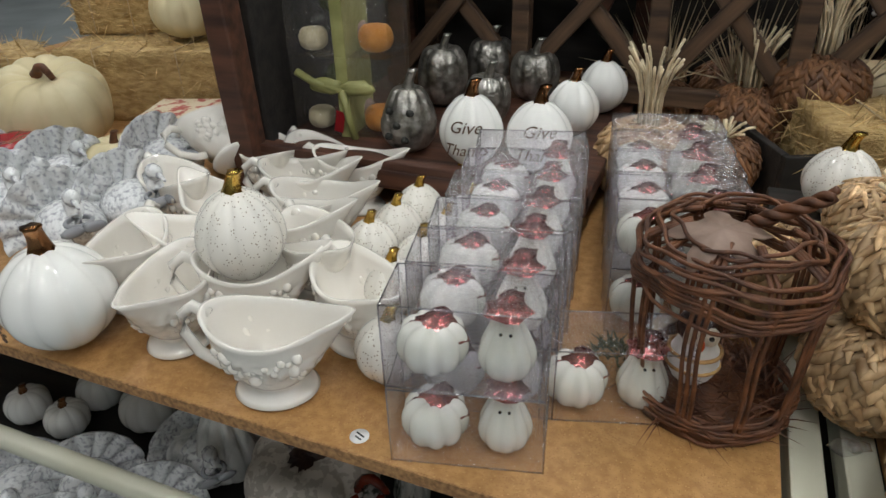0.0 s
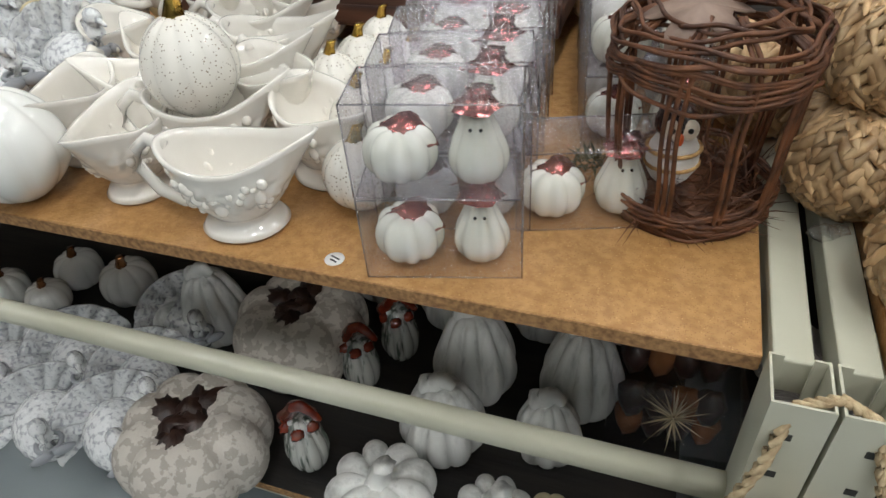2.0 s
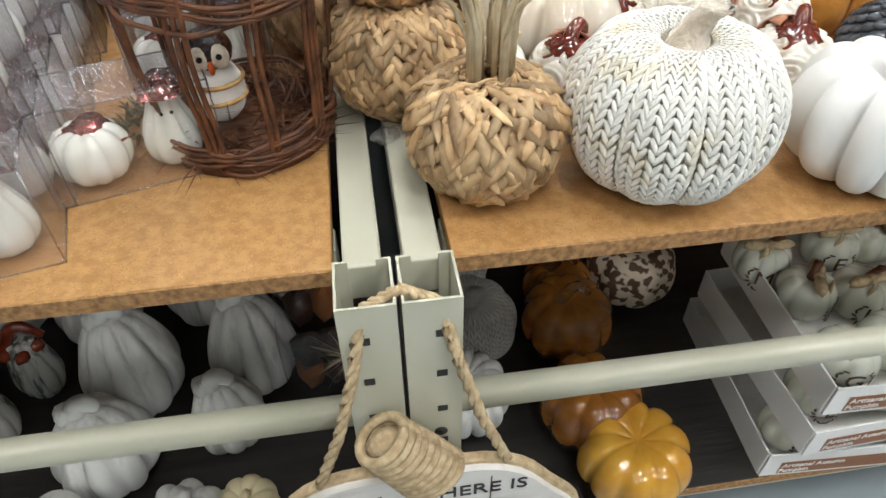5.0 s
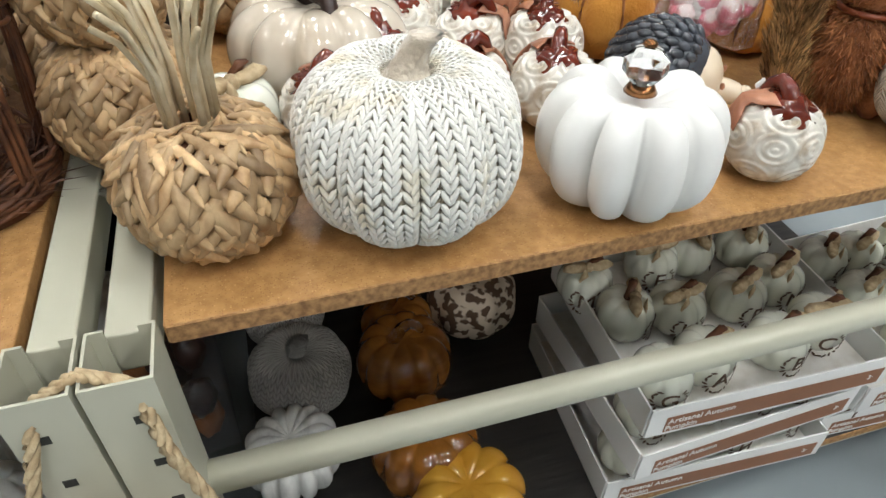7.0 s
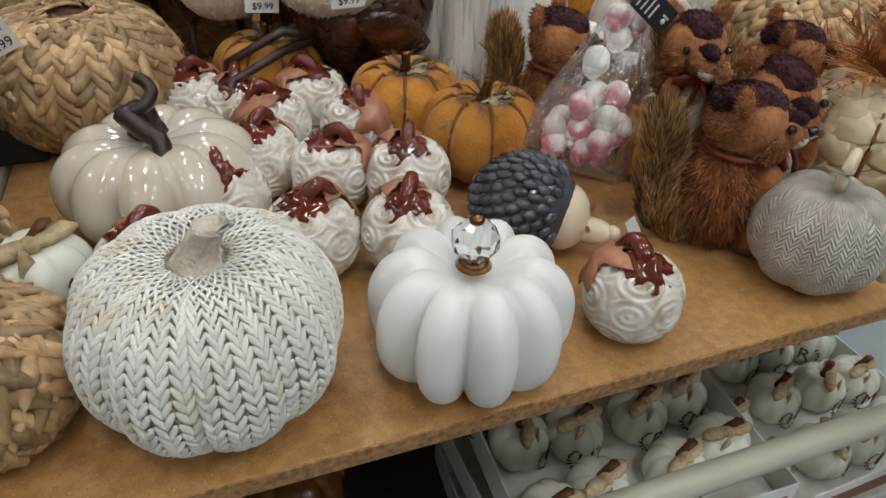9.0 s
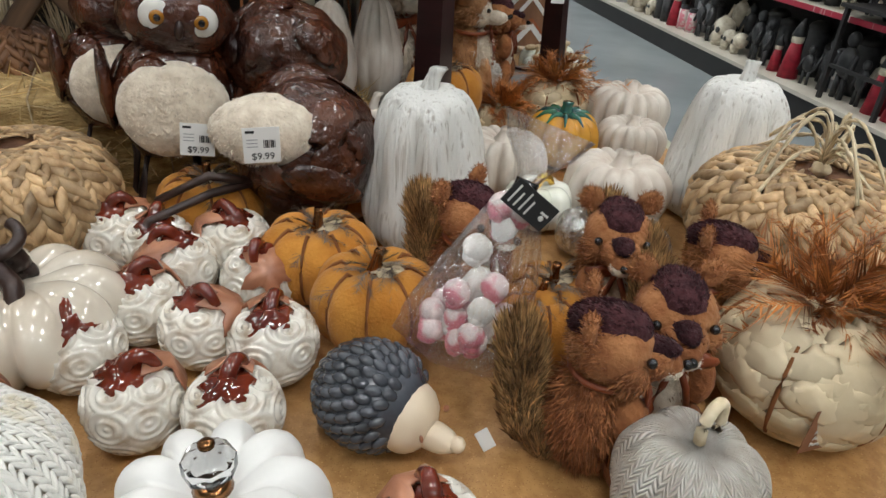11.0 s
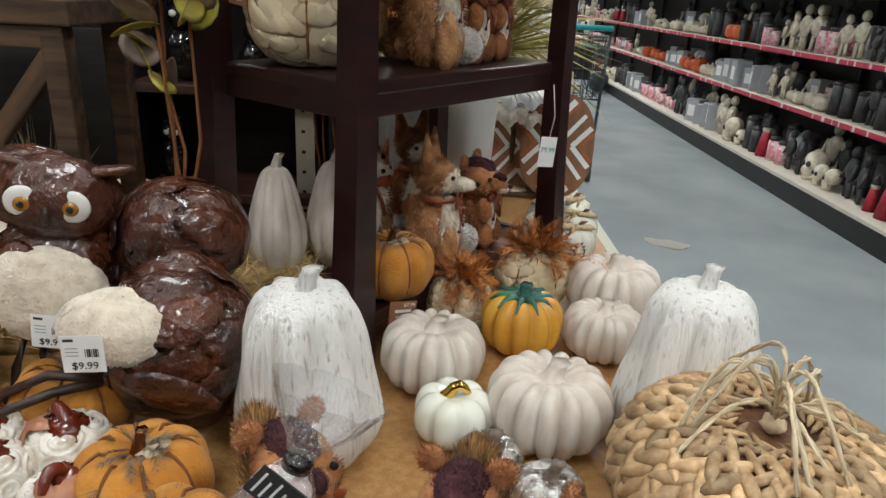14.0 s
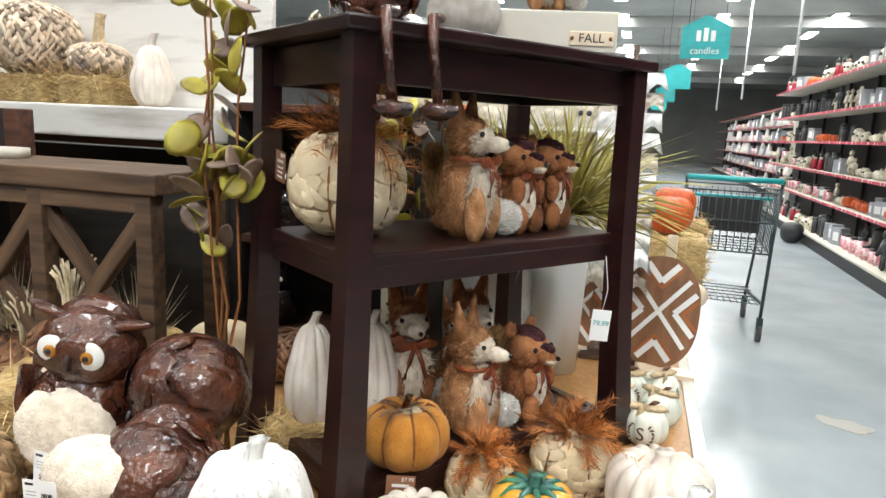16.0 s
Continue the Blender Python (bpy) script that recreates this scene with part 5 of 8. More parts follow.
# wicker lantern
def wicker_cage(x, y):
    t = thing("wicker_pumpkin", "brown vine-wicker pumpkin cage with a nest and owl inside", "wicker cage", pose(x, y, Z1))
    g = np.random.RandomState(5)
    R, Hh = 0.098, 0.205

    def prof(q):
        return R * (0.84 + 0.11 * math.sin(math.pi * min(1, q * 0.62))) * (1 if q < 0.84 else max(0.25, math.cos((q - 0.84) / 0.16 * 1.15)) ** 0.8)
    for k in range(10):
        a = TAU * k / 10 + 0.05 * g.randn()
        for dd in (0, 0.075, 0.15)[:2 + k % 2]:
            pts = [(prof(q) * math.cos(a + dd + 0.02 * math.sin(9 * q)), prof(q) * math.sin(a + dd), 0.01 + q * Hh) for q in np.linspace(0, 1, 12)]
            part("upright_twig", as_mesh("twig", *tube(pts, 0.0025, 6)), M["twig"], t)
    for lv in (0.0, 0.03, 0.06, 0.09, 0.70, 0.74, 0.79, 0.83, 0.86, 0.9, 0.94, 0.97):
        for rep in range(2):
            ph = TAU * g.rand()
            pts = [((prof(lv) + 0.0025 * math.sin(9 * a + ph) + 0.002) * math.cos(a), (prof(lv) + 0.0025 * math.sin(9 * a + ph) + 0.002) * math.sin(a), 0.010 + lv * Hh + 0.006 * math.sin(3 * a + ph) + 0.005 * rep) for a in np.linspace(0, TAU, 60)]
            part("ring_twig", as_mesh("ring", *tube(pts, 0.0021, 6)), M["twig"], t)
    o, d = on_ellipsoid(500, 0.07, 0.07, 0.02, (0, 0, 0.012), 6, -0.2)
    part("nest", as_mesh("nest", *blades(o, np.stack([-d[:, 1], d[:, 0], 0.25 * d[:, 2]], 1), 0.05, 0.0009, 0.5, 0.1, 8)), M["twig"], t, "loose brown coir nest")
    part("floor_mat", as_mesh("mat", *tube([(0, 0, 0), (0, 0, 0.012)], 0.082, 24)), M["twig"], t, "coir mat")
    pts = [(0, 0, 0.205), (0.008, 0.0, 0.216), (0.026, 0.004, 0.226), (0.052, 0.008, 0.240), (0.072, 0.01, 0.252)]
    P3 = np.array(pts)
    C3 = np.array([[np.interp(q, range(5), P3[:, c]) for c in range(3)] for q in np.linspace(0, 4, 26)])
    part("stem", as_mesh("stem", *join([tube([C3[i] + 0.0050 * np.array([0.3 * math.cos(i * 0.55 + ph), math.cos(i * 0.55 + ph), math.sin(i * 0.55 + ph)]) for i in range(26)], 0.0046, 7, 0.9) for ph in (0, 2.1, 4.2)])), M["twig"], t, "vine-wrapped slanting stem")
    part("leaf", leaf_mesh(5, 0.05, 0.002, 0.35, 0.5), M["dead_leaf"], t, "frosted brown maple leaf", pose(-0.018, -0.034, 0.222, 12, -6, 30))


wicker_cage(0.016, 0.672)
of = thing("owl_ornament", "small white and brown owl ornament inside the wicker cage", "figurine", pose(-0.004, 0.652, Z1 + 0.028, 0, 0, 12))
part("body", as_mesh("body", *ellipsoid(0.027, 0.024, 0.033, (0, 0, 0.033), 18, 12)), M["fur_white"], of)
part("head", as_mesh("head", *ellipsoid(0.023, 0.021, 0.02, (0, 0, 0.073), 18, 12)), M["leather"], of, "brown hood")
for s in (-1, 1):
    part("face", as_mesh("disc", *ellipsoid(0.0095, 0.006, 0.0115, (s * 0.0085, -0.0165, 0.072), 12, 8)), M["fur_cream"], of, "pale face disc")
    part("eye", as_mesh("eye", *ellipsoid(0.003, 0.002, 0.003, (s * 0.0085, -0.0225, 0.074), 8, 6)), M["black"], of)
part("beak", as_mesh("beak", *ellipsoid(0.0032, 0.003, 0.007, (0, -0.0235, 0.065), 8, 6)), M["orange_pl"], of, "orange beak")
for zz in (0.028, 0.045):
    part("band", as_mesh("band", *tube([(0.0268 * math.cos(a), 0.024 * math.sin(a), zz) for a in np.linspace(0, TAU, 24)], 0.0022, 6)), M["fur_tan"], of, "tan band")
solo("moss_sprig", as_mesh("moss", *blades(*on_ellipsoid(160, 0.028, 0.018, 0.018, (0, 0, 0.004), 3, 0.0), 0.02, 0.0018, 0.6, 0.1, 3)), M["moss"], "sprig of dark green artificial moss beside the cage", "moss", pose(-0.085, 0.69, Z1))

# crate display at the back
cr = thing("crate_shelf", "dark-stained rustic wooden crate shelf", "crate shelf", pose(-0.49, 1.30, Z1))
part("shelf", box_mesh(0.62, 0.72, 0.03, 0.003), M["wood_dark"], cr, "", pose(0, 0, 0.06))
part("front_rail", box_mesh(0.62, 0.025, 0.05, 0.003), M["wood_dark"], cr, "", pose(0, -0.345, 0.055))
part("post", box_mesh(0.045, 0.045, 0.62, 0.004), M["wood_dark"], cr, "leaning front post", pose(-0.29, -0.36, 0.0, 0, -2, 0))
part("post", box_mesh(0.045, 0.045, 0.62, 0.004), M["wood_dark"], cr, "", pose(-0.29, 0.33, 0.0))
part("post", box_mesh(0.045, 0.045, 0.62, 0.004), M["wood_dark"], cr, "", pose(0.29, 0.33, 0.0))
# inner panels near-black, so the crate's inside shade is in the colour
part("side_board", box_mesh(0.02, 0.64, 0.53, 0.003), M["wood_black_and_shade"], cr, "", pose(-0.29, 0.0, 0.09))
part("back_board", box_mesh(0.56, 0.02, 0.53, 0.003), M["wood_black_and_shade"], cr, "", pose(0, 0.34, 0.09))
part("brace", box_mesh(0.5, 0.02, 0.04, 0.003), M["wood_dark"], cr, "", pose(0.0, 0.2, 0.36, 0, 25, 0))
ZC = Z1 + 0.0905
gold_stem_pumpkin(-0.385, 1.005, 0.106, 0.128, ZC, "white_gloss", "copper", 8, "tall glossy white pumpkin with brown script and gold stem", words=(("Give", 0.082, 0.028), ("Thanks", 0.045, 0.026)))
gold_stem_pumpkin(-0.277, 1.02, 0.108, 0.122, ZC, "white_gloss", "copper", 14, "tall glossy white pumpkin with brown script and gold stem", words=(("Give", 0.082, 0.028), ("Thanks", 0.045, 0.026)))
gold_stem_pumpkin(-0.262, 1.2, 0.096, 0.108, ZC, "white_gloss", "copper", 0, "glossy white pumpkin with a copper stem")
gold_stem_pumpkin(-0.235, 1.35, 0.096, 0.108, ZC, "white_gloss", "copper", 0, "glossy white pumpkin with a copper stem")
for x, y, w, h, tt in ((-0.515, 1.045, 0.112, 0.125, 1), (-0.555, 1.30, 0.107, 0.13, 0), (-0.49, 1.42, 0.11, 0.125, 0), (-0.385, 1.39, 0.105, 0.11, 0), (-0.43, 1.22, 0.09, 0.10, 0)):
    t = pumpkin("silver_pumpkin", "antique silver pierced-metal pumpkin lantern", "pumpkin", x, y, w, h, M["silver"], z=ZC, ribs=8, depth=0.1, shape="pear" if tt else "round", stem="plain", stem_h=0.04, stem_r=0.007, group="silver pumpkins", wob=0.03, stem_label="crooked metal stem")
    if tt:
        for ex, ez in ((-0.018, 0.078), (0.02, 0.078), (0.0, 0.058), (-0.016, 0.038), (0.014, 0.034)):
            part("cut_out", as_mesh("cut", *ellipsoid(0.009, 0.005, 0.007, nu=3, nv=5)), M["hole"], t, "dark cut-out of the face", pose(ex, -w * 0.445 - 0.002 + (0.012 if ez > 0.07 else 0), ez))
# ribboned clear gift boxes
for bz, top in ((ZC, 0), (ZC + 0.1465, 1)):
    t = thing("ribbon_box", "clear gift box of dried mini gourds with a green ribbon", "gift box", pose(-0.665, 1.12, bz, 0, 0, 8), "ribboned gift boxes")
    part("shell", box_mesh(0.19, 0.12, 0.145, 0.001), M["acetate"], t, "clear plastic walls").visible_shadow = False
    part("ribbon", box_mesh(0.022, 0.122, 0.1465, 0.0005), M["sheer"], t, "sheer green ribbon", pose(0.005, 0, -0.0005))
    for gx, gm, gw in ((-0.06, "pale", 0.055), (0.06, "felt", 0.065), (0.0, "dead_leaf", 0.06)):
        part("mini_gourd", body_mesh(gw, gw * 0.8, 8, 0.1, nu=40, nv=12), M[gm], t, "", pose(gx, -0.02 if gx else 0.03, 0.002))
    part("mini_gourd", as_mesh("g", *ellipsoid(0.03, 0.03, 0.028, (0, 0, 0.03), 12, 8, 0.2)), M["moss"], t, "", pose(-0.03, 0.02, 0.06))
    if not top:
        part("bow", as_mesh("bow", *join([ellipsoid(0.032, 0.008, 0.014, (0.03, 0, 0.004), 12, 8, 0.3), ellipsoid(0.032, 0.008, 0.014, (-0.03, 0, 0.006), 12, 8, 0.3), tube([(0, 0, 0), (0.01, -0.004, -0.05), (0.02, 0, -0.1)], 0.007, 6), tube([(0, 0, 0), (-0.05, -0.004, 0.012), (-0.085, 0, 0.03)], 0.007, 6)])), M["sheer"], t, "sheer olive bow", pose(0.005, -0.066, 0.09))
        part("gift_tag", box_mesh(0.018, 0.001, 0.04, 0.0003), M["red_p"], t, "red tag", pose(-0.01, -0.0645, 0.01, 0, 12, 0))

# straw pumpkins and dark box behind
braided(-0.125, 1.17, 0.16, 0.145, 13, 8, 0, rope=0.13, label="tan plaited straw pumpkin with tall cord stem")
braided(0.0, 1.24, 0.118, 0.11, 12, 6, 0, rope=0.03, material="braid_dark", label="dark brown plaited straw pumpkin")
braided(0.03, 1.42, 0.15, 0.15, 12, 7, 0, rope=0.12, material="braid_dark", label="dark brown plaited straw pumpkin with cord stem")
braided(0.145, 1.42, 0.155, 0.15, 12, 7, 0, z=Z1 + 0.07, rope=0.12, material="braid_dark", label="dark brown plaited straw pumpkin in a box")
braided(0.165, 0.845, 0.10, 0.085, 12, 6, 0, z=Z1 + 0.12)
db = thing("wooden_box", "black-stained open wooden planter box", "wooden box", pose(0.145, 1.33, Z1, 0, 0, 25))
for m4, sz in ((pose(0, -0.11, 0), (0.22, 0.014, 0.10)), (pose(0, 0.11, 0), (0.22, 0.014, 0.10)), (pose(-0.103, 0, 0), (0.014, 0.206, 0.10)), (pose(0.103, 0, 0), (0.014, 0.206, 0.10)), (pose(0, 0, 0), (0.19, 0.2, 0.012))):
    part("side", box_mesh(*sz, 0.002), M["wood_black_and_shade"], db, "", m4)
gold_stem_pumpkin(0.15, 1.02, 0.10, 0.105, Z1 + 0.082)
solo("wooden_riser", box_mesh(0.16, 0.14, 0.08, 0.003), M["wood_black_and_shade"], "low black-stained wooden riser under a pumpkin", "riser", pose(0.15, 1.03, Z1 + 0.0005))

# hay bales, pale pumpkins and burlap packs at the far left


def hay_bale(x, y, z, sx, sy, sz, rot, seed=1):
    t = thing("hay_bale", "small pressed straw bale bound with twine", "hay bale", pose(x, y, z, 0, 0, rot), "hay bales")
    bm = bmesh.new()
    bmesh.ops.create_cube(bm, size=1.0)
    bmesh.ops.subdivide_edges(bm, edges=list(bm.edges), cuts=9, use_grid_fill=True)
    for v in bm.verts:
        c = Vector((v.co.x * sx, v.co.y * sy, (v.co.z + 0.5) * sz))
        n = noise.noise(c * 30 + Vector((seed, 0, 0)))
        v.co = c + Vector((v.co.x, v.co.y, v.co.z if v.co.z > -0.49 else 0)) * 0.02 * n
    me = bpy.data.meshes.new("bale")
    bm.to_mesh(me); bm.free(); me.shade_smooth()
    part("straw_block", me, M["hay"], t)
    gg = np.random.RandomState(seed)
    o, nn = [], []
    for k in range(900):
        ax = gg.randint(3)
        p = (gg.rand(3) - 0.5) * [sx, sy, sz]
        sgn = 1 if gg.rand() > 0.4 else -1
        p[ax] = sgn * [sx, sy, sz][ax] / 2
        n = np.zeros(3); n[ax] = sgn * 0.25
        n += 0.9 * np.array([gg.randn(), gg.randn() * 0.6, gg.randn() * 0.6])
        p[2] += sz / 2
        if p[2] < 0.01:
            continue
        o.append(p); nn.append(n / np.linalg.norm(n))
    part("loose_straw", as_mesh("straws", *blades(np.array(o), np.array(nn), 0.05, 0.0011, 0.1, 0, seed)), M["straw"], t, "loose straw ends")
    for k in (-0.25, 0.25):
        part("twine", as_mesh("twine", *tube([(k * sx, -sy / 2 - 0.004, 0.002), (k * sx, -sy / 2 - 0.004, sz + 0.004), (k * sx, sy / 2 + 0.004, sz + 0.004), (k * sx, sy / 2 + 0.004, 0.002)], 0.0016, 6)), M["rope"], t)
    return t


hay_bale(-1.33, 1.34, Z1, 0.42, 0.26, 0.17, 14, 1)
hay_bale(-1.50, 1.42, Z1 + 0.176, 0.2, 0.18, 0.12, 20, 2)
hay_bale(-1.75, 1.1, Z1, 0.36, 0.22, 0.15, 60, 3)
pumpkin("pale_pumpkin", "large pale yellow-green ribbed pumpkin on its side", "pumpkin", -1.36, 1.02, 0.24, 0.19, M["pale"], ribs=11, depth=0.1, stem="curl", stem_mat=M["twig"], stem_h=0.04, stem_r=0.008, tilt=(12, 14), wob=0.03, z=Z1 + 0.012)
pumpkin("pale_pumpkin", "pale cream ribbed pumpkin on a straw bale", "pumpkin", -1.25, 1.36, 0.17, 0.13, M["pale"], ribs=11, depth=0.1, stem="curl", stem_mat=M["twig"], stem_h=0.03, stem_r=0.007, z=Z1 + 0.178)
pumpkin("pale_pumpkin", "small pale cream pumpkin with a red tag", "pumpkin", -1.09, 0.92, 0.125, 0.09, M["pale"], ribs=10, depth=0.1, stem="plain", stem_mat=M["twig"], stem_h=0.03, stem_r=0.006)
pumpkin("pale_pumpkin", "small pale cream pumpkin", "pumpkin", -0.93, 1.06, 0.12, 0.09, M["pale"], ribs=10, depth=0.1, stem="plain", stem_mat=M["twig"], stem_h=0.03, stem_r=0.006)
pumpkin("red_pumpkin", "glossy dark red pumpkin", "pumpkin", -1.28, 0.84, 0.15, 0.10, M["red_p"], ribs=9, depth=0.08)
for k in range(5):
    solo("burlap_pack", box_mesh(0.20, 0.15, 0.012, 0.005), M["burlap"], "flat cream burlap packet printed in red", "burlap packet", pose(-1.12 + 0.01 * (k % 2), 1.17, Z1 + 0.0005 + k * 0.0135, 0, 0, 18 + 5 * ((k * 3) % 4)), "burlap packets")
# dark sheet added to give a shaded background
slab("display_back", -2.3, -1.62, 2.28, 2.31, Z1, 1.17, M["wood_black_and_shade"], "dark backdrop sheet for the shade behind the display", bevel=0)

# ---- plush animals ----
sq_body = as_mesh("body", *join([ellipsoid(0.031, 0.028, 0.046, (0, 0, 0.046), 18, 12, 0.1), ellipsoid(0.016, 0.012, 0.022, (-0.018, -0.026, 0.02), 10, 7), ellipsoid(0.016, 0.012, 0.022, (0.018, -0.026, 0.02), 10, 7), ellipsoid(0.010, 0.012, 0.020, (-0.022, -0.024, 0.062), 10, 7), ellipsoid(0.010, 0.012, 0.020, (0.022, -0.024, 0.062), 10, 7)]))
sq_fur = as_mesh("fur", *fur_ball(4200, 0.031, 0.029, 0.048, (0, 0, 0.046), 0.008, 0.0006, 3))
sq_belly = as_mesh("belly", *ellipsoid(0.019, 0.012, 0.03, (0, -0.0225, 0.046), 14, 9))
sq_head = as_mesh("head", *join([ellipsoid(0.029, 0.028, 0.025, (0, -0.004, 0.105), 18, 12, 0.05), ellipsoid(0.018, 0.020, 0.014, (0, -0.026, 0.099), 14, 9), ellipsoid(0.010, 0.012, 0.009, (0, -0.040, 0.096), 12, 8)] + [ellipsoid(0.012, 0.012, 0.011, (q * 0.019, -0.018, 0.096), 10, 7) for q in (-1, 1)]))
sq_headfur = as_mesh("fur", *join([fur_ball(2600, 0.028, 0.028, 0.024, (0, -0.004, 0.105), 0.0040, 0.0005, 4, (0, 0.9, -0.4)), fur_ball(700, 0.018, 0.020, 0.014, (0, -0.026, 0.099), 0.0042, 0.0004, 14, (0, 0.9, -0.2)), fur_ball(500, 0.012, 0.012, 0.011, (-0.019, -0.018, 0.096), 0.006, 0.0004, 15, (-0.4, 0.7, -0.4)), fur_ball(500, 0.012, 0.012, 0.011, (0.019, -0.018, 0.096), 0.006, 0.0004, 16, (0.4, 0.7, -0.4))]))
sq_hood = as_mesh("hood", *join([ellipsoid(0.019, 0.027, 0.014, (0, -0.002, 0.1195), 14, 9, 0.1), ellipsoid(0.010, 0.022, 0.007, (0, -0.027, 0.1085), 12, 8, 0.1), fur_ball(2600, 0.019, 0.027, 0.014, (0, -0.002, 0.1195), 0.0034, 0.0005, 5, (0, 1.0, 0.0)), fur_ball(500, 0.010, 0.022, 0.007, (0, -0.027, 0.1085), 0.0032, 0.00030, 15, (0, 0.8, 0))]))
sq_muz = as_mesh("muzzle", *join([ellipsoid(0.0095, 0.010, 0.0065, (0, -0.0425, 0.0935), 12, 8), fur_ball(350, 0.0095, 0.010, 0.0065, (0, -0.0425, 0.0935), 0.003, 0.0003, 18, (0, 0.8, -0.2))]))
sq_ear = as_mesh("ear", *join([ellipsoid(0.0105, 0.005, 0.011, (0, 0, 0.008), 12, 8), fur_ball(320, 0.0105, 0.005, 0.011, (0, 0, 0.008), 0.0035, 0.0004, 6, (0, 0.2, 0.3))]))
bead = as_mesh("bead", *ellipsoid(0.0036, 0.0036, 0.0036, nu=10, nv=7))
tailp = [(0, 0.026, 0.012), (0, 0.044, 0.026), (0, 0.050, 0.048), (0, 0.048, 0.070), (0, 0.054, 0.088)]
tv = [tube(tailp, 0.0130, 12, 0.85), ellipsoid(0.012, 0.012, 0.016, tailp[-1], 12, 8, 0.2)]
for k, c in enumerate(tailp):
    tv.append(fur_ball(1900, 0.0135, 0.0130, 0.021, c, 0.014, 0.0007, 20 + k, (0, 0.15, 1.5)))
sq_tail = as_mesh("tail", *join(tv))
sq_rib = as_mesh("ribbon", *join([tube([(0.023 * math.cos(a), -0.004 + 0.023 * math.sin(a), 0.084) for a in np.linspace(0, TAU, 18)], 0.0024, 6)] + [ellipsoid(0.014, 0.0025, 0.006, (sx * 0.013, -0.031, 0.083 + 0.001 * sx), 10, 7, 0.4) for sx in (-1, 1)] + [tube([(0, -0.03, 0.083), (sx * 0.008, -0.037, 0.064), (sx * 0.013, -0.036, 0.046)], 0.0026, 6) for sx in (-1, 1)]))


def squirrel(x, y, rot, z=Z1, s=1.0, coat="fur_brown", hood=True):
    t = thing("plush_squirrel", "brown plush squirrel with dark hood and rust ribbon", "plush toy", pose(x, y, z, 0, 0, rot) @ Matrix.Diagonal((s, s, s, 1)), "plush squirrels")
    part("body", sq_body, M[coat], t)
    part("body_fur", sq_fur, M[coat], t)
    part("belly", sq_belly, M["fur_cream"], t, "cream belly")
    hd = part("head", sq_head, M["fur_rust"], t)
    part("head_fur", sq_headfur, M["fur_rust"], hd)
    if hood:
        part("hood", sq_hood, M["fur_dark"], hd, "dark purple-brown cap")
    for sx in (-1, 1):
        part("ear", sq_ear, M["fur_rust"], hd, "", pose(sx * 0.021, 0.012, 0.121, 0, sx * 25, 0))
        part("eye", bead, M["black"], hd, "black bead eye", pose(sx * 0.0195, -0.0285, 0.1085))
    part("muzzle", sq_muz, M["fur_cream"], hd, "pale short muzzle")
    part("nose", bead, M["black"], hd, "", pose(0, -0.0535, 0.0985))
    part("tail", sq_tail, M["fur_tan"], t, "bushy tan tail")
    part("ribbon", sq_rib, M["ribbon"], t, "rust satin bow")
    return t


for x, y, r in ((0.823, 0.842, 40), (0.982, 0.791, -15), (1.069, 0.733, 60), (0.977, 0.643, -12), (0.893, 0.600, 68)):
    squirrel(x, y, r, s=1.3)
x, y = 0.894, 0.763
felt_pumpkin(x, y, 0.8, 20, Z1)

# fox toys
fx_body = as_mesh("body", *join([ellipsoid(0.033, 0.034, 0.060, (0, 0, 0.060), 18, 12, 0.08), ellipsoid(0.014, 0.016, 0.04, (-0.024, -0.032, 0.035), 10, 8), ellipsoid(0.014, 0.016, 0.04, (0.024, -0.032, 0.035), 10, 8)]))
fx_fur = as_mesh("fur", *fur_ball(4000, 0.033, 0.034, 0.060, (0, 0, 0.060), 0.008, 0.0007, 8))
fx_chest = as_mesh("chest", *join([ellipsoid(0.030, 0.017, 0.046, (0, -0.027, 0.066), 14, 9), fur_ball(1300, 0.030, 0.017, 0.046, (0, -0.027, 0.066), 0.012, 0.0006, 9)]))
fx_head = as_mesh("head", *join([ellipsoid(0.028, 0.030, 0.027, (0, -0.005, 0.142), 18, 12), fur_ball(2200, 0.028, 0.030, 0.027, (0, -0.005, 0.142), 0.008, 0.0005, 10, (0, 0.6, -0.2))]))
fx_face = as_mesh("face", *join([ellipsoid(0.023, 0.020, 0.019, (0, -0.022, 0.137), 14, 9), ellipsoid(0.012, 0.024, 0.011, (0, -0.044, 0.131), 12, 8), fur_ball(1400, 0.024, 0.021, 0.020, (0, -0.022, 0.137), 0.006, 0.0005, 11, (0, 0.8, -0.2)), fur_ball(500, 0.012, 0.024, 0.011, (0, -0.044, 0.131), 0.003, 0.0004, 12, (0, 0.9, 0))]))
fx_ear = as_mesh("ear", *tube([(0, 0, -0.006), (0, 0, 0.022), (0, 0.002, 0.050)], 0.015, 8, 0.12))
tv = [tube([(0, 0.03, 0.02), (0.035, 0.045, 0.022), (0.058, 0.012, 0.024), (0.056, -0.025, 0.026)], 0.015, 8)]
for k, c in enumerate(((0.03, 0.045, 0.024), (0.058, 0.012, 0.026))):
    tv.append(fur_ball(700, 0.017, 0.017, 0.017, c, 0.007, 0.0007, 30 + k, (0, 0, 0)))
fx_tail = as_mesh("tail", *join(tv))
fx_tip = as_mesh("tip", *join([ellipsoid(0.021, 0.024, 0.022, (0.050, -0.042, 0.027), 14, 10), fur_ball(2200, 0.021, 0.024, 0.022, (0.050, -0.042, 0.027), 0.006, 0.0009, 33, (0, -0.3, 0.1))]))


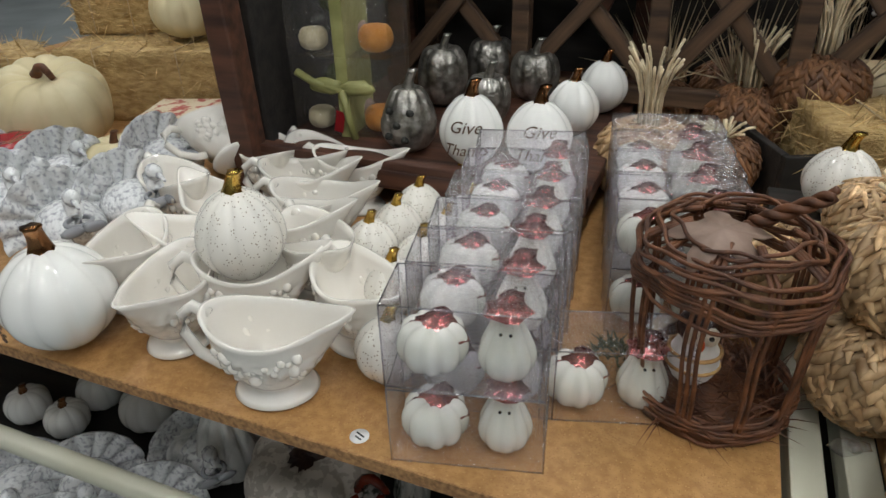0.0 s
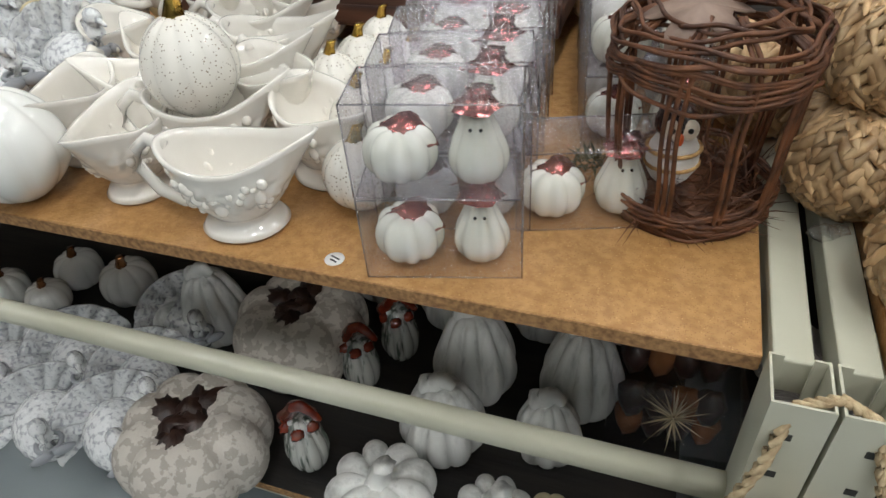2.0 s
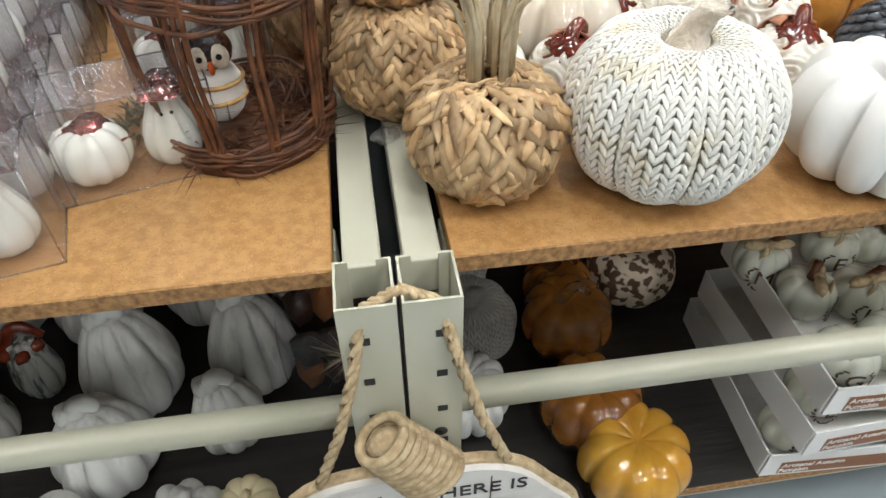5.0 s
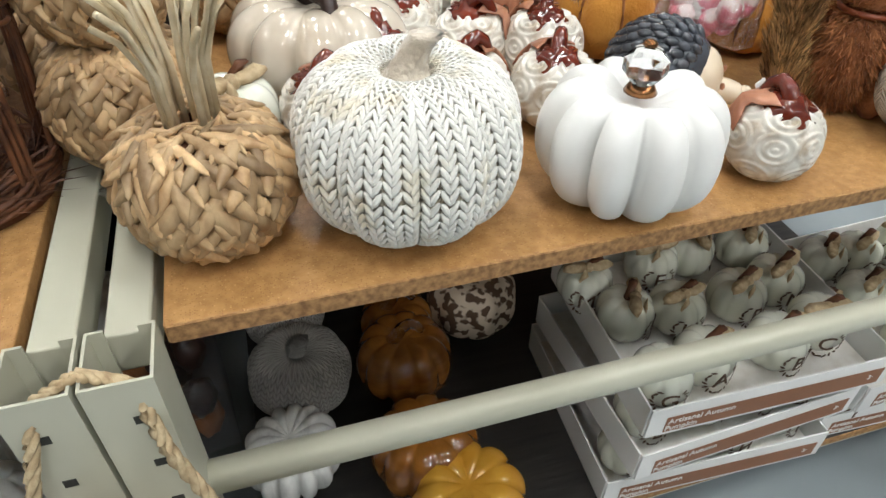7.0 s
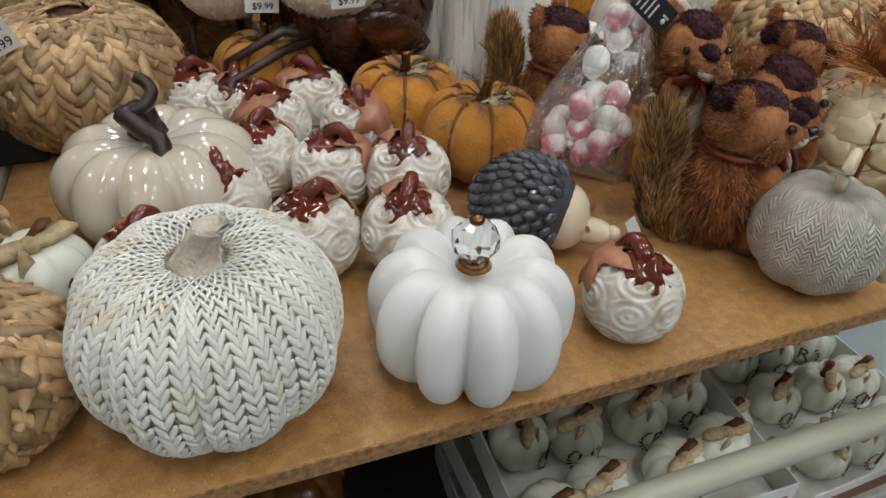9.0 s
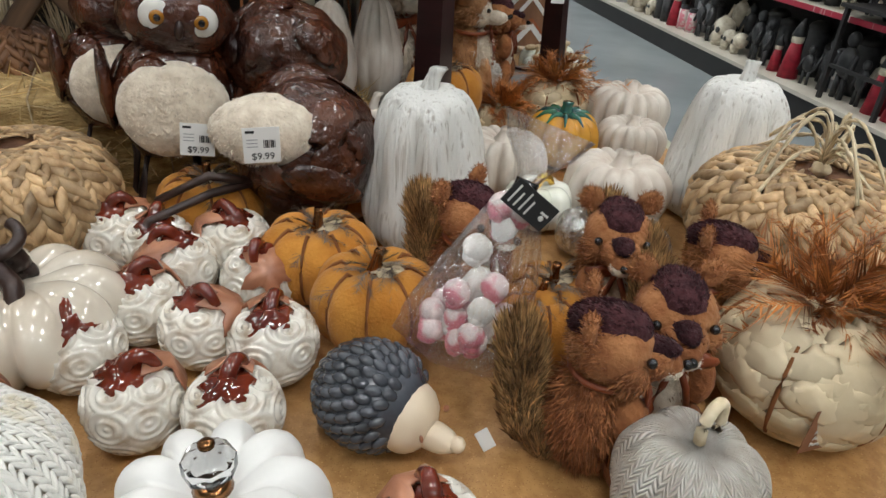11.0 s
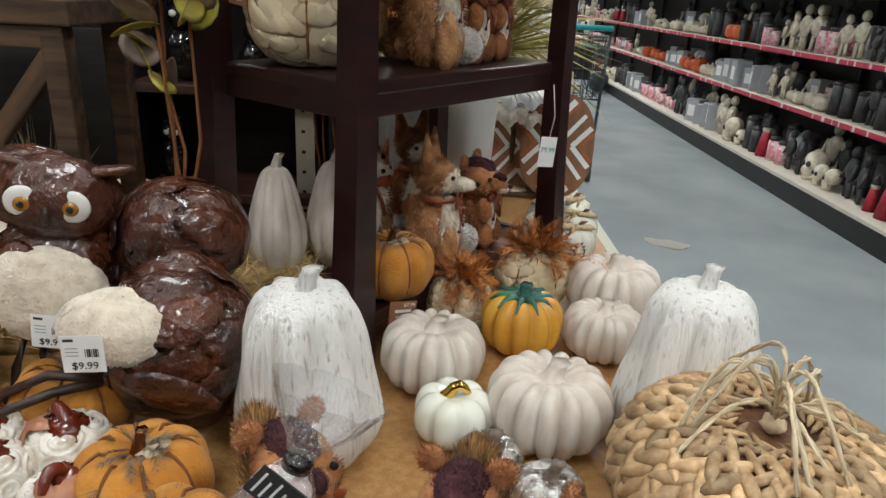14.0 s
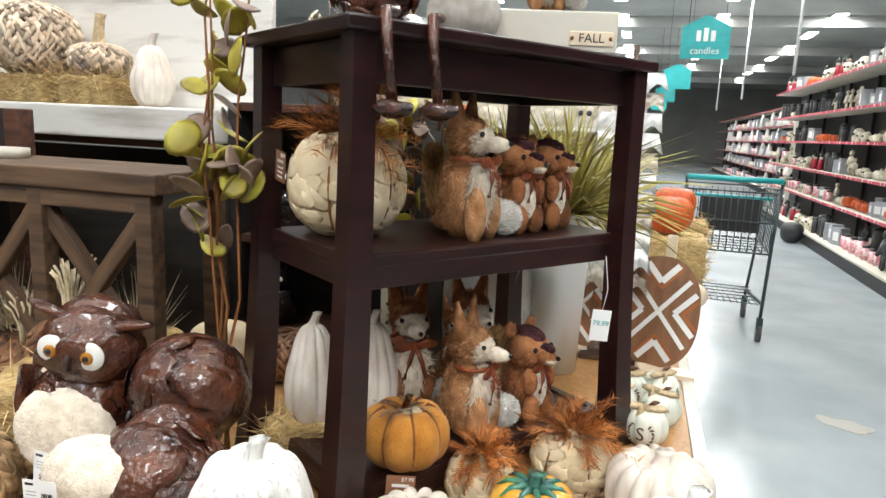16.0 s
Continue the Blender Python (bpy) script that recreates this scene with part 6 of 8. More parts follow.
def fox(x, y, rot, z, s=1.0, coat="fur_fox"):
    t = thing("plush_fox", "rust-brown plush fox with cream face and ribbon", "plush toy", pose(x, y, z, 0, 0, rot) @ Matrix.Diagonal((s, s, s, 1)), "plush foxes")
    part("body", fx_body, M[coat], t)
    part("body_fur", fx_fur, M[coat], t)
    part("chest", fx_chest, M["fur_cream"], t, "cream chest fur")
    hd = part("head", fx_head, M[coat], t)
    part("face", fx_face, M["fur_cream"], hd, "cream muzzle")
    for sx in (-1, 1):
        part("ear", fx_ear, M[coat], hd, "", pose(sx * 0.018, 0.004, 0.160, 0, sx * 14, 0))
        part("eye", bead, M["black"], hd, "black bead eye", pose(sx * 0.019, -0.034, 0.144))
    part("nose", bead, M["black"], hd, "", pose(0, -0.068, 0.133))
    part("ribbon", sq_rib, M["ribbon"], t, "rust satin bow", Matrix.Translation((0, -0.006, -0.0)) @ Matrix.Diagonal((1.25, 1.15, 1.3, 1)))
    part("tail", fx_tail, M[coat], t)
    part("tail_tip", fx_tip, M["fur_white"], t, "white fluffy tail tip")
    return t


# sweet bag
SB0, SB1 = Vector((0.785, 0.705, 0.755)), Vector((0.837, 0.733, 0.885))
SBS = 1.32 * (SB1 - SB0).length / 0.125
sb = thing("sweet_bag", "cellophane cone of pink skull sweets with a black tag", "sweet bag", Matrix.Translation(SB0) @ Vector((0, 0, 1)).rotation_difference(SB1 - SB0).to_matrix().to_4x4() @ Matrix.Diagonal((SBS, SBS, SBS, 1)))
g = np.random.RandomState(31)
for k in range(34):
    q = g.rand() ** 1.3
    a, rr = TAU * g.rand(), 0.030 * (1 - 0.6 * q) * math.sqrt(g.rand())
    r = 0.0095
    sk = join([ellipsoid(r, r, r, (0, 0, 0), 10, 7), ellipsoid(r * 0.7, r * 0.8, r * 0.5, (0, -r * 0.2, -r * 0.7), 8, 6)])
    part("skull_sweet", as_mesh("sweet", *sk), M["pink"] if k % 3 else M["fur_white"], sb, "", pose(rr * math.cos(a), rr * math.sin(a) * 0.7, 0.012 + 0.10 * q, 40 * g.rand(), 0, 360 * g.rand()))
pts = [(0.0, 0.030), (0.006, 0.040), (0.018, 0.041), (0.03, 0.040), (0.045, 0.037), (0.058, 0.034), (0.07, 0.031), (0.083, 0.026), (0.097, 0.021), (0.11, 0.016), (0.125, 0.006), (0.135, 0.010), (0.15, 0.022), (0.165, 0.030)]
v = []
for z, r in pts:
    for i in range(46):
        a = TAU * i / 46
        k = r * (1 + 0.08 * math.sin(5 * a + z * 40) + 0.05 * math.sin(11 * a) + 0.10 * (g.rand() - 0.5))
        v.append((k * math.cos(a), k * 0.75 * math.sin(a), z))
part("wrapper", as_mesh("wrap", v, grid_faces(46, len(pts)) + [tuple(range(46))[::-1]], False), M["cello"], sb, "crinkled clear cellophane").visible_shadow = False
part("band", as_mesh("band", *tube([(0, 0, 0.121), (0, 0, 0.128)], 0.008, 14)), M["black"], sb)
tg = part("tag", box_mesh(0.034, 0.0012, 0.018, 0.0004), M["ink"], sb, "folded black tag", pose(-0.004, -0.020, 0.108, 10, 18, 0))
for k in range(4):
    part("print_line", box_mesh(0.0012, 0.0004, 0.013 - 0.003 * (k % 2), 0), M["white_ink"], tg, "", pose(-0.013 + 0.0045 * k, -0.0009, 0.0025))
part("paw_mark", as_mesh("paw", *join([ellipsoid(0.002, 0.0004, 0.002, (0.011, -0.0009, 0.007), 8, 5)] + [ellipsoid(0.0009, 0.0004, 0.0011, (0.0088 + 0.0015 * k, -0.0009, 0.0102), 6, 4) for k in range(4)])), M["white_ink"], tg)


# leather owls
def owl(x, y, rot, z, legs=True, s=1.0, pitch=0.0, roll=0.0, eyes=True, label="brown leather-leaf owl with cream fleece belly and amber eyes"):
    t = thing("leather_owl", label, "owl figure", pose(x, y, z, pitch, roll, rot) @ Matrix.Diagonal((s, s, s, 1)), "leather owls")
    part("body", as_mesh("body", *ellipsoid(0.072, 0.066, 0.085, (0, 0, 0.085), 26, 18, 0.10)), M["leather"], t)
    g = np.random.RandomState(int(x * 90) + 3)
    pl2 = []
    for k in range(34):
        a, p = TAU * g.rand(), 0.5 + 2.2 * g.rand()
        n = np.array([math.sin(p) * math.cos(a), math.sin(p) * math.sin(a), -math.cos(p)])
        e, ff = ellipsoid(0.028, 0.020, 0.0020, nu=12, nv=5)
        t1 = np.cross(n, [0.3, 0.2, 1]); t1 /= np.linalg.norm(t1)
        t2 = np.cross(n, t1)
        c = n * [0.073, 0.067, 0.087] + [0, 0, 0.085]
        pl2.append((c + e[:, :1] * t1 + e[:, 1:2] * t2 + e[:, 2:3] * n - n * (e[:, :1] ** 2 + e[:, 1:2] ** 2) / 0.15, ff))
    part("leaf_patches", as_mesh("patches", *join(pl2)), M["leather"], t, "overlapping pressed leaves")
    hd = part("head", as_mesh("head", *ellipsoid(0.066, 0.058, 0.054, (0, 0.0, 0.182), 24, 16, 0.14)), M["leather"], t)
    part("belly", as_mesh("belly", *join([ellipsoid(0.066, 0.037, 0.062, (0, -0.040, 0.080), 22, 14, 0.05), fur_ball(2200, 0.066, 0.037, 0.062, (0, -0.040, 0.080), 0.0035, 0.0008, 41, (0, -0.1, -0.5))])), M["fur_cream"], t, "cream fleece belly")
    if eyes:
        for sx in (-1, 1):
            e = part("eye", as_mesh("eye", *ellipsoid(0.0185, 0.006, 0.0185, (sx * 0.025, -0.049, 0.190), 20, 10)), M["eye_white"], hd)
            part("iris", as_mesh("iris", *ellipsoid(0.0085, 0.004, 0.0085, (sx * 0.024, -0.0545, 0.189), 14, 8)), M["eye_amber"], t, "amber iris")
            part("pupil", as_mesh("pupil", *ellipsoid(0.0042, 0.003, 0.0042, (sx * 0.024, -0.058, 0.189), 10, 6)), M["black"], t)
            part("ear_tuft", as_mesh("tuft", *ellipsoid(0.034, 0.012, 0.007, nu=14, nv=7)), M["leather"], hd, "pointed leaf ear", pose(sx * 0.052, -0.012, 0.226, 0, -sx * 14, 0))
        part("beak", as_mesh("beak", *ellipsoid(0.005, 0.006, 0.011, (0, -0.056, 0.178), 10, 7)), M["branch"], hd)
    for sx in (-1, 1):
        part("wing", as_mesh("wing", *ellipsoid(0.010, 0.030, 0.055, nu=14, nv=10, wob=0.2)), M["leather"], t, "folded leaf wing", pose(sx * 0.076, 0.004, 0.085, 8, sx * 10, 0))
        if legs:
            part("leg", as_mesh("leg", *tube([(sx * 0.028, -0.01, 0.02), (sx * 0.036, -0.03, -0.03), (sx * 0.038, -0.035, -0.085), (sx * 0.05, -0.05, -0.1)], 0.006, 8, 0.8)), M["branch"], t, "crooked dark twig leg")
            part("foot", as_mesh("foot", *ellipsoid(0.026, 0.018, 0.008, (sx * 0.05, -0.058, -0.10), 12, 7, 0.3)), M["branch"], t)
    return t


def price_tag(m, label="white price tag with a barcode", w=0.042, h=0.043, price="$9.99"):
    t = thing("price_tag", label, "price tag", m, "price tags")
    part("card", box_mesh(w, 0.0006, h, 0.0002), M["paper"], t)
    part("lettering", text_mesh(price, w * 0.28), M["ink"], t, "", pose(w * 0.02, -0.0006, h * 0.18))
    for k in range(7):
        part("bar", box_mesh(0.0008 + 0.0006 * (k % 3), 0.0003, h * 0.22, 0), M["ink"], t, "", pose(w * 0.06 + k * w * 0.05, -0.0005, h * 0.42))
    for k in range(3):
        part("text_line", box_mesh(w * 0.3, 0.0003, 0.0009, 0), M["grey_box"], t, "", pose(-w * 0.25, -0.0005, h * (0.45 + 0.1 * k)))
    part("logo_bar", box_mesh(w * 0.24, 0.0003, 0.003, 0), M["ink"], t, "", pose(-w * 0.3, -0.0005, h * 0.84))
    return t


owl(0.445, 1.125, 14, Z1 + 0.092, True, 1.08, 0, 9)
owl(0.335, 1.235, 25, Z1 + 0.098, True, 0.98, 0, 14, False, "brown leather-leaf owl leaning behind another owl")
OB, OH = Vector((0.640, 1.060, 0.844)), Vector((0.611, 1.170, 0.941))
to = thing("leather_owl", "brown leather-leaf owl slumped backwards, fleece belly upward", "owl figure", pose(OB.x, OB.y, Z1), "leather owls")
bz, hz = OB.z - Z1, OH.z - Z1
hx, hy = OH.x - OB.x, OH.y - OB.y
part("body", as_mesh("body", *join([ellipsoid(0.098, 0.085, 0.098, (0, 0, bz), 40, 28, 0.10), ellipsoid(0.05, 0.05, max(0.02, bz / 2), (0.01, 0.01, bz / 2), 16, 10)])), M["leather"], to)
part("head", as_mesh("head", *ellipsoid(0.088, 0.078, 0.076, (hx, hy, hz), 40, 28, 0.08)), M["leather"], to, "wrinkled back of the head")
g = np.random.RandomState(52)
for cc, rad, count in (((0, 0, bz), (0.100, 0.087, 0.100), 26), ((hx, hy, hz), (0.089, 0.079, 0.077), 22)):
    for k in range(count):
        d = g.randn(3); d /= np.linalg.norm(d)
        if d[2] < -0.5 or (cc[0] == 0 and d[0] < -0.2 and d[2] > 0.2):
            continue
        e, ff = ellipsoid(0.045, 0.030, 0.0024, nu=16, nv=6, wob=0.35)
        t1 = np.cross(d, g.randn(3)); t1 /= np.linalg.norm(t1)
        t2 = np.cross(d, t1)
        pv = np.array(cc) + d * rad + e[:, :1] * t1 + e[:, 1:2] * t2 + e[:, 2:3] * d - d * (e[:, :1] ** 2 + e[:, 1:2] ** 2) / 0.17
        part("leaf_patch", as_mesh("patch", pv, ff), M["leather"], to)
part("neck", as_mesh("neck", *tube([(0, 0, bz + 0.04), (hx * 0.5, hy * 0.5, (bz + hz) / 2), (hx, hy, hz - 0.02)], 0.06, 16)), M["leather"], to)
part("belly", as_mesh("belly", *join([ellipsoid(0.074, 0.048, 0.046, (-0.046, -0.048, bz + 0.040), 22, 14, 0.05), fur_ball(3200, 0.074, 0.048, 0.046, (-0.046, -0.048, bz + 0.040), 0.004, 0.0008, 43, (-0.2, -0.1, -0.5))])), M["fur_cream"], to, "cream fleece belly")
part("wing", as_mesh("wing", *ellipsoid(0.055, 0.008, 0.026, nu=18, nv=8, wob=0.15)), M["leather"], to, "folded leaf wing", pose(0.02, -0.088, bz - 0.02, 12, 25, 12))
for sx in (-1, 1):
    part("leg", as_mesh("leg", *tube([(-0.07, -0.05, bz - 0.03), (-0.12, -0.08, bz - 0.02 + 0.012 * sx), (-0.19, -0.09 + 0.03 * sx, bz - 0.05), (-0.21, -0.10 + 0.05 * sx, 0.012)], 0.0065, 8, 0.8)), M["branch"], to, "crooked dark twig leg")
price_tag(pose(0.592, 0.930, 0.874, 0, 0, 8))
price_tag(pose(0.502, 1.020, 0.847, 0, 6, 5))
price_tag(pose(0.229, 0.920, 0.853, 0, -20, 10), "white price tag on a straw pumpkin", 0.05, 0.05, "$19.99")
hay_bale(0.30, 1.33, Z1, 0.36, 0.22, 0.15, 15, 5)
hay_bale(0.66, 1.42, Z1, 0.14, 0.10, 0.09, 30, 6)


def kraft_tag(m, price):
    t = thing("hang_tag", "brown kraft hang tag printed in white", "price tag", m, "brown hang tags")
    part("card", box_mesh(0.044, 0.0006, 0.05, 0.0002), M["kraft"], t)
    part("logo_bar", box_mesh(0.026, 0.0003, 0.005, 0), M["white_ink"], t, "", pose(0, -0.0005, 0.031))
    part("price", text_mesh(price, 0.0085), M["white_ink"], t, "", pose(0.010, -0.0006, 0.0435))
    for k, s in enumerate(("Artisanal", "Autumn", "Pumpkin")):
        part("lettering", text_mesh(s, 0.0065), M["white_ink"], t, "", pose(0, -0.0006, 0.0235 - 0.0075 * k))
    return t


kraft_tag(pose(1.102, 0.560, 0.739, 0, 4, 12), "$9.99")
solo("price_tag", box_mesh(0.013, 0.0008, 0.022, 0.0004), M["paper"], "small white swing tag beside a squirrel", "price tag", pose(0.805, 0.60, Z1 + 0.02, -15, -25, 10))

# ---- dark etagere ----
EC, EL, ER, EB = Vector((0.835, 1.225, 0)), Vector((0.584, 1.407, 0)), Vector((1.19, 1.715, 0)), Vector((0.939, 1.897, 0))
et = thing("etagere", "espresso-brown wooden three-tier display stand", "display stand", pose(0, 0, Z1))
mid = (EC + EB) / 2
EH = 0.737


def etagere_leg(c):
    out = (c - mid).normalized() * 0.03
    rot = math.degrees(math.atan2((ER - EC).y, (ER - EC).x))
    pcs = []
    v = []
    ca, sa = math.cos(radians(rot)), math.sin(radians(rot))
    n = 9
    for k in range(n):
        q = k / (n - 1)
        o = out * ((1 - q) ** 2.5)
        w = 0.0215 - 0.004 * q + 0.004 * (1 - q) ** 3
        for dx, dy in ((-1, -1), (1, -1), (1, 1), (-1, 1)):
            v.append((c.x + o.x + (dx * ca - dy * sa) * w, c.y + o.y + (dx * sa + dy * ca) * w, q * EH))
    me = as_mesh("leg", v, grid_faces(4, n) + [(3, 2, 1, 0), (4 * n - 4, 4 * n - 3, 4 * n - 2, 4 * n - 1)], False)
    part("leg", me, M["etag"], et, "splayed square leg")


for c in (EC, EL, ER, EB):
    etagere_leg(mid + (c - mid) * 0.97)
rot = math.degrees(math.atan2((ER - EC).y, (ER - EC).x))
LX, LY = (ER - EC).length, (EL - EC).length
for zz, over, th in ((0.07, -0.02, 0.022), (0.435, -0.02, 0.022), (EH, 0.05, 0.02)):
    part("shelf" if over < 0 else "top", box_mesh(LX + over, LY + over, th, 0.004), M["etag"], et, "", pose(mid.x, mid.y, zz - (0 if over > 0 else th), 0, 0, rot))
for zz, hh in ((0.03, 0.045), (0.382, 0.038), (EH - 0.062, 0.06)):
    for sgn in (-1, 1):
        d = (EL - EC).normalized() * (sgn * (LY / 2 - 0.02))
        part("apron", box_mesh(LX - 0.04, 0.018, hh, 0.002), M["etag"], et, "", pose(mid.x + d.x, mid.y + d.y, zz, 0, 0, rot))
        d = (ER - EC).normalized() * (sgn * (LX / 2 - 0.02))
        part("apron", box_mesh(LY - 0.04, 0.018, hh, 0.002), M["etag"], et, "", pose(mid.x + d.x, mid.y + d.y, zz, 0, 0, rot + 90))
ZA, ZB, ZT = Z1 + 0.0705, Z1 + 0.4355, Z1 + EH + 0.0205
ed, ep = (ER - EC).normalized(), (EL - EC).normalized()


def on_stand(a, b):
    q = EC + ed * a + ep * b
    return q.x, q.y


x, y = on_stand(0.10, 0.19)
leaf_pumpkin(x, y, 0.195, 0.17, 20, ZB)
kraft_tag(pose(*on_stand(0.0, 0.235), ZB + 0.085, 0, 6, -40), "$9.99")
x, y = on_stand(0.27, 0.09); fox(x, y, 78, ZB, 1.22)
for a, b, r in ((0.40, 0.10, 62), (0.50, 0.12, 70), (0.36, 0.20, 75)):
    x, y = on_stand(a, b); squirrel(x, y, r, ZB, 1.28)
x, y = on_stand(0.135, 0.045); felt_pumpkin(x, y, 1.02, 10, ZA)
kraft_tag(pose(*on_stand(0.075, -0.03), Z1 + 0.05, 0, 3, 20), "$7.99")
x, y = on_stand(0.29, 0.08); fox(x, y, 80, ZA, 1.22)
for a, b, r in ((0.27, 0.24, 35), (0.42, 0.23, 40)):
    x, y = on_stand(a, b); fox(x, y, r, ZA, 1.3, "fur_brown")
x, y = on_stand(0.44, 0.08); squirrel(x, y, 65, ZA, 1.35)
for a, b, h in ((0.07, 0.25, 0.2), (0.17, 0.21, 0.2)):
    x, y = on_stand(a, b)
    pumpkin("cream_gourd", "tall slim washed-cream gourd on the stand", "gourd", x, y, 0.115, h, M["cream_matte"], z=ZA, ribs=11, depth=0.1, shape="pear", stem="plain", stem_h=0.03, stem_r=0.007, top=0.05, group="cream gourds")
# on top of the stand
x, y = on_stand(0.30, 0.15)
pumpkin("plaited_pumpkin", "silver plaited pumpkin on the stand", "pumpkin", x, y, 0.13, 0.11, M["herring"], z=ZT, ribs=8, depth=0.06)
x, y = on_stand(0.10, 0.12); owl(x, y, 200, ZT + 0.002, False, 0.9, 0, 0, False, "brown leather-leaf owl perched on the stand")
for a in (0.03, 0.105):
    x, y = on_stand(a, -0.03)
    t = thing("dangling_toy", "hanging brown wrapped owl leg with foot", "toy", pose(x, y, ZT), "dangling owl legs")
    part("shin", as_mesh("shin", *tube([(0, 0.03, 0.012), (0, -0.004, 0.008), (0.004, -0.006, -0.05), (0.012, -0.004, -0.11)], 0.008, 8)), M["leather"], t)
    part("claw", as_mesh("claw", *ellipsoid(0.030, 0.016, 0.012, (0.014, -0.008, -0.118), 12, 8, 0.3)), M["leather"], t)
fb = thing("fall_crate", "cream wooden box with a FALL name plate", "wooden box", pose(*on_stand(0.44, 0.10), ZT, 0, 0, 12))
part("box", box_mesh(0.26, 0.10, 0.07, 0.003), M["shelf"], fb)
part("plate", box_mesh(0.075, 0.003, 0.024, 0.006), M["bisque"], fb, "pale wooden name plate", pose(0.085, -0.0515, 0.012))
part("lettering", text_mesh("FALL", 0.021), M["ink"], fb, "", pose(0.085, -0.0536, 0.024))
for sx in (-1, 1):
    part("stud", bead, M["copper"], fb, "", pose(0.085 + sx * 0.033, -0.053, 0.024))
x, y = on_stand(0.44, 0.10); fox(x, y, 30, ZT + 0.0705, 0.9)
t = thing("hang_tag", "white hexagonal price tag on a string", "price tag", pose(*on_stand(0.515, -0.03), Z1 + 0.24, 0, 4, 20))
part("card", box_mesh(0.036, 0.0008, 0.06, 0.0003), M["paper"], t)
part("string", as_mesh("string", *tube([(0, 0, 0.06), (0.004, 0, 0.10), (-0.008, 0.004, 0.16)], 0.0009, 5)), M["fur_white"], t)
part("lettering", text_mesh("79.99", 0.014), M["teal"], t, "", pose(0, -0.0008, 0.034, 0, 0, 0))


# chevron pumpkin signs
def chevron_sign(x, y, rot, tilt=-14, s=1.0):
    t = thing("chevron_sign", "wooden pumpkin-shaped sign with white and orange chevrons", "wooden sign", pose(x, y, Z1 + 0.012, tilt, 0, rot) @ Matrix.Diagonal((s, s, s, 1)), "chevron signs")
    n = 40
    rx, rz = 0.088, 0.125
    out = [(rx * math.copysign(abs(math.cos(TAU * i / n)) ** 0.85, math.cos(TAU * i / n)), 0.125 + rz * math.copysign(abs(math.sin(TAU * i / n)) ** 0.85, math.sin(TAU * i / n))) for i in range(n)]
    v = [(a, -0.008, b) for a, b in out] + [(a, 0.008, b) for a, b in out]
    part("board", as_mesh("board", v, [tuple(range(n)), tuple(range(n, 2 * n))[::-1]] + [(i, n + i, n + (i + 1) % n, (i + 1) % n) for i in range(n)], False), M["chev_brown"], t)
    part("stalk", box_mesh(0.022, 0.014, 0.06, 0.002), M["bisque"], t, "", pose(0.01, 0, 0.24))

    def stripe(x0, z0, x1, z1, w, m):
        p0, p1 = Vector((x0, 0, z0)), Vector((x1, 0, z1))
        c, ln, an = (p0 + p1) / 2, (p1 - p0).length, math.degrees(math.atan2(z1 - z0, x1 - x0))
        part("stripe", box_mesh(ln, 0.0016, w, 0, -w / 2), m, t, "", pose(c.x, -0.0088, c.z, 0, -an, 0))
    W, O = M["paper"], M["chev_orange"]
    for s1 in (-1, 1):
        stripe(0.0, 0.125, s1 * 0.062, 0.20, 0.010, W); stripe(0.0, 0.125, s1 * 0.062, 0.05, 0.010, W)
        stripe(0.0, 0.192, s1 * 0.035, 0.232, 0.014, W); stripe(0.0, 0.058, s1 * 0.035, 0.018, 0.014, W)
        stripe(0.0, 0.178, s1 * 0.042, 0.226, 0.007, O); stripe(0.0, 0.072, s1 * 0.042, 0.024, 0.007, O)
        stripe(s1 * 0.035, 0.125, s1 * 0.078, 0.172, 0.012, W); stripe(s1 * 0.035, 0.125, s1 * 0.078, 0.078, 0.012, W)
        stripe(s1 * 0.052, 0.125, s1 * 0.084, 0.158, 0.007, O); stripe(s1 * 0.052, 0.125, s1 * 0.084, 0.092, 0.007, O)
    part("foot", box_mesh(0.12, 0.05, 0.012, 0.002), M["bisque"], t, "pale wooden foot", pose(0.03, -0.01, -0.012, -tilt, 0, 25))
    return t


chevron_sign(1.285, 2.2, -10, s=1.2)
chevron_sign(1.19, 2.28, -8)
chevron_sign(1.08, 2.3, -5)

# ---- lower boards ----
for x, y, w in ((-1.352, 0.721, 0.097), (-1.232, 0.721, 0.094), (-1.232, 0.816, 0.105), (-1.079, 0.805, 0.120), (-1.267, 0.600, 0.095)):
    gold_stem_pumpkin(x, y, w, w * 0.85, ZL, "white_gloss", "copper", 0, "glossy white pumpkin with a copper stem on the lower shelf", False)
x, y, w = -0.878, 0.763, 0.165
pumpkin("white_pumpkin", "pale crackle pumpkin with a crystal stem", "pumpkin", x, y, w, w * 0.62, M["wg_grey"], z=ZL, ribs=9, depth=0.16, stem="plain", stem_mat=M["crystal"], stem_h=0.04, stem_r=0.012)
for x, y, w in ((-1.010, 0.536, 0.191), (-0.844, 0.522, 0.132), (-0.961, 0.400, 0.136), (-0.860, 0.684, 0.146), (-0.824, 0.421, 0.115), (-1.126, 0.477, 0.128)):
    turkey(x, y + 0.05, -35, ZL, 1.4)
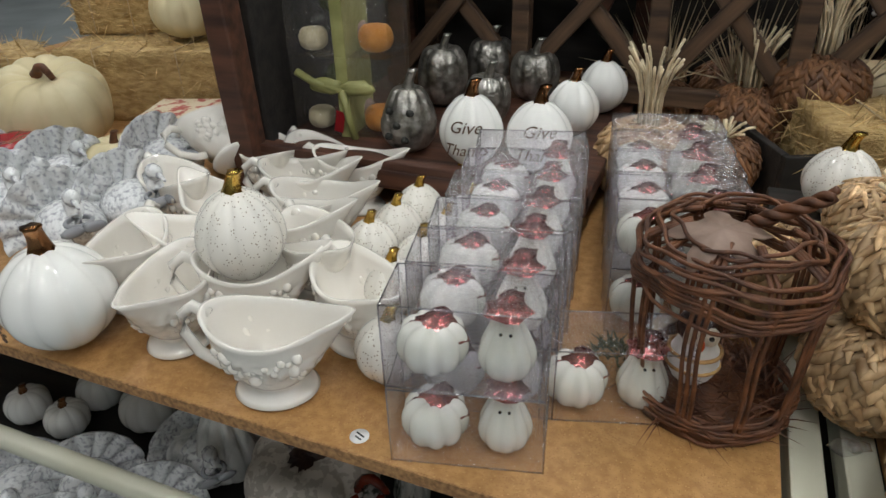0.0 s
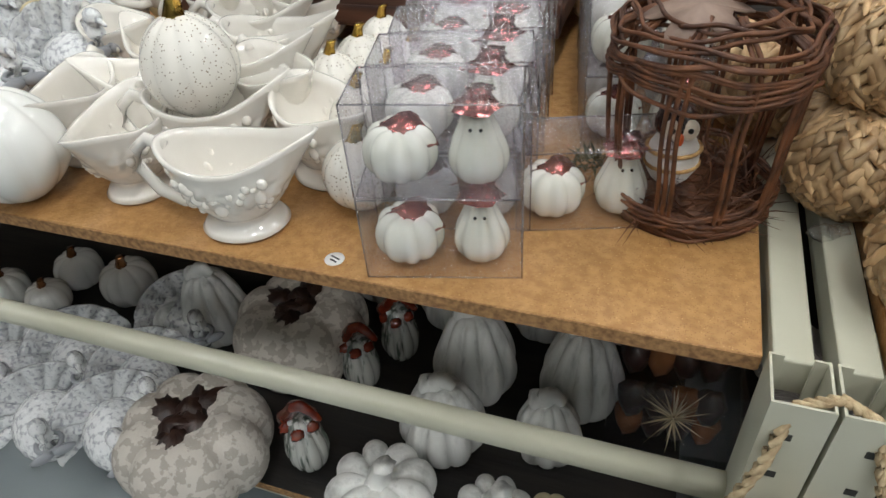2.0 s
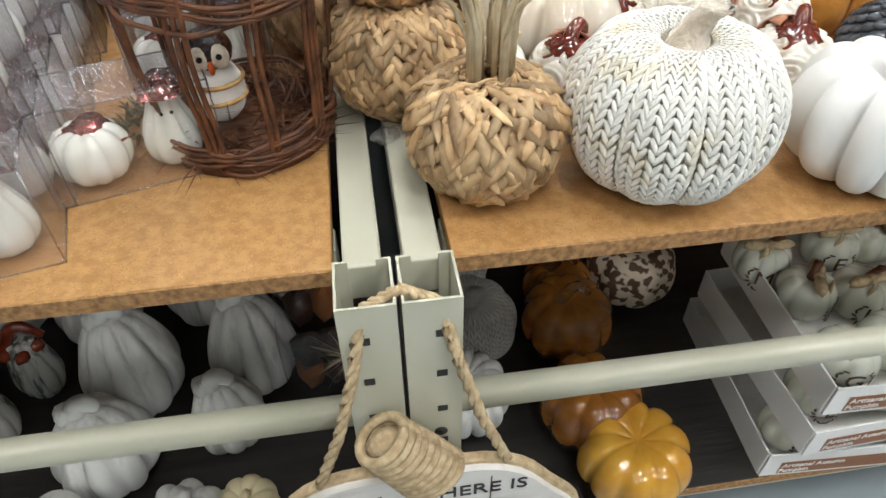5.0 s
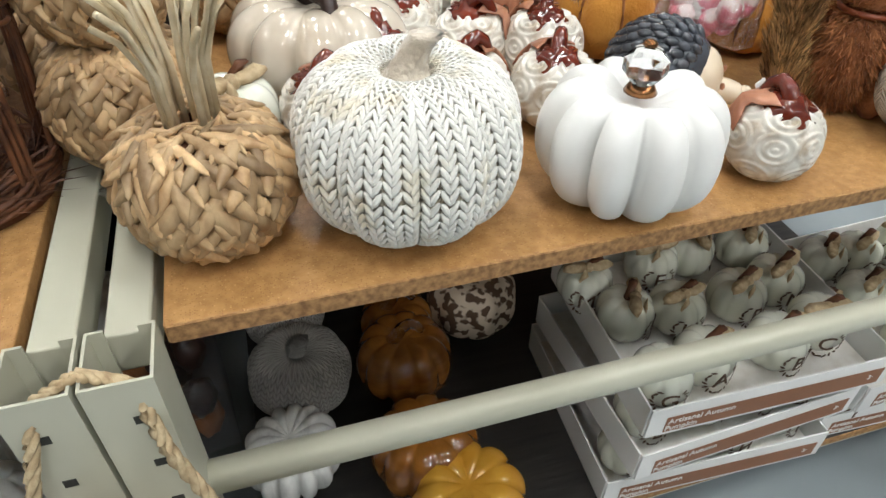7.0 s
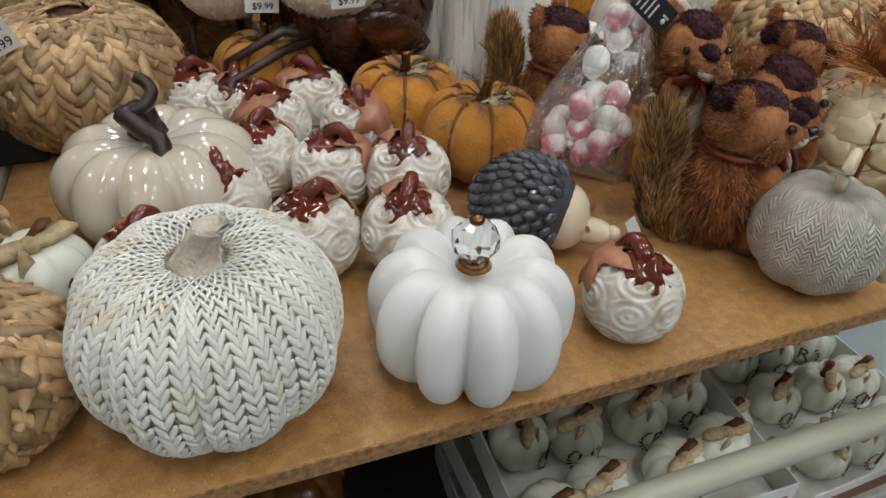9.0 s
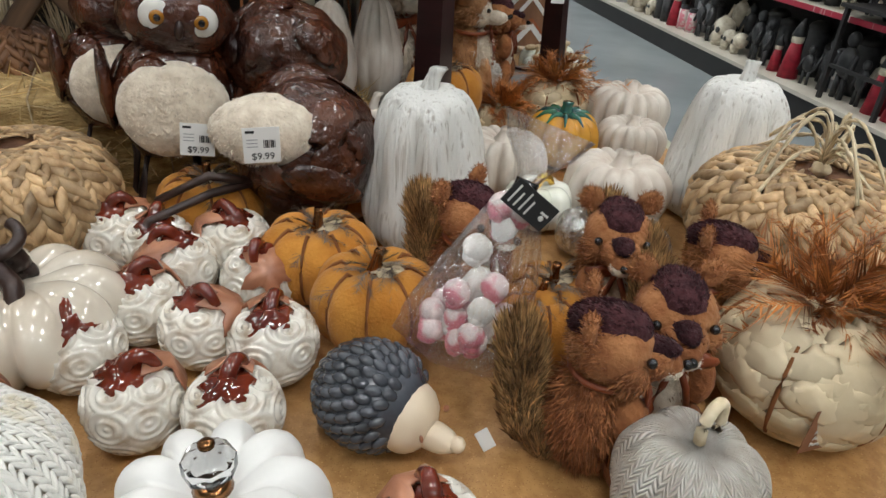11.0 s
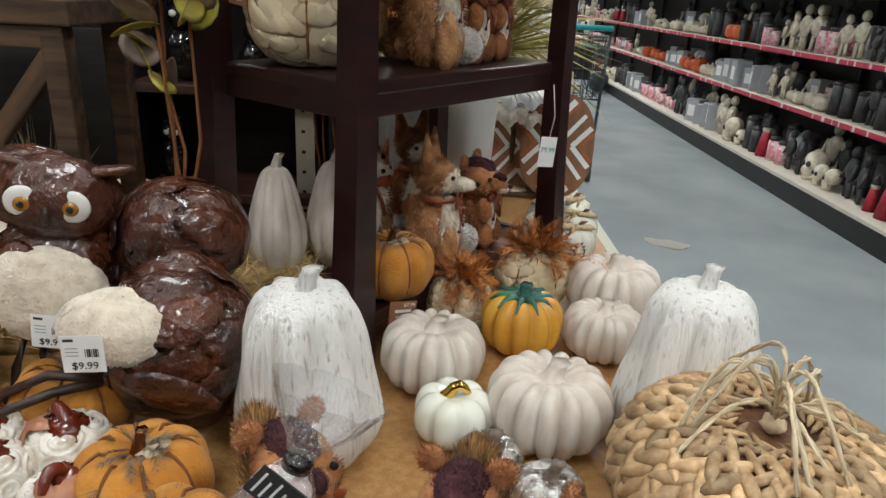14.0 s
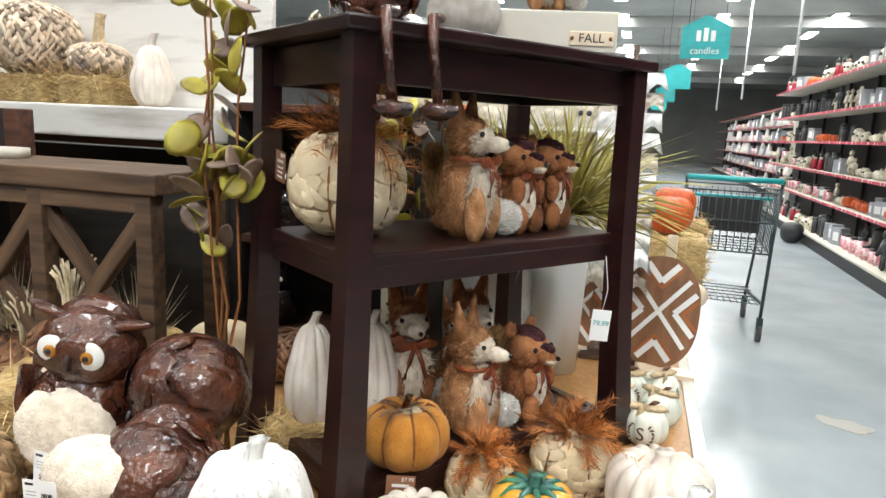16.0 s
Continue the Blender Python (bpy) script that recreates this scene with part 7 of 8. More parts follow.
for x, y, w in ((-0.606, 0.748, 0.259), (-0.656, 0.475, 0.251)):
    t = pumpkin("fabric_pumpkin", "grey-beige patterned linen pumpkin with dark leaf top", "pumpkin", x, y, w, w * 0.68, M["fab_pattern"], z=ZL, ribs=8, depth=0.12, squash=0.65, group="linen pumpkins")
    for k in range(6):
        part("leaf", leaf_mesh(5, 0.04, 0.002, 0.5), M["branch"], t, "dark felt leaf", pose(0.03 * math.cos(k), 0.03 * math.sin(k), w * 0.64, 20 * math.sin(k * 2), 20 * math.cos(k * 3), 60 * k))
for x, y, w in ((-0.435, 0.810, 0.076), (-0.494, 0.541, 0.075), (-0.478, 0.724, 0.073)):
    t = pumpkin("glazed_gourd", "grey-green glazed gourd with a rust flower collar", "gourd", x, y, w * 1.1, w * 1.9, M["striped"], z=ZL, ribs=10, depth=0.12, shape="pear", stem="curl", stem_mat=M["redbrown"], stem_h=0.05, stem_r=0.009, group="glazed gourds")
    for k in range(5):
        part("flower", as_mesh("f", *ellipsoid(0.012, 0.012, 0.01, nu=10, nv=7, wob=0.4)), M["redbrown"], t, "glossy rust blossom", pose(w * 0.3 * math.cos(k * 1.26), w * 0.3 * math.sin(k * 1.26), w * 1.5))
for x, y, w, a in ((-0.269, 0.767, 0.170, 1.25), (-0.084, 0.783, 0.164, 1.25), (-0.286, 0.636, 0.163, 1.05), (-0.119, 0.675, 0.129, 1.1), (-0.815, 0.760, 0.156, 1.15), (-0.36, 0.93, 0.16, 1.2), (-0.18, 0.95, 0.165, 1.2), (-0.02, 0.98, 0.16, 1.15), (-0.53, 0.97, 0.17, 1.2), (-0.70, 0.95, 0.16, 1.15)):
    pumpkin("wood_grain_gourd", "grey-white wood-grain gourd on the lower shelf", "gourd", x, y, w, w * a, M["wg_grey"], z=ZL, ribs=9, depth=0.22, shape="pear", stem="curl", stem_h=0.025, stem_r=0.012, top=0.06, wob=0.06, group="grey wood-grain gourds")
for x, y, w in ((-0.333, 0.485, 0.174), (-0.167, 0.512, 0.125)):
    pumpkin("white_pumpkin", "off-white weathered resin pumpkin", "pumpkin", x, y, w, w * 0.75, M["wg_grey"], z=ZL, ribs=9, depth=0.24, stem="plain", stem_h=0.05, stem_r=0.014, wob=0.05, group="weathered pumpkins")
x, y, w = -0.085, 0.529, 0.093
pumpkin("yellow_pumpkin", "small glittery pale-yellow pumpkin", "pumpkin", x, y, w, w * 0.8, M["pale"], z=ZL, ribs=9, depth=0.12, stem="plain", stem_h=0.02, stem_r=0.006)
x, y, w = 0.061, 0.795, 0.137
t = thing("potpourri_box", "clear box of pine cones, mini gourds and raffia", "gift box", pose(x, y, ZL, 0, 0, 6))
part("shell", box_mesh(0.2, 0.14, 0.16, 0.001), M["acetate"], t).visible_shadow = False
g = np.random.RandomState(8)
for k in range(12):
    part("pine_cone", as_mesh("cone", *ellipsoid(0.026, 0.026, 0.032, nu=9, nv=7, wob=0.5)), M["branch"] if k % 3 else M["felt_line"], t, "", pose(-0.06 + 0.04 * (k % 4), -0.03 + 0.05 * (k // 8), 0.035 + 0.05 * ((k // 4) % 3)))
o, d = on_ellipsoid(60, 0.004, 0.004, 0.004, (0, -0.072, 0.1), 9)
part("raffia_tie", as_mesh("r", *blades(o, d * [1, 0.2, 1], 0.05, 0.0012, 0.2, 0, 2)), M["raffia"], t, "knotted raffia")

# lower right bay
for x, y, w in ((0.273, 0.793, 0.165), (0.264, 0.941, 0.142)):
    pumpkin("knit_pumpkin", "grey knitted pumpkin on the lower shelf", "pumpkin", x, y, w, w * 0.82, M["knit_grey"], z=ZL, ribs=9, depth=0.07, stem="plain", stem_h=0.03, stem_r=0.012, group="grey knit pumpkins")
x, y, w = 0.244, 0.658, 0.141
pumpkin("ruffled_pumpkin", "off-white ruffled fabric pumpkin", "pumpkin", x, y, w, w * 0.8, M["wg_grey"], z=ZL, ribs=14, depth=0.2, wob=0.08)
for x, y, w in ((0.439, 0.775, 0.158), (0.427, 0.604, 0.157), (0.449, 0.870, 0.128)):
    pumpkin("glass_pumpkin", "amber swirled glass pumpkin", "pumpkin", x, y, w, w * 0.85, M["amber"], z=ZL, ribs=10, depth=0.1, stem="curl", stem_mat=M["crystal"], stem_h=0.04, stem_r=0.008, group="amber glass pumpkins")
x, y, w = 0.461, 0.513, 0.164
pumpkin("glass_pumpkin", "yellow swirled glass pumpkin", "pumpkin", x, y, w, w * 0.75, M["yellow"], z=ZL, ribs=10, depth=0.12)
x, y, w = 0.591, 0.881, 0.164
pumpkin("spotted_pumpkin", "cream and brown spotted hide pumpkin", "pumpkin", x, y, w, w * 0.82, M["leopard"], z=ZL, ribs=8, depth=0.08)


def card_tray(x, y, z, rot, chars, seed):
    t = thing("card_tray", "white cardboard tray labelled Artisanal Autumn Pumpkin", "cardboard tray", pose(x, y, z, 0, 0, rot), "cardboard trays")
    w, d, h = 0.36, 0.31, 0.056
    part("base", box_mesh(w, d, 0.003, 0.0005), M["paper"], t)
    for m4, sx, sy in ((pose(0, -d / 2, 0), w, 0.003), (pose(0, d / 2, 0), w, 0.003), (pose(-w / 2, 0, 0), 0.003, d - 0.006), (pose(w / 2, 0, 0), 0.003, d - 0.006)):
        part("wall", box_mesh(sx, sy, h, 0.0005), M["paper"], t, "", m4)
    part("label_strip", box_mesh(w * 0.9, 0.0006, 0.030, 0), M["kraft"], t, "brown printed strip", pose(0.006, -d / 2 - 0.0022, 0.006))
    for k, s in enumerate(("Artisanal Autumn", "Pumpkin")):
        me = text_mesh(s, 0.0135)
        part("lettering", me, M["white_ink"], t, "", pose(-0.105 if k == 0 else -0.132, -d / 2 - 0.0029, 0.027 - 0.0135 * k))
    part("price", text_mesh("3\u00b7", 0.012), M["white_ink"], t, "", pose(0.15, -d / 2 - 0.0029, 0.022))
    part("padding", box_mesh(w - 0.012, d - 0.012, 0.012, 0.004, 0.003), M["fur_white"], t, "white tissue padding")
    return t


g = np.random.RandomState(15)
chars = "BEGPSCTAMJHR"
for col, (cx, cy) in enumerate(((0.845, 0.63), (1.215, 0.635))):
    for lv in range(3 if col == 0 else 2):
        zz = ZL + 0.0005 + lv * 0.09
        card_tray(cx + 0.008 * lv, cy - 0.006 * lv, zz, (-3, 2, -2)[lv], "", col)
        for i in range(4):
            for j in range(3 if lv == 2 or col else 1):
                letter_pumpkin(chars[(i * 5 + j * 3 + lv + col) % 12], cx - 0.13 + 0.087 * i + 0.008 * g.randn(), cy - 0.10 + 0.092 * j + 0.006 * g.randn(), zz + 0.0155, 25 * g.randn() + 15, 1.08)

# rope-hung sign at the posts
sg = thing("hanging_sign", "whitewashed pumpkin-shaped wooden sign with jute rope hanger", "wooden sign", pose(0.142, 0.372, 0.0))
n = 48
out = []
for i in range(n):
    a = TAU * i / n
    r = 0.152 * (1 + 0.04 * math.cos(6 * a))
    out.append((r * math.cos(a) * 1.08, 0.41 + 0.128 * math.sin(a) * (1 + 0.04 * math.cos(6 * a))))
for nm, k, yy, m4 in (("backing", 1.0, 0.0, M["rope"]), ("face", 0.965, -0.007, M["white_leather"])):
    v = [(a * k, yy - 0.006, 0.41 + (b - 0.41) * k) for a, b in out] + [(a * k, yy + 0.004, 0.41 + (b - 0.41) * k) for a, b in out]
    part(nm, as_mesh(nm, v, [tuple(range(n)), tuple(range(n, 2 * n))[::-1]] + [(i, n + i, n + (i + 1) % n, (i + 1) % n) for i in range(n)], False), m4, sg)
for k in (-0.07, 0.0, 0.07):
    part("plank_joint", box_mesh(0.0012, 0.0006, 0.21, 0), M["wood_dark"], sg, "", pose(k, -0.0134, 0.305))
part("lettering", text_mesh("THERE IS", 0.026), M["ink"], sg, "", pose(0.055, -0.0138, 0.495))
part("script_stroke", as_mesh("stroke", *tube([(-0.07, -0.0138, 0.45), (-0.045, -0.0138, 0.50), (-0.035, -0.0138, 0.505), (-0.04, -0.0138, 0.46), (-0.055, -0.0138, 0.475), (-0.025, -0.0138, 0.48)], 0.0028, 6)), M["ink"], sg, "black script flourish")
cone = []
for k in range(10):
    q = k / 9
    cone.append(tube([(0.030 * (1 - 0.25 * q) * math.cos(a), 0.020 * math.sin(a), 0.0085 * k) for a in np.linspace(0, TAU, 20)], 0.0048, 6))
part("rope_stem", as_mesh("stem", *join(cone + [ellipsoid(0.027, 0.018, 0.045, (0, 0, 0.04), 14, 9)])), M["rope"], sg, "coiled jute stem", pose(0.015, -0.012, 0.535, 0, -32, 0))
for sx in (-1, 1):
    pts = [(sx * 0.085, -0.006, 0.53), (sx * 0.06, -0.004, 0.60), (sx * 0.042, 0.006, 0.665), (sx * 0.03, 0.03, 0.713), (0.0, 0.034, 0.727)]
    tw = []
    P2 = np.array(pts)
    tt = np.linspace(0, 4, 40)
    C2 = np.array([[np.interp(q, range(5), P2[:, c]) for c in range(3)] for q in tt])
    for ph in (0, 2.1, 4.2):
        tw.append(tube([C2[i] + 0.0028 * np.array([math.cos(i * 0.9 + ph), math.sin(i * 0.9 + ph), 0]) for i in range(40)], 0.0031, 6))
    part("rope", as_mesh("rope", *join(tw)), M["rope"], sg, "twisted jute rope")
zt = thing("cable_tie", "clear crumpled plastic tie on the beams", "plastic tie", pose(0.15, 0.63, Z1 + 0.006))
part("loop", as_mesh("loop", *join([ellipsoid(0.014, 0.010, 0.008, (0, 0, 0), 8, 6, 0.6), ellipsoid(0.010, 0.007, 0.006, (0.014, 0.004, 0.002), 8, 6, 0.6)])), M["cello"], zt)

# ---- hall: lamps, aisle, far shelves ----
lamp_me = box_mesh(0.3, 1.25, 0.05, 0.004)
lens_me = box_mesh(0.26, 1.2, 0.012, 0.003)
lp0 = thing("ceiling_light", "long white fluorescent ceiling fitting, lit", "ceiling light", pose(-5.6, -4, CEIL - 0.051), "ceiling lights")
part("housing", lamp_me, M["paper"], lp0)
part("diffuser", lens_me, M["lamp"], lp0, "glowing diffuser", pose(0, 0, -0.012))
for i, lx in enumerate((-5.6, -2.6, 0.4, 2.9, 5.6)):
    for j in range(15):
        if i or j:
            copy_thing(lp0, pose(lx, -4 + 3.0 * j, CEIL - 0.051))
for k in range(7):
    solo("ceiling_beam", box_mesh(28, 0.12, 0.28, 0.004), M["ceiling"], "grey steel roof joist", "roof joist", pose(1, 2 + 6 * k, CEIL - 0.29), "roof joists")
for x, y in ((2.05, 11.0), (2.15, 17.0), (2.2, 23.0)):
    solo("hanger_pole", as_mesh("pole", *tube([(0, 0, 0), (0, 0, CEIL - 2.3)], 0.02, 8)), M["paper"], "thin white hanging pole under the roof", "pole", pose(x + 1.1, y, 2.3), "hanger poles")

st = []
for i in range(30):
    a = TAU * i / 30
    r = 0.09 * (1 + 0.5 * noise.noise(Vector((math.cos(a) * 1.5, math.sin(a) * 1.5, 3))))
    st.append((r * 1.5 * math.cos(a), r * 0.7 * math.sin(a), 0.0))
tagged(part("floor_stain", as_mesh("stain", st + [(p[0], p[1], -0.002) for p in st], [tuple(range(30))] + [(i, 30 + i, 30 + (i + 1) % 30, (i + 1) % 30) for i in range(30)], False), M["stain"], None, "", pose(2.275, 3.87, 0.003, 0, 0, -20)), "worn brown patch on the concrete floor", "", "", "structure")

SX = 3.42


def gondola(x0, y0, y1, depth, levels, top, name_label):
    t = thing("store_shelf", name_label, "store shelf", pose(x0, 0, 0), "store shelves")
    L, c = y1 - y0, (y0 + y1) / 2
    part("kick", box_mesh(depth - 0.02, L, 0.14, 0.002), M["shelf_dark"], t, "black kick plinth", pose(depth / 2 + 0.01, c, 0.0))
    part("back_panel", box_mesh(0.02, L, top, 0.002), M["shelf_dark"], t, "", pose(depth + 0.01, c, 0.0))
    for k, z in enumerate(levels):
        d = depth if k == 0 else depth * 0.8
        part("shelf", box_mesh(d, L, 0.025, 0.002), M["shelf"], t, "", pose(depth - d / 2, c, z - 0.025))
        if k:
            part("price_strip", box_mesh(0.006, L, 0.032, 0.001), M["red_strip"], t, "red and white price strip", pose(depth - d - 0.003, c, z - 0.032))
    y = y0
    while y < y1 + 0.1:
        part("upright", box_mesh(0.04, 0.03, top, 0.002), M["shelf_dark"], t, "", pose(depth - 0.03, y, 0.0))
        y += 1.2
    return t


LV = (0.17, 0.62, 1.0, 1.4, 1.8, 2.25)
gondola(SX, 1.6, 14.4, 0.55, LV, 2.3, "black and beige shop shelving filled with Halloween decor")
gondola(4.4, 17.0, 34.0, 0.5, LV, 2.2, "white shop shelving far down the aisle")
solo("end_panel", box_mesh(0.75, 0.06, 2.1, 0.004), M["shelf"], "plain beige shelf end panel", "end panel", pose(4.75, 16.9, 0.0))


# stock on the aisle shelves
def stock_templates():
    out = []
    P0 = pose(30, -30, 0)

    def add(name, label, cat, parts):
        t = thing(name, label, cat, P0, cat + " stock")
        for nm, me, mt, m4 in parts:
            part(nm, me, M[mt], t, "", m4)
        out.append(t)
    add("orange_pumpkin", "small glossy orange plastic pumpkin", "pumpkin", (("body", body_mesh(0.16, 0.13, 8, 0.1, nu=32, nv=12), "orange_pl", None), ("stem", stem_mesh(0.03, 0.01, 0.3), "twig", pose(0, 0, 0.11))))
    add("ivory_pumpkin", "small ivory plastic pumpkin", "pumpkin", (("body", body_mesh(0.15, 0.12, 8, 0.1, nu=32, nv=12), "bone", None), ("stem", stem_mesh(0.03, 0.01, 0.3), "bone", pose(0, 0, 0.10))))
    sk = join([ellipsoid(0.06, 0.075, 0.06, (0, 0, 0.10), 14, 10), ellipsoid(0.04, 0.045, 0.04, (-0.03, 0, 0.05), 12, 8), ellipsoid(0.035, 0.04, 0.02, (-0.03, 0, 0.012), 12, 8)])
    ey = join([ellipsoid(0.012, 0.018, 0.018, (-0.055, s * 0.026, 0.09), 8, 6) for s in (-1, 1)])
    add("skull_figure", "ivory resin skull ornament", "ornament", (("skull", as_mesh("s", *sk), "bone", None), ("sockets", as_mesh("e", *ey), "charcoal", None)))
    fg = join([ellipsoid(0.035, 0.05, 0.07, (0, 0, 0.16), 10, 8), ellipsoid(0.028, 0.028, 0.034, (0, 0, 0.26), 10, 8), tube([(0, 0.02, 0.1), (0, 0.025, 0)], 0.014, 6), tube([(0, -0.02, 0.1), (0, -0.025, 0)], 0.014, 6), tube([(0, 0.05, 0.2), (-0.03, 0.06, 0.1)], 0.010, 6), tube([(0, -0.05, 0.2), (-0.03, -0.06, 0.1)], 0.010, 6)])
    add("bone_figure", "standing ivory resin skeleton ornament", "ornament", (("figure", as_mesh("f", *fg), "bone", None),))
    add("dark_figure", "standing charcoal resin ornament", "ornament", (("figure", as_mesh("f2", *fg), "charcoal", None),))
    gn = (("robe", as_mesh("r", *tube([(0, 0, 0), (0, 0, 0.1), (0, 0, 0.17)], 0.05, 12, 0.55)), "crimson", None), ("head", as_mesh("h", *ellipsoid(0.032, 0.032, 0.034, (0, 0, 0.19), 10, 8)), "bone", None), ("hat", as_mesh("t", *tube([(0, 0, 0.205), (0, 0, 0.25), (0.01, 0, 0.29)], 0.035, 10, 0.1)), "charcoal", None))
    add("red_figure", "small figure in a crimson robe and black hat", "ornament", gn)
    add("grey_box", "grey printed cardboard box", "box", (("carton", box_mesh(0.12, 0.14, 0.2, 0.003), "grey_box", None), ("label", box_mesh(0.001, 0.09, 0.1, 0), "paper", pose(-0.0608, 0, 0.05))))
    add("black_candle", "black pillar lantern with a domed cap", "lantern", (("body", as_mesh("c", *tube([(0, 0, 0), (0, 0, 0.22)], 0.05, 12)), "charcoal", None), ("cap", as_mesh("k", *ellipsoid(0.055, 0.055, 0.03, (0, 0, 0.22), 12, 7)), "shelf_dark", None)))
    add("white_cone", "white fabric ghost cone", "ornament", (("cloth", as_mesh("g", *tube([(0, 0, 0), (0, 0, 0.12), (0, 0, 0.24), (0, 0, 0.3)], 0.075, 14, 0.25)), "fur_white", None),))
    add("pink_jar", "row jar with crimson filling", "jar", (("jar", as_mesh("j", *tube([(0, 0, 0), (0, 0, 0.14)], 0.045, 12)), "pink", None), ("lid", as_mesh("l", *tube([(0, 0, 0.14), (0, 0, 0.165)], 0.04, 12)), "charcoal", None)))
    return out


TPL = stock_templates()
g = np.random.RandomState(77)
first = {}


def put_stock(k, m, s):
    m = m @ Matrix.Diagonal((s, s, s, 1))
    if k not in first:
        first[k] = 1
        TPL[k].matrix_basis = m
    else:
        o = copy_thing(TPL[k], pose(0, 0, 0))
        o.matrix_basis = m


prefs = {0: (4, 7, 2, 5, 4, 6, 9, 3), 1: (3, 2, 9, 4, 6, 7, 5, 1), 2: (7, 1, 4, 6, 3, 2, 9, 5), 3: (7, 6, 0, 4, 1, 9, 2), 4: (6, 7, 4, 5, 1, 3), 5: (6, 5, 9, 7, 0, 2)}
for lv, z in enumerate(LV):
    y = 2.0
    k = prefs[lv][0]
    run = 0
    while y < 14.2:
        if run <= 0:
            k = prefs[lv][g.randint(len(prefs[lv]))]
            if lv in (1, 2) and 6.5 < y < 10 and g.rand() < 0.6:
                k = g.randint(2)
            if lv == 0 and 2.8 < y < 4.2:
                k = 5 if g.rand() < 0.6 else 4
            run = g.randint(1, 5)
        s = (0.75 + 0.5 * g.rand()) * (1.05 if lv == 0 else 0.9)
        put_stock(k, pose(SX + (0.16 if lv == 0 else 0.24) + 0.03 * g.randn() * 0.5, y, z + 0.0005, 0, 0, 20 * g.randn()), s)
        if y < 9 and g.rand() < 0.75:
            k2 = (4, 7, 2, 6, 3, 9)[g.randint(6)]
            put_stock(k2, pose(SX + (0.33 if lv == 0 else 0.40), y + 0.06, z + 0.0005, 0, 0, 20 * g.randn()), s * (1.0 + 0.25 * g.rand()))
        y += (0.130 + 0.03 * g.rand()) * (1 if y < 8 else 1.5)
        run -= 1
for y in np.arange(17.3, 30, 0.55):
    for lv in (0, 1, 2, 3, 4):
        put_stock((9, 6, 8, 1)[g.randint(4)], pose(4.55, y, LV[lv] + 0.0005, 0, 0, 10 * g.randn()), 1.3)
# dark statue by the plinth
dv = join([ellipsoid(0.09, 0.22, 0.12, (0, 0, 0.42), 18, 12, 0.2), ellipsoid(0.06, 0.09, 0.10, (0, -0.22, 0.58), 14, 10, 0.2), ellipsoid(0.045, 0.10, 0.05, (0, -0.30, 0.66), 12, 8, 0.2)] + [tube([(sx * 0.05, sy, 0.36), (sx * 0.06, sy - 0.03, 0.2), (sx * 0.055, sy + 0.02, 0.03)], 0.035, 8, 0.7) for sx in (-1, 1) for sy in (-0.14, 0.16)] + [tube([(sx * 0.03, -0.24, 0.70), (sx * 0.06, -0.2, 0.8)], 0.02, 6, 0.2) for sx in (-1, 1)])
solo("beast_statue", as_mesh("beast", *dv), M["charcoal"], "charcoal resin beast statue on the plinth", "statue", pose(3.62, 2.75, 0.171, 0, 0, 200) @ Matrix.Diagonal((0.85, 0.85, 0.85, 1)))
rs = thing("black_riser", "black metal display riser on the plinth", "display riser", pose(3.62, 3.35, 0.1705))
for dx in (-0.14, 0.14):
    for dy in (-0.22, 0.22):
        part("leg", box_mesh(0.025, 0.025, 0.5, 0.002), M["shelf_dark"], rs, "", pose(dx, dy, 0))
part("top", box_mesh(0.34, 0.5, 0.02, 0.002), M["shelf_dark"], rs, "", pose(0, 0, 0.5))
part("rail", box_mesh(0.02, 0.46, 0.02, 0.002), M["shelf_dark"], rs, "", pose(-0.14, 0, 0.18))

# hanging department signs
for x, y, z, s in ((1.80, 9.0, 2.28, 1.0), (1.75, 15.0, 2.35, 1.0), (1.7, 21.0, 2.4, 1.0), (1.66, 27.0, 2.4, 1.0)):
    t = thing("hanging_sign", "teal house-shaped department sign hung from the roof", "shop sign", pose(x, y, z), "department signs")
    o2 = [(-0.27, 0), (0.27, 0), (0.27, 0.36), (0.0, 0.5), (-0.27, 0.36)]
    v = [(a, -0.01, b) for a, b in o2] + [(a, 0.01, b) for a, b in o2]
    part("panel", as_mesh("panel", v, [(0, 1, 2, 3, 4), (9, 8, 7, 6, 5)] + [(i, 5 + i, 5 + (i + 1) % 5, (i + 1) % 5) for i in range(5)], False), M["teal"], t)
    if y < 10:
        part("lettering", text_mesh("candles", 0.11), M["white_ink"], t, "", pose(0, -0.012, 0.09))
        for k in range(3):
            part("candle_mark", box_mesh(0.05, 0.003, 0.12 + 0.03 * (k % 2), 0), M["white_ink"], t, "", pose(-0.08 + 0.08 * k, -0.012, 0.2))
    for sx in (-0.2, 0.2):
        part("wire", as_mesh("wire", *tube([(sx, 0, 0.38), (sx, 0, CEIL - z)], 0.004, 5)), M["cart"], t)


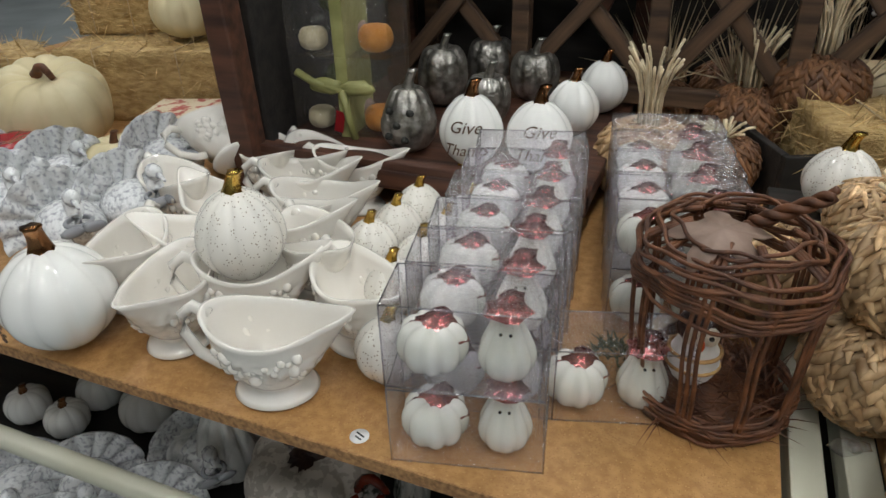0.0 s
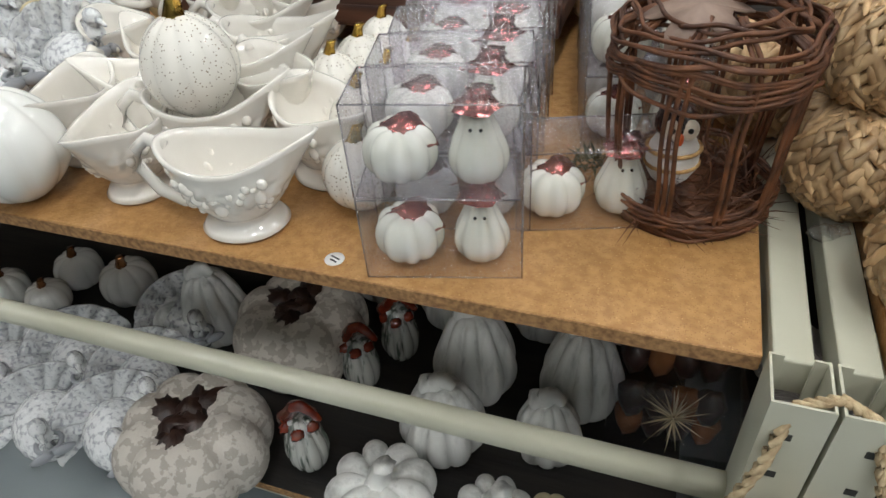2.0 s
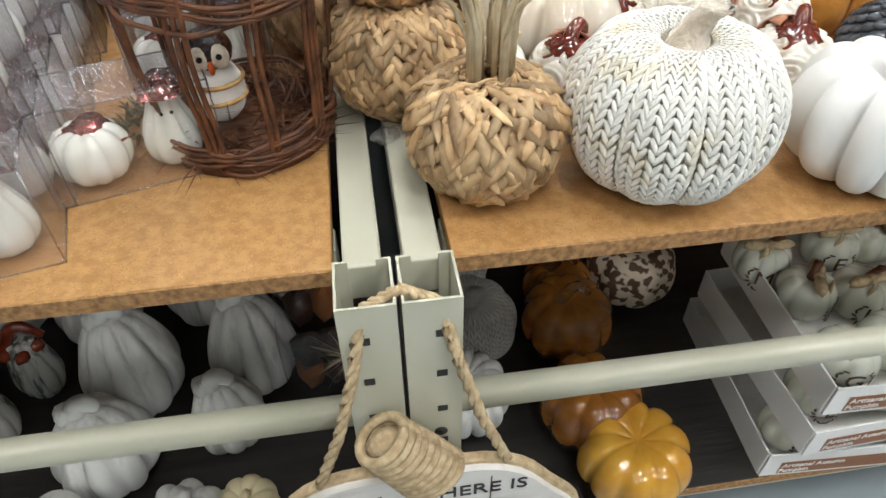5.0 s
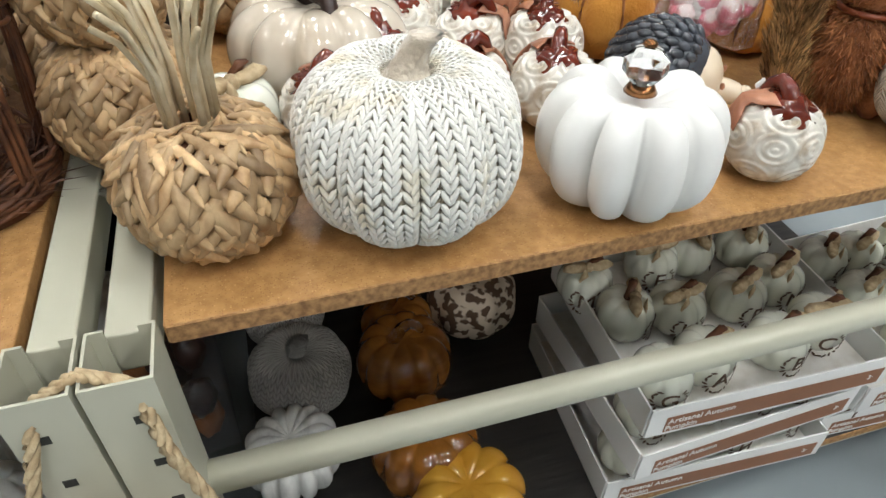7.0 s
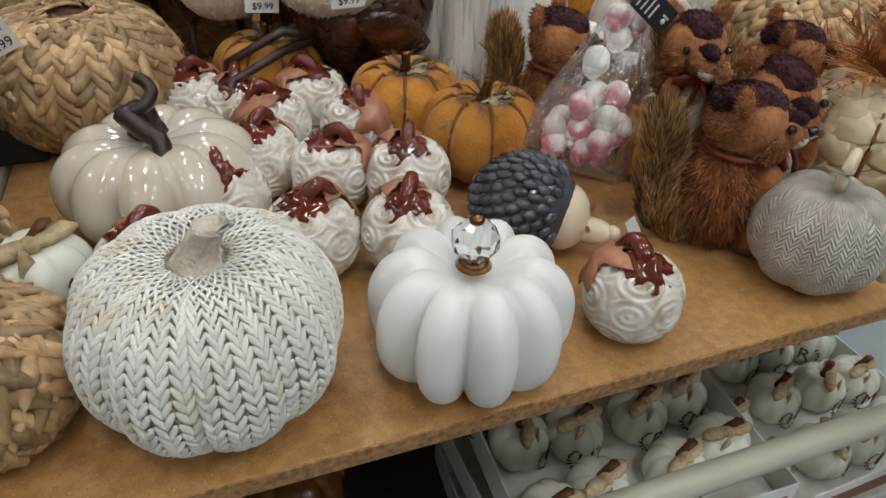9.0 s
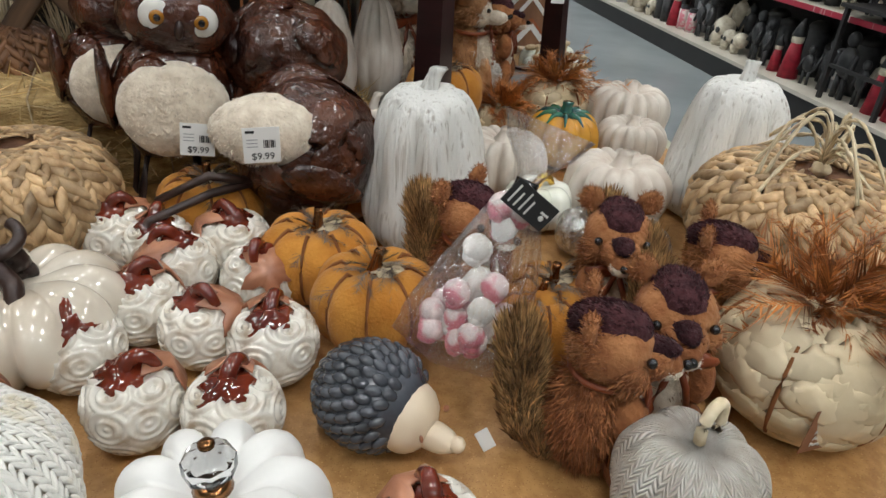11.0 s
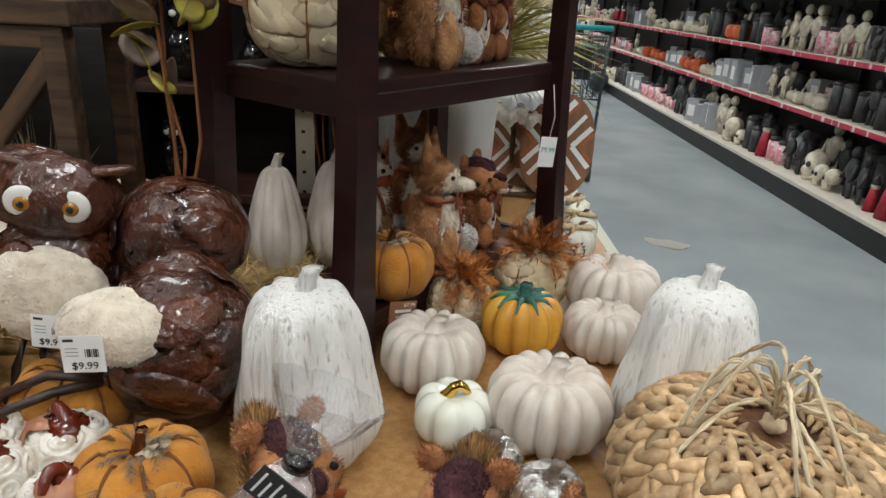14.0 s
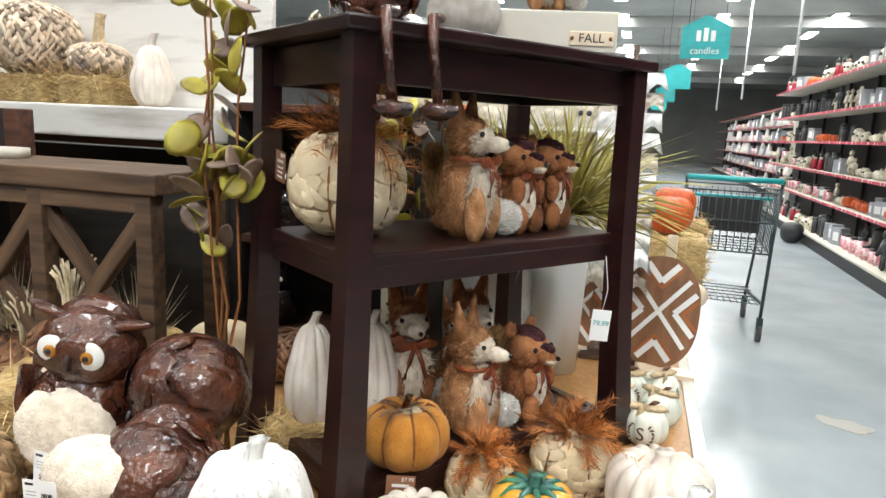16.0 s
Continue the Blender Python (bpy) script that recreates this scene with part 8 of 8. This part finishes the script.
# shopping trolley
def trolley(x, y):
    t = thing("shopping_cart", "grey wire shopping cart with teal handle", "shopping cart", pose(x, y, 0, 0, 0, -3) @ Matrix.Diagonal((0.93, 0.93, 0.93, 1)))
    W, D, zt, zb = 0.62, 0.85, 1.12, 0.66

    def rod(name, pts, r, mt="cart", label=""):
        part(name, as_mesh(name, *tube(pts, r, 7)), M[mt], t, label)
    rod("handle", [(-W / 2, -0.06, 1.18), (W / 2, -0.06, 1.18)], 0.02, "teal", "teal plastic handle")
    rod("seat_bar", [(-W / 2 + 0.03, 0.16, 1.04), (W / 2 - 0.03, 0.16, 1.04)], 0.014, "teal", "teal seat rail")
    for sx in (-1, 1):
        x0 = sx * W / 2
        rod("side_frame", [(x0, -0.06, 1.18), (x0, 0.0, zt), (x0 * 0.96, D, zt - 0.04), (x0 * 0.9, D, zb + 0.05)], 0.011)
        rod("side_leg", [(x0, 0.0, zt), (x0 * 0.97, 0.05, 0.7), (x0 * 0.95, 0.1, 0.16)], 0.013)
        rod("front_leg", [(x0 * 0.9, D - 0.1, zb), (x0 * 0.8, D - 0.02, 0.16)], 0.012)
        rod("base_rail", [(x0 * 0.95, 0.1, 0.28), (x0 * 0.8, D, 0.24)], 0.012)
        for k in range(12):
            yy = 0.03 + k * (D - 0.06) / 11
            rod("side_wire", [(x0 * (1 - 0.03 * k / 11), yy, zt - 0.02), (x0 * (0.92 - 0.03 * k / 11), yy, zb)], 0.0035)
        for zz in (0.78, 0.9, 1.02):
            rod("side_wire", [(x0 * 0.97, 0.02, zz), (x0 * 0.93, D, zz - 0.02)], 0.0035)
        for yy in (0.1, D - 0.05):
            c = part("caster", as_mesh("wheel", *tube([(-0.016, 0, 0), (0.016, 0, 0)], 0.062, 16)), M["rubber"], t, "grey rubber caster", pose(x0 * (0.95 if yy < 0.2 else 0.8), yy, 0.0625))
            part("fork", box_mesh(0.045, 0.03, 0.09, 0.004), M["cart"], c, "", pose(0, 0, 0.03))
    for k in range(13):
        xx = -W / 2 * 0.92 + k * W * 0.92 / 12
        rod("floor_wire", [(xx, 0.02, zb), (xx, D, zb + 0.03)], 0.0035)
        rod("end_wire", [(xx, D, zb + 0.03), (xx, D, zt - 0.05)], 0.0035)
        rod("gate_wire", [(xx, 0.02, zb), (xx, 0.03, zt - 0.03)], 0.0035)
        rod("rack_wire", [(xx * 0.95, 0.12, 0.27), (xx * 0.82, D, 0.24)], 0.004)
    for k in range(6):
        yy = 0.05 + k * (D - 0.1) / 5
        rod("floor_cross", [(-W / 2 * 0.93, yy, zb), (W / 2 * 0.93, yy, zb)], 0.0035)
        rod("rack_cross", [(-W / 2 * 0.88, 0.15 + yy * 0.8, 0.26), (W / 2 * 0.88, 0.15 + yy * 0.8, 0.26)], 0.004)
    part("seat_flap", box_mesh(W * 0.66, 0.012, 0.24, 0.004), M["shelf_dark"], t, "black plastic seat flap", pose(0, 0.05, 0.80))
    for zz in (zb, zt - 0.03, 0.88):
        rod("end_rail", [(-W / 2 * 0.93, D, zz), (W / 2 * 0.93, D, zz)], 0.006)
        rod("gate_rail", [(-W / 2 * 0.95, 0.02, zz), (W / 2 * 0.95, 0.02, zz)], 0.006)


trolley(1.80, 5.1)

# ---- displays behind the stand ----
# rustic console with X braces
tb = thing("console_table", "rustic brown wooden console with X braces", "console table", pose(0, 0, Z1))
part("top", box_mesh(1.15, 0.24, 0.04, 0.004), M["wood_rustic"], tb, "thick plank top", pose(-0.19, 1.50, 0.475))
part("apron", box_mesh(1.08, 0.025, 0.035, 0.003), M["wood_rustic"], tb, "", pose(-0.19, 1.40, 0.44))
for lx, ly in ((0.10, 1.405), (0.35, 1.405), (0.35, 1.60), (-0.70, 1.405), (-0.70, 1.60), (-0.15, 1.405), (-0.42, 1.405)):
    part("leg", box_mesh(0.036, 0.036, 0.475, 0.003), M["wood_rustic"], tb, "", pose(lx, ly, 0.0))
part("lower_rail", box_mesh(1.08, 0.03, 0.035, 0.003), M["wood_rustic"], tb, "", pose(-0.19, 1.405, 0.10))


def brace(x0, z0, x1, z1, y):
    ln, an = math.hypot(x1 - x0, z1 - z0), math.degrees(math.atan2(z1 - z0, x1 - x0))
    part("brace", box_mesh(ln, 0.022, 0.032, 0.003, -0.016), M["wood_rustic"], tb, "crossed diagonal brace", pose((x0 + x1) / 2, y, (z0 + z1) / 2, 0, -an, 0))


for x0, x1 in ((0.10, 0.35), (-0.15, 0.10), (-0.42, -0.15), (-0.70, -0.42)):
    brace(x0, 0.13, x1, 0.44, 1.400)
    brace(x0, 0.44, x1, 0.13, 1.411)
# goods under and behind the console
for x, y, w, mt in ((0.28, 1.72, 0.17, "leafskin"), (0.42, 1.78, 0.15, "braid_dark"), (0.0, 1.7, 0.16, "braid_dark"), (-0.2, 1.72, 0.18, "braid"), (0.13, 1.68, 0.14, "hay")):
    if mt.startswith("braid"):
        braided(x, y, w, w * 0.8, 12, 6, 0, material=mt, rope=0.0, label="plaited straw pumpkin under the console")
    else:
        pumpkin("leaf_pumpkin", "pale leaf-covered pumpkin in the shade", "pumpkin", x, y, w, w * 0.85, M[mt], ribs=6, depth=0.05)
for x, y in ((0.02, 1.52), (-0.14, 1.53), (0.2, 1.54)):
    o, d = on_ellipsoid(70, 0.03, 0.03, 0.01, (0, 0, 0), 11, 0.2)
    solo("straw_tuft", as_mesh("tuft", *blades(o, d * [0.5, 0.5, 1.6], 0.14, 0.0018, 0.25, 0, 5)), M["raffia"], "dry pale straw tuft under the console", "straw tuft", pose(x, y, Z1 + 0.12), "straw tufts")
    braided(x, y, 0.13, 0.12, 12, 6, 0, material="braid_dark", label="dark plaited straw pumpkin under the console")
cd = solo("round_coaster", as_mesh("disc", *tube([(0, 0, 0), (0, 0, 0.02)], 0.07, 28)), M["shelf"], "pale grey round coaster on the console", "coaster", pose(-0.13, 1.50, Z1 + 0.5155))
# whitewashed mantel behind
mt = thing("whitewashed_mantel", "chunky whitewashed wooden mantel shelf", "mantel", pose(0, 0, Z1))
part("beam", box_mesh(1.35, 0.26, 0.085, 0.006), M["white_leather"], mt, "", pose(-0.50, 1.98, 0.555))
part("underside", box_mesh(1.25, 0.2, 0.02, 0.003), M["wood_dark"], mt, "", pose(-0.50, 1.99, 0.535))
for lx in (-1.1, 0.08):
    part("support", box_mesh(0.07, 0.18, 0.535, 0.004), M["wood_black_and_shade"], mt, "", pose(lx, 2.0, 0.0))
# near-black panel for the shade under the mantel
part("back_panel", box_mesh(1.1, 0.02, 0.5, 0.003), M["wood_black_and_shade"], mt, "", pose(-0.5, 2.09, 0.02))
ZM = Z1 + 0.6405
for k, (x, w) in enumerate(((-0.50, 0.23), (-0.27, 0.15))):
    hay_bale(x, 1.96, ZM, w * 0.95, 0.15, 0.075, 0, 12 + k)
    t = thing("woven_pumpkin", "white and brown basket-woven pumpkin on a straw block", "pumpkin", pose(x, 1.96, ZM + 0.078), "woven pumpkins")
    h = w * 0.9 if k == 0 else w * 0.62
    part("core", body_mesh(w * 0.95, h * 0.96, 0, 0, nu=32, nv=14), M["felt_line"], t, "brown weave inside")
    part("weave", braid_mesh(w, h, 12 if k else 14, 5 if k else 7, seed=3 + k, fat=0.9), M["woven"], t, "white and brown wrapped strands")
    part("stem", stem_mesh(0.09, 0.012, 0.1), M["rope"], t, "rope-wrapped stem", pose(0, 0, h * 0.86))
pumpkin("cream_gourd", "ribbed pale cream gourd on the mantel", "gourd", -0.095, 1.96, 0.13, 0.17, M["cream_matte"], z=ZM, ribs=11, depth=0.12, shape="pear", stem="plain", stem_h=0.04, stem_r=0.008, top=0.05)
slab("plank_wall", -1.6, 0.2, 2.085, 2.105, Z1 + 0.6405, 2.05, M["white_leather"], "tall whitewashed plank backdrop behind the mantel", bevel=0)


# dark shelf unit with ornaments
du = thing("dark_shelf_unit", "black-washed wooden shelf unit behind the console", "shelf unit", pose(0, 0, Z1))
part("back", box_mesh(0.52, 0.02, 0.66, 0.002), M["wood_black_and_shade"], du, "", pose(0.45, 2.14, 0.0))
for lx in (0.20, 0.70):
    part("side", box_mesh(0.025, 0.24, 0.66, 0.003), M["wood_black_and_shade"], du, "", pose(lx, 2.01, 0.0))
for zz in (0.04, 0.30, 0.64):
    part("shelf", box_mesh(0.475, 0.22, 0.022, 0.003), M["wood_dark"], du, "", pose(0.45, 2.015, zz))
# dark panel added behind the console in place of deep shade
part("console_backing", box_mesh(0.95, 0.02, 0.44, 0.002), M["wood_black_and_shade"], du, "dark added panel for the shade behind the console", pose(-0.28, 1.87, 0.0))
for x, zz, s in ((0.29, 0.0625, 0.9), (0.33, 0.3225, 1.0), (0.50, 0.3225, 0.8), (0.62, 0.3225, 0.95)):
    t = thing("black_cat_figure", "glossy black ceramic seated cat ornament", "ornament", pose(x, 1.98, Z1 + zz, 0, 0, 40 * x) @ Matrix.Diagonal((s, s, s, 1)), "black cat figures")
    part("body", as_mesh("body", *ellipsoid(0.05, 0.05, 0.07, (0, 0, 0.068), 16, 11, 0.1)), M["black"], t)
    hd = part("head", as_mesh("head", *ellipsoid(0.034, 0.032, 0.03, (0, -0.02, 0.15), 14, 9)), M["black"], t)
    for sx in (-1, 1):
        part("ear", as_mesh("ear", *tube([(sx * 0.018, -0.015, 0.17), (sx * 0.022, -0.015, 0.2)], 0.012, 6, 0.1)), M["black"], hd)
        part("eye", as_mesh("eye", *ellipsoid(0.008, 0.004, 0.008, (sx * 0.013, -0.05, 0.155), 10, 6)), M["eye_white"], hd, "pale round eye")


# leafy stems
def leafy_stem(x, y, z, h, seed):
    t = thing("leaf_branch", "tall artificial stem with olive-yellow and brown leaves", "branch", pose(x, y, z), "leaf branches")
    g = np.random.RandomState(seed)
    for k in range(4):
        pts = [(0.006 * k, 0, 0)]
        for q in range(1, 9):
            pts.append((pts[-1][0] + 0.010 * g.randn() + 0.002 * (k - 1.5), pts[-1][1] + 0.008 * g.randn(), h * q / 8 * (0.85 + 0.05 * k)))
        part("twig", as_mesh("twig", *tube(pts, 0.0032, 6, 0.5)), M["felt_line"], t, "reddish-brown twig")
        for q in range(14):
            i = 5 + g.randint(4)
            a = TAU * g.rand()
            p = np.array(pts[i]) + [0.03 * math.cos(a), 0.03 * math.sin(a), 0.04 * g.randn()]
            e, f = ellipsoid(0.026, 0.018, 0.0016, nu=12, nv=5)
            e[:, 2] -= 6 * e[:, 0] ** 2
            part("leaf", as_mesh("leaf", e, f), M["yellow_leaf"] if g.rand() < 0.6 else M["dead_leaf"], t, "", pose(*p, 60 * g.randn(), 50 * g.randn(), math.degrees(a)) @ Matrix.Diagonal((1.0 + 0.4 * g.rand(),) * 3 + (1,)))


leafy_stem(0.545, 1.335, Z1, 0.90, 3)
leafy_stem(0.70, 1.80, Z1, 0.72, 4)
# grass, cards and more goods seen through the stand
for x, y, z in ((1.03, 2.12, Z1 + 0.42), (0.87, 2.16, Z1 + 0.42)):
    o, d = on_ellipsoid(420, 0.05, 0.04, 0.02, (0, 0, 0), 14, 0.0)
    t = thing("grass_plant", "potted dry olive ornamental grass", "plant", pose(x, y, Z1), "grass plants")
    part("pot", as_mesh("pot", *tube([(0, 0, 0), (0, 0, 0.2), (0, 0, z - Z1)], 0.06, 16, 1.25)), M["paper"], t, "plain white paper pot")
    part("grass_tuft", as_mesh("grass", *blades(o, d * [1.0, 1.0, 1.8], 0.29, 0.0036, 0.3, 0.2, 15)), M["grass"], t, "", pose(0, 0, z - Z1))
for x, y, h in ((0.93, 2.15, 0.3), (0.8, 2.1, 0.26), (0.7, 2.2, 0.34)):
    pumpkin("cream_gourd", "tall pale gourd behind the stand", "gourd", x, y, 0.15, h, M["wood_white"], ribs=8, depth=0.08, shape="pear", stem="plain", stem_h=0.03, stem_r=0.009, top=0.05, group="pale gourds")
# scalloped linens on a pole stand
lr = thing("linen_stand", "pole stand hung with cream scalloped table linens", "linen stand", pose(1.17, 2.27, Z1))
part("base", box_mesh(0.16, 0.10, 0.015, 0.003), M["wood_rustic"], lr)
part("pole", as_mesh("pole", *tube([(0, 0.03, 0.01), (0, 0.03, 0.86)], 0.008, 8)), M["wood_rustic"], lr)
fold = []
for j in range(2):
    for i in range(19):
        q = -1 + i / 9
        fold.append((0.085 * q, -0.055 + 0.012 * math.cos(q * 9) - 0.012 * j, -0.045 + 0.010 * math.cos(q * 9)))
for i in range(19):
    q = -1 + i / 9
    fold.append((0.080 * q, 0.03, 0.0))
linen_me = as_mesh("linen", fold, [(i, i + 1, 20 + i, 19 + i) for i in range(18)] + [(19 + i, 20 + i, 39 + i, 38 + i) for i in range(18)] + [(38 + i, 39 + i, i + 1, i) for i in range(18)])
for k in range(11):
    part("linen", linen_me, M["paper"] if k % 3 else M["fur_cream"], lr, "cream cloth with a scalloped edge", pose(0, 0, 0.26 + 0.053 * k, 0, 0, 4 * math.sin(k * 2.0)))
# a bunch of copper and olive leaves and a pale basket on the dark unit
lb = thing("leaf_bunch", "bunch of copper-brown and olive artificial leaves in a basket", "foliage", pose(0.50, 2.02, Z1 + 0.6625))
part("basket", as_mesh("basket", *tube([(0, 0, 0), (0, 0, 0.05), (0, 0, 0.10)], 0.07, 18, 1.2)), M["raffia"], lb, "pale woven basket")
g = np.random.RandomState(61)
bunch_leaf = ellipsoid(0.036, 0.022, 0.0014, nu=12, nv=5)
bunch_leaf[0][:, 2] -= 5 * bunch_leaf[0][:, 0] ** 2
bunch_me = as_mesh("leaf", *bunch_leaf)
for k in range(70):
    q = g.randn(3); q /= np.linalg.norm(q)
    q = q * (0.06 + 0.09 * g.rand())
    part("leaf", bunch_me, (M["dead_leaf"], M["yellow_leaf"], M["terra"], M["leafskin"])[g.randint(4)], lb, "", pose(q[0] * 1.2, q[1], 0.16 + q[2], 60 * g.randn(), 50 * g.randn(), 360 * g.rand()))
solo("fabric_bin", box_mesh(0.14, 0.16, 0.12, 0.012), M["fur_cream"], "cream woven fabric storage bin on the dark unit", "storage bin", pose(0.64, 2.02, Z1 + 0.6625))
# pale shelving added between the tables and the hall to brighten the background
ws = thing("white_display_shelf", "white display shelving added as a bright backdrop, stocked with pale and orange decor", "shelf unit", pose(0.35, 4.7, 0))
for sx in (-0.85, 0.85):
    part("side", box_mesh(0.03, 0.36, 1.75, 0.003), M["paper"], ws, "", pose(sx, 0, 0))
part("back", box_mesh(1.67, 0.02, 1.75, 0.002), M["shelf"], ws, "", pose(0, 0.17, 0))
for zz in (0.12, 0.55, 0.95, 1.35):
    part("shelf", box_mesh(1.67, 0.33, 0.022, 0.002), M["paper"], ws, "", pose(0, -0.005, zz))
    for k in range(8):
        put_stock((1, 0, 1, 8, 6, 2)[g.randint(6)], pose(0.35 - 0.72 + 0.205 * k, 4.66, zz + 0.0225, 0, 0, 90 + 15 * g.randn()), 1.0)
fox(0.80, 1.95, 30, Z1, 1.0, "fur_brown")
for k, (x, y) in enumerate(((1.45, 3.15), (1.50, 3.7))):
    tt = thing("display_table", "low wooden display table by the aisle", "table", pose(x - 0.6, y, 0), "low display tables")
    part("top", box_mesh(0.9, 0.5, 0.03, 0.003), M["wood_rustic"], tt, "", pose(0, 0, 0.67))
    for dx in (-0.4, 0.4):
        for dy in (-0.2, 0.2):
            part("leg", box_mesh(0.05, 0.05, 0.67, 0.003), M["wood_rustic"], tt, "", pose(dx, dy, 0))
    hay_bale(x - 0.12, y + 0.05, 0.7005, 0.30, 0.25, 0.25, 0, 20 + k)
    pumpkin("orange_pumpkin", "small peach ribbed pumpkin by a straw bale", "pumpkin", x - 0.02, y - 0.14, 0.13, 0.1, M["bisque"], z=0.7005, ribs=10, depth=0.1)
    pumpkin("orange_pumpkin", "bright orange pumpkin on a straw bale", "pumpkin", x - 0.12, y + 0.05, 0.2, 0.16, M["orange_pl"], z=0.953, ribs=9, depth=0.1)
t = pumpkin("autumn_shrub_pot", "potted golden-brown autumn foliage on the shelf end", "plant", 3.3, 10.5, 0.3, 0.3, M["charcoal"], z=0.0, ribs=0, depth=0)
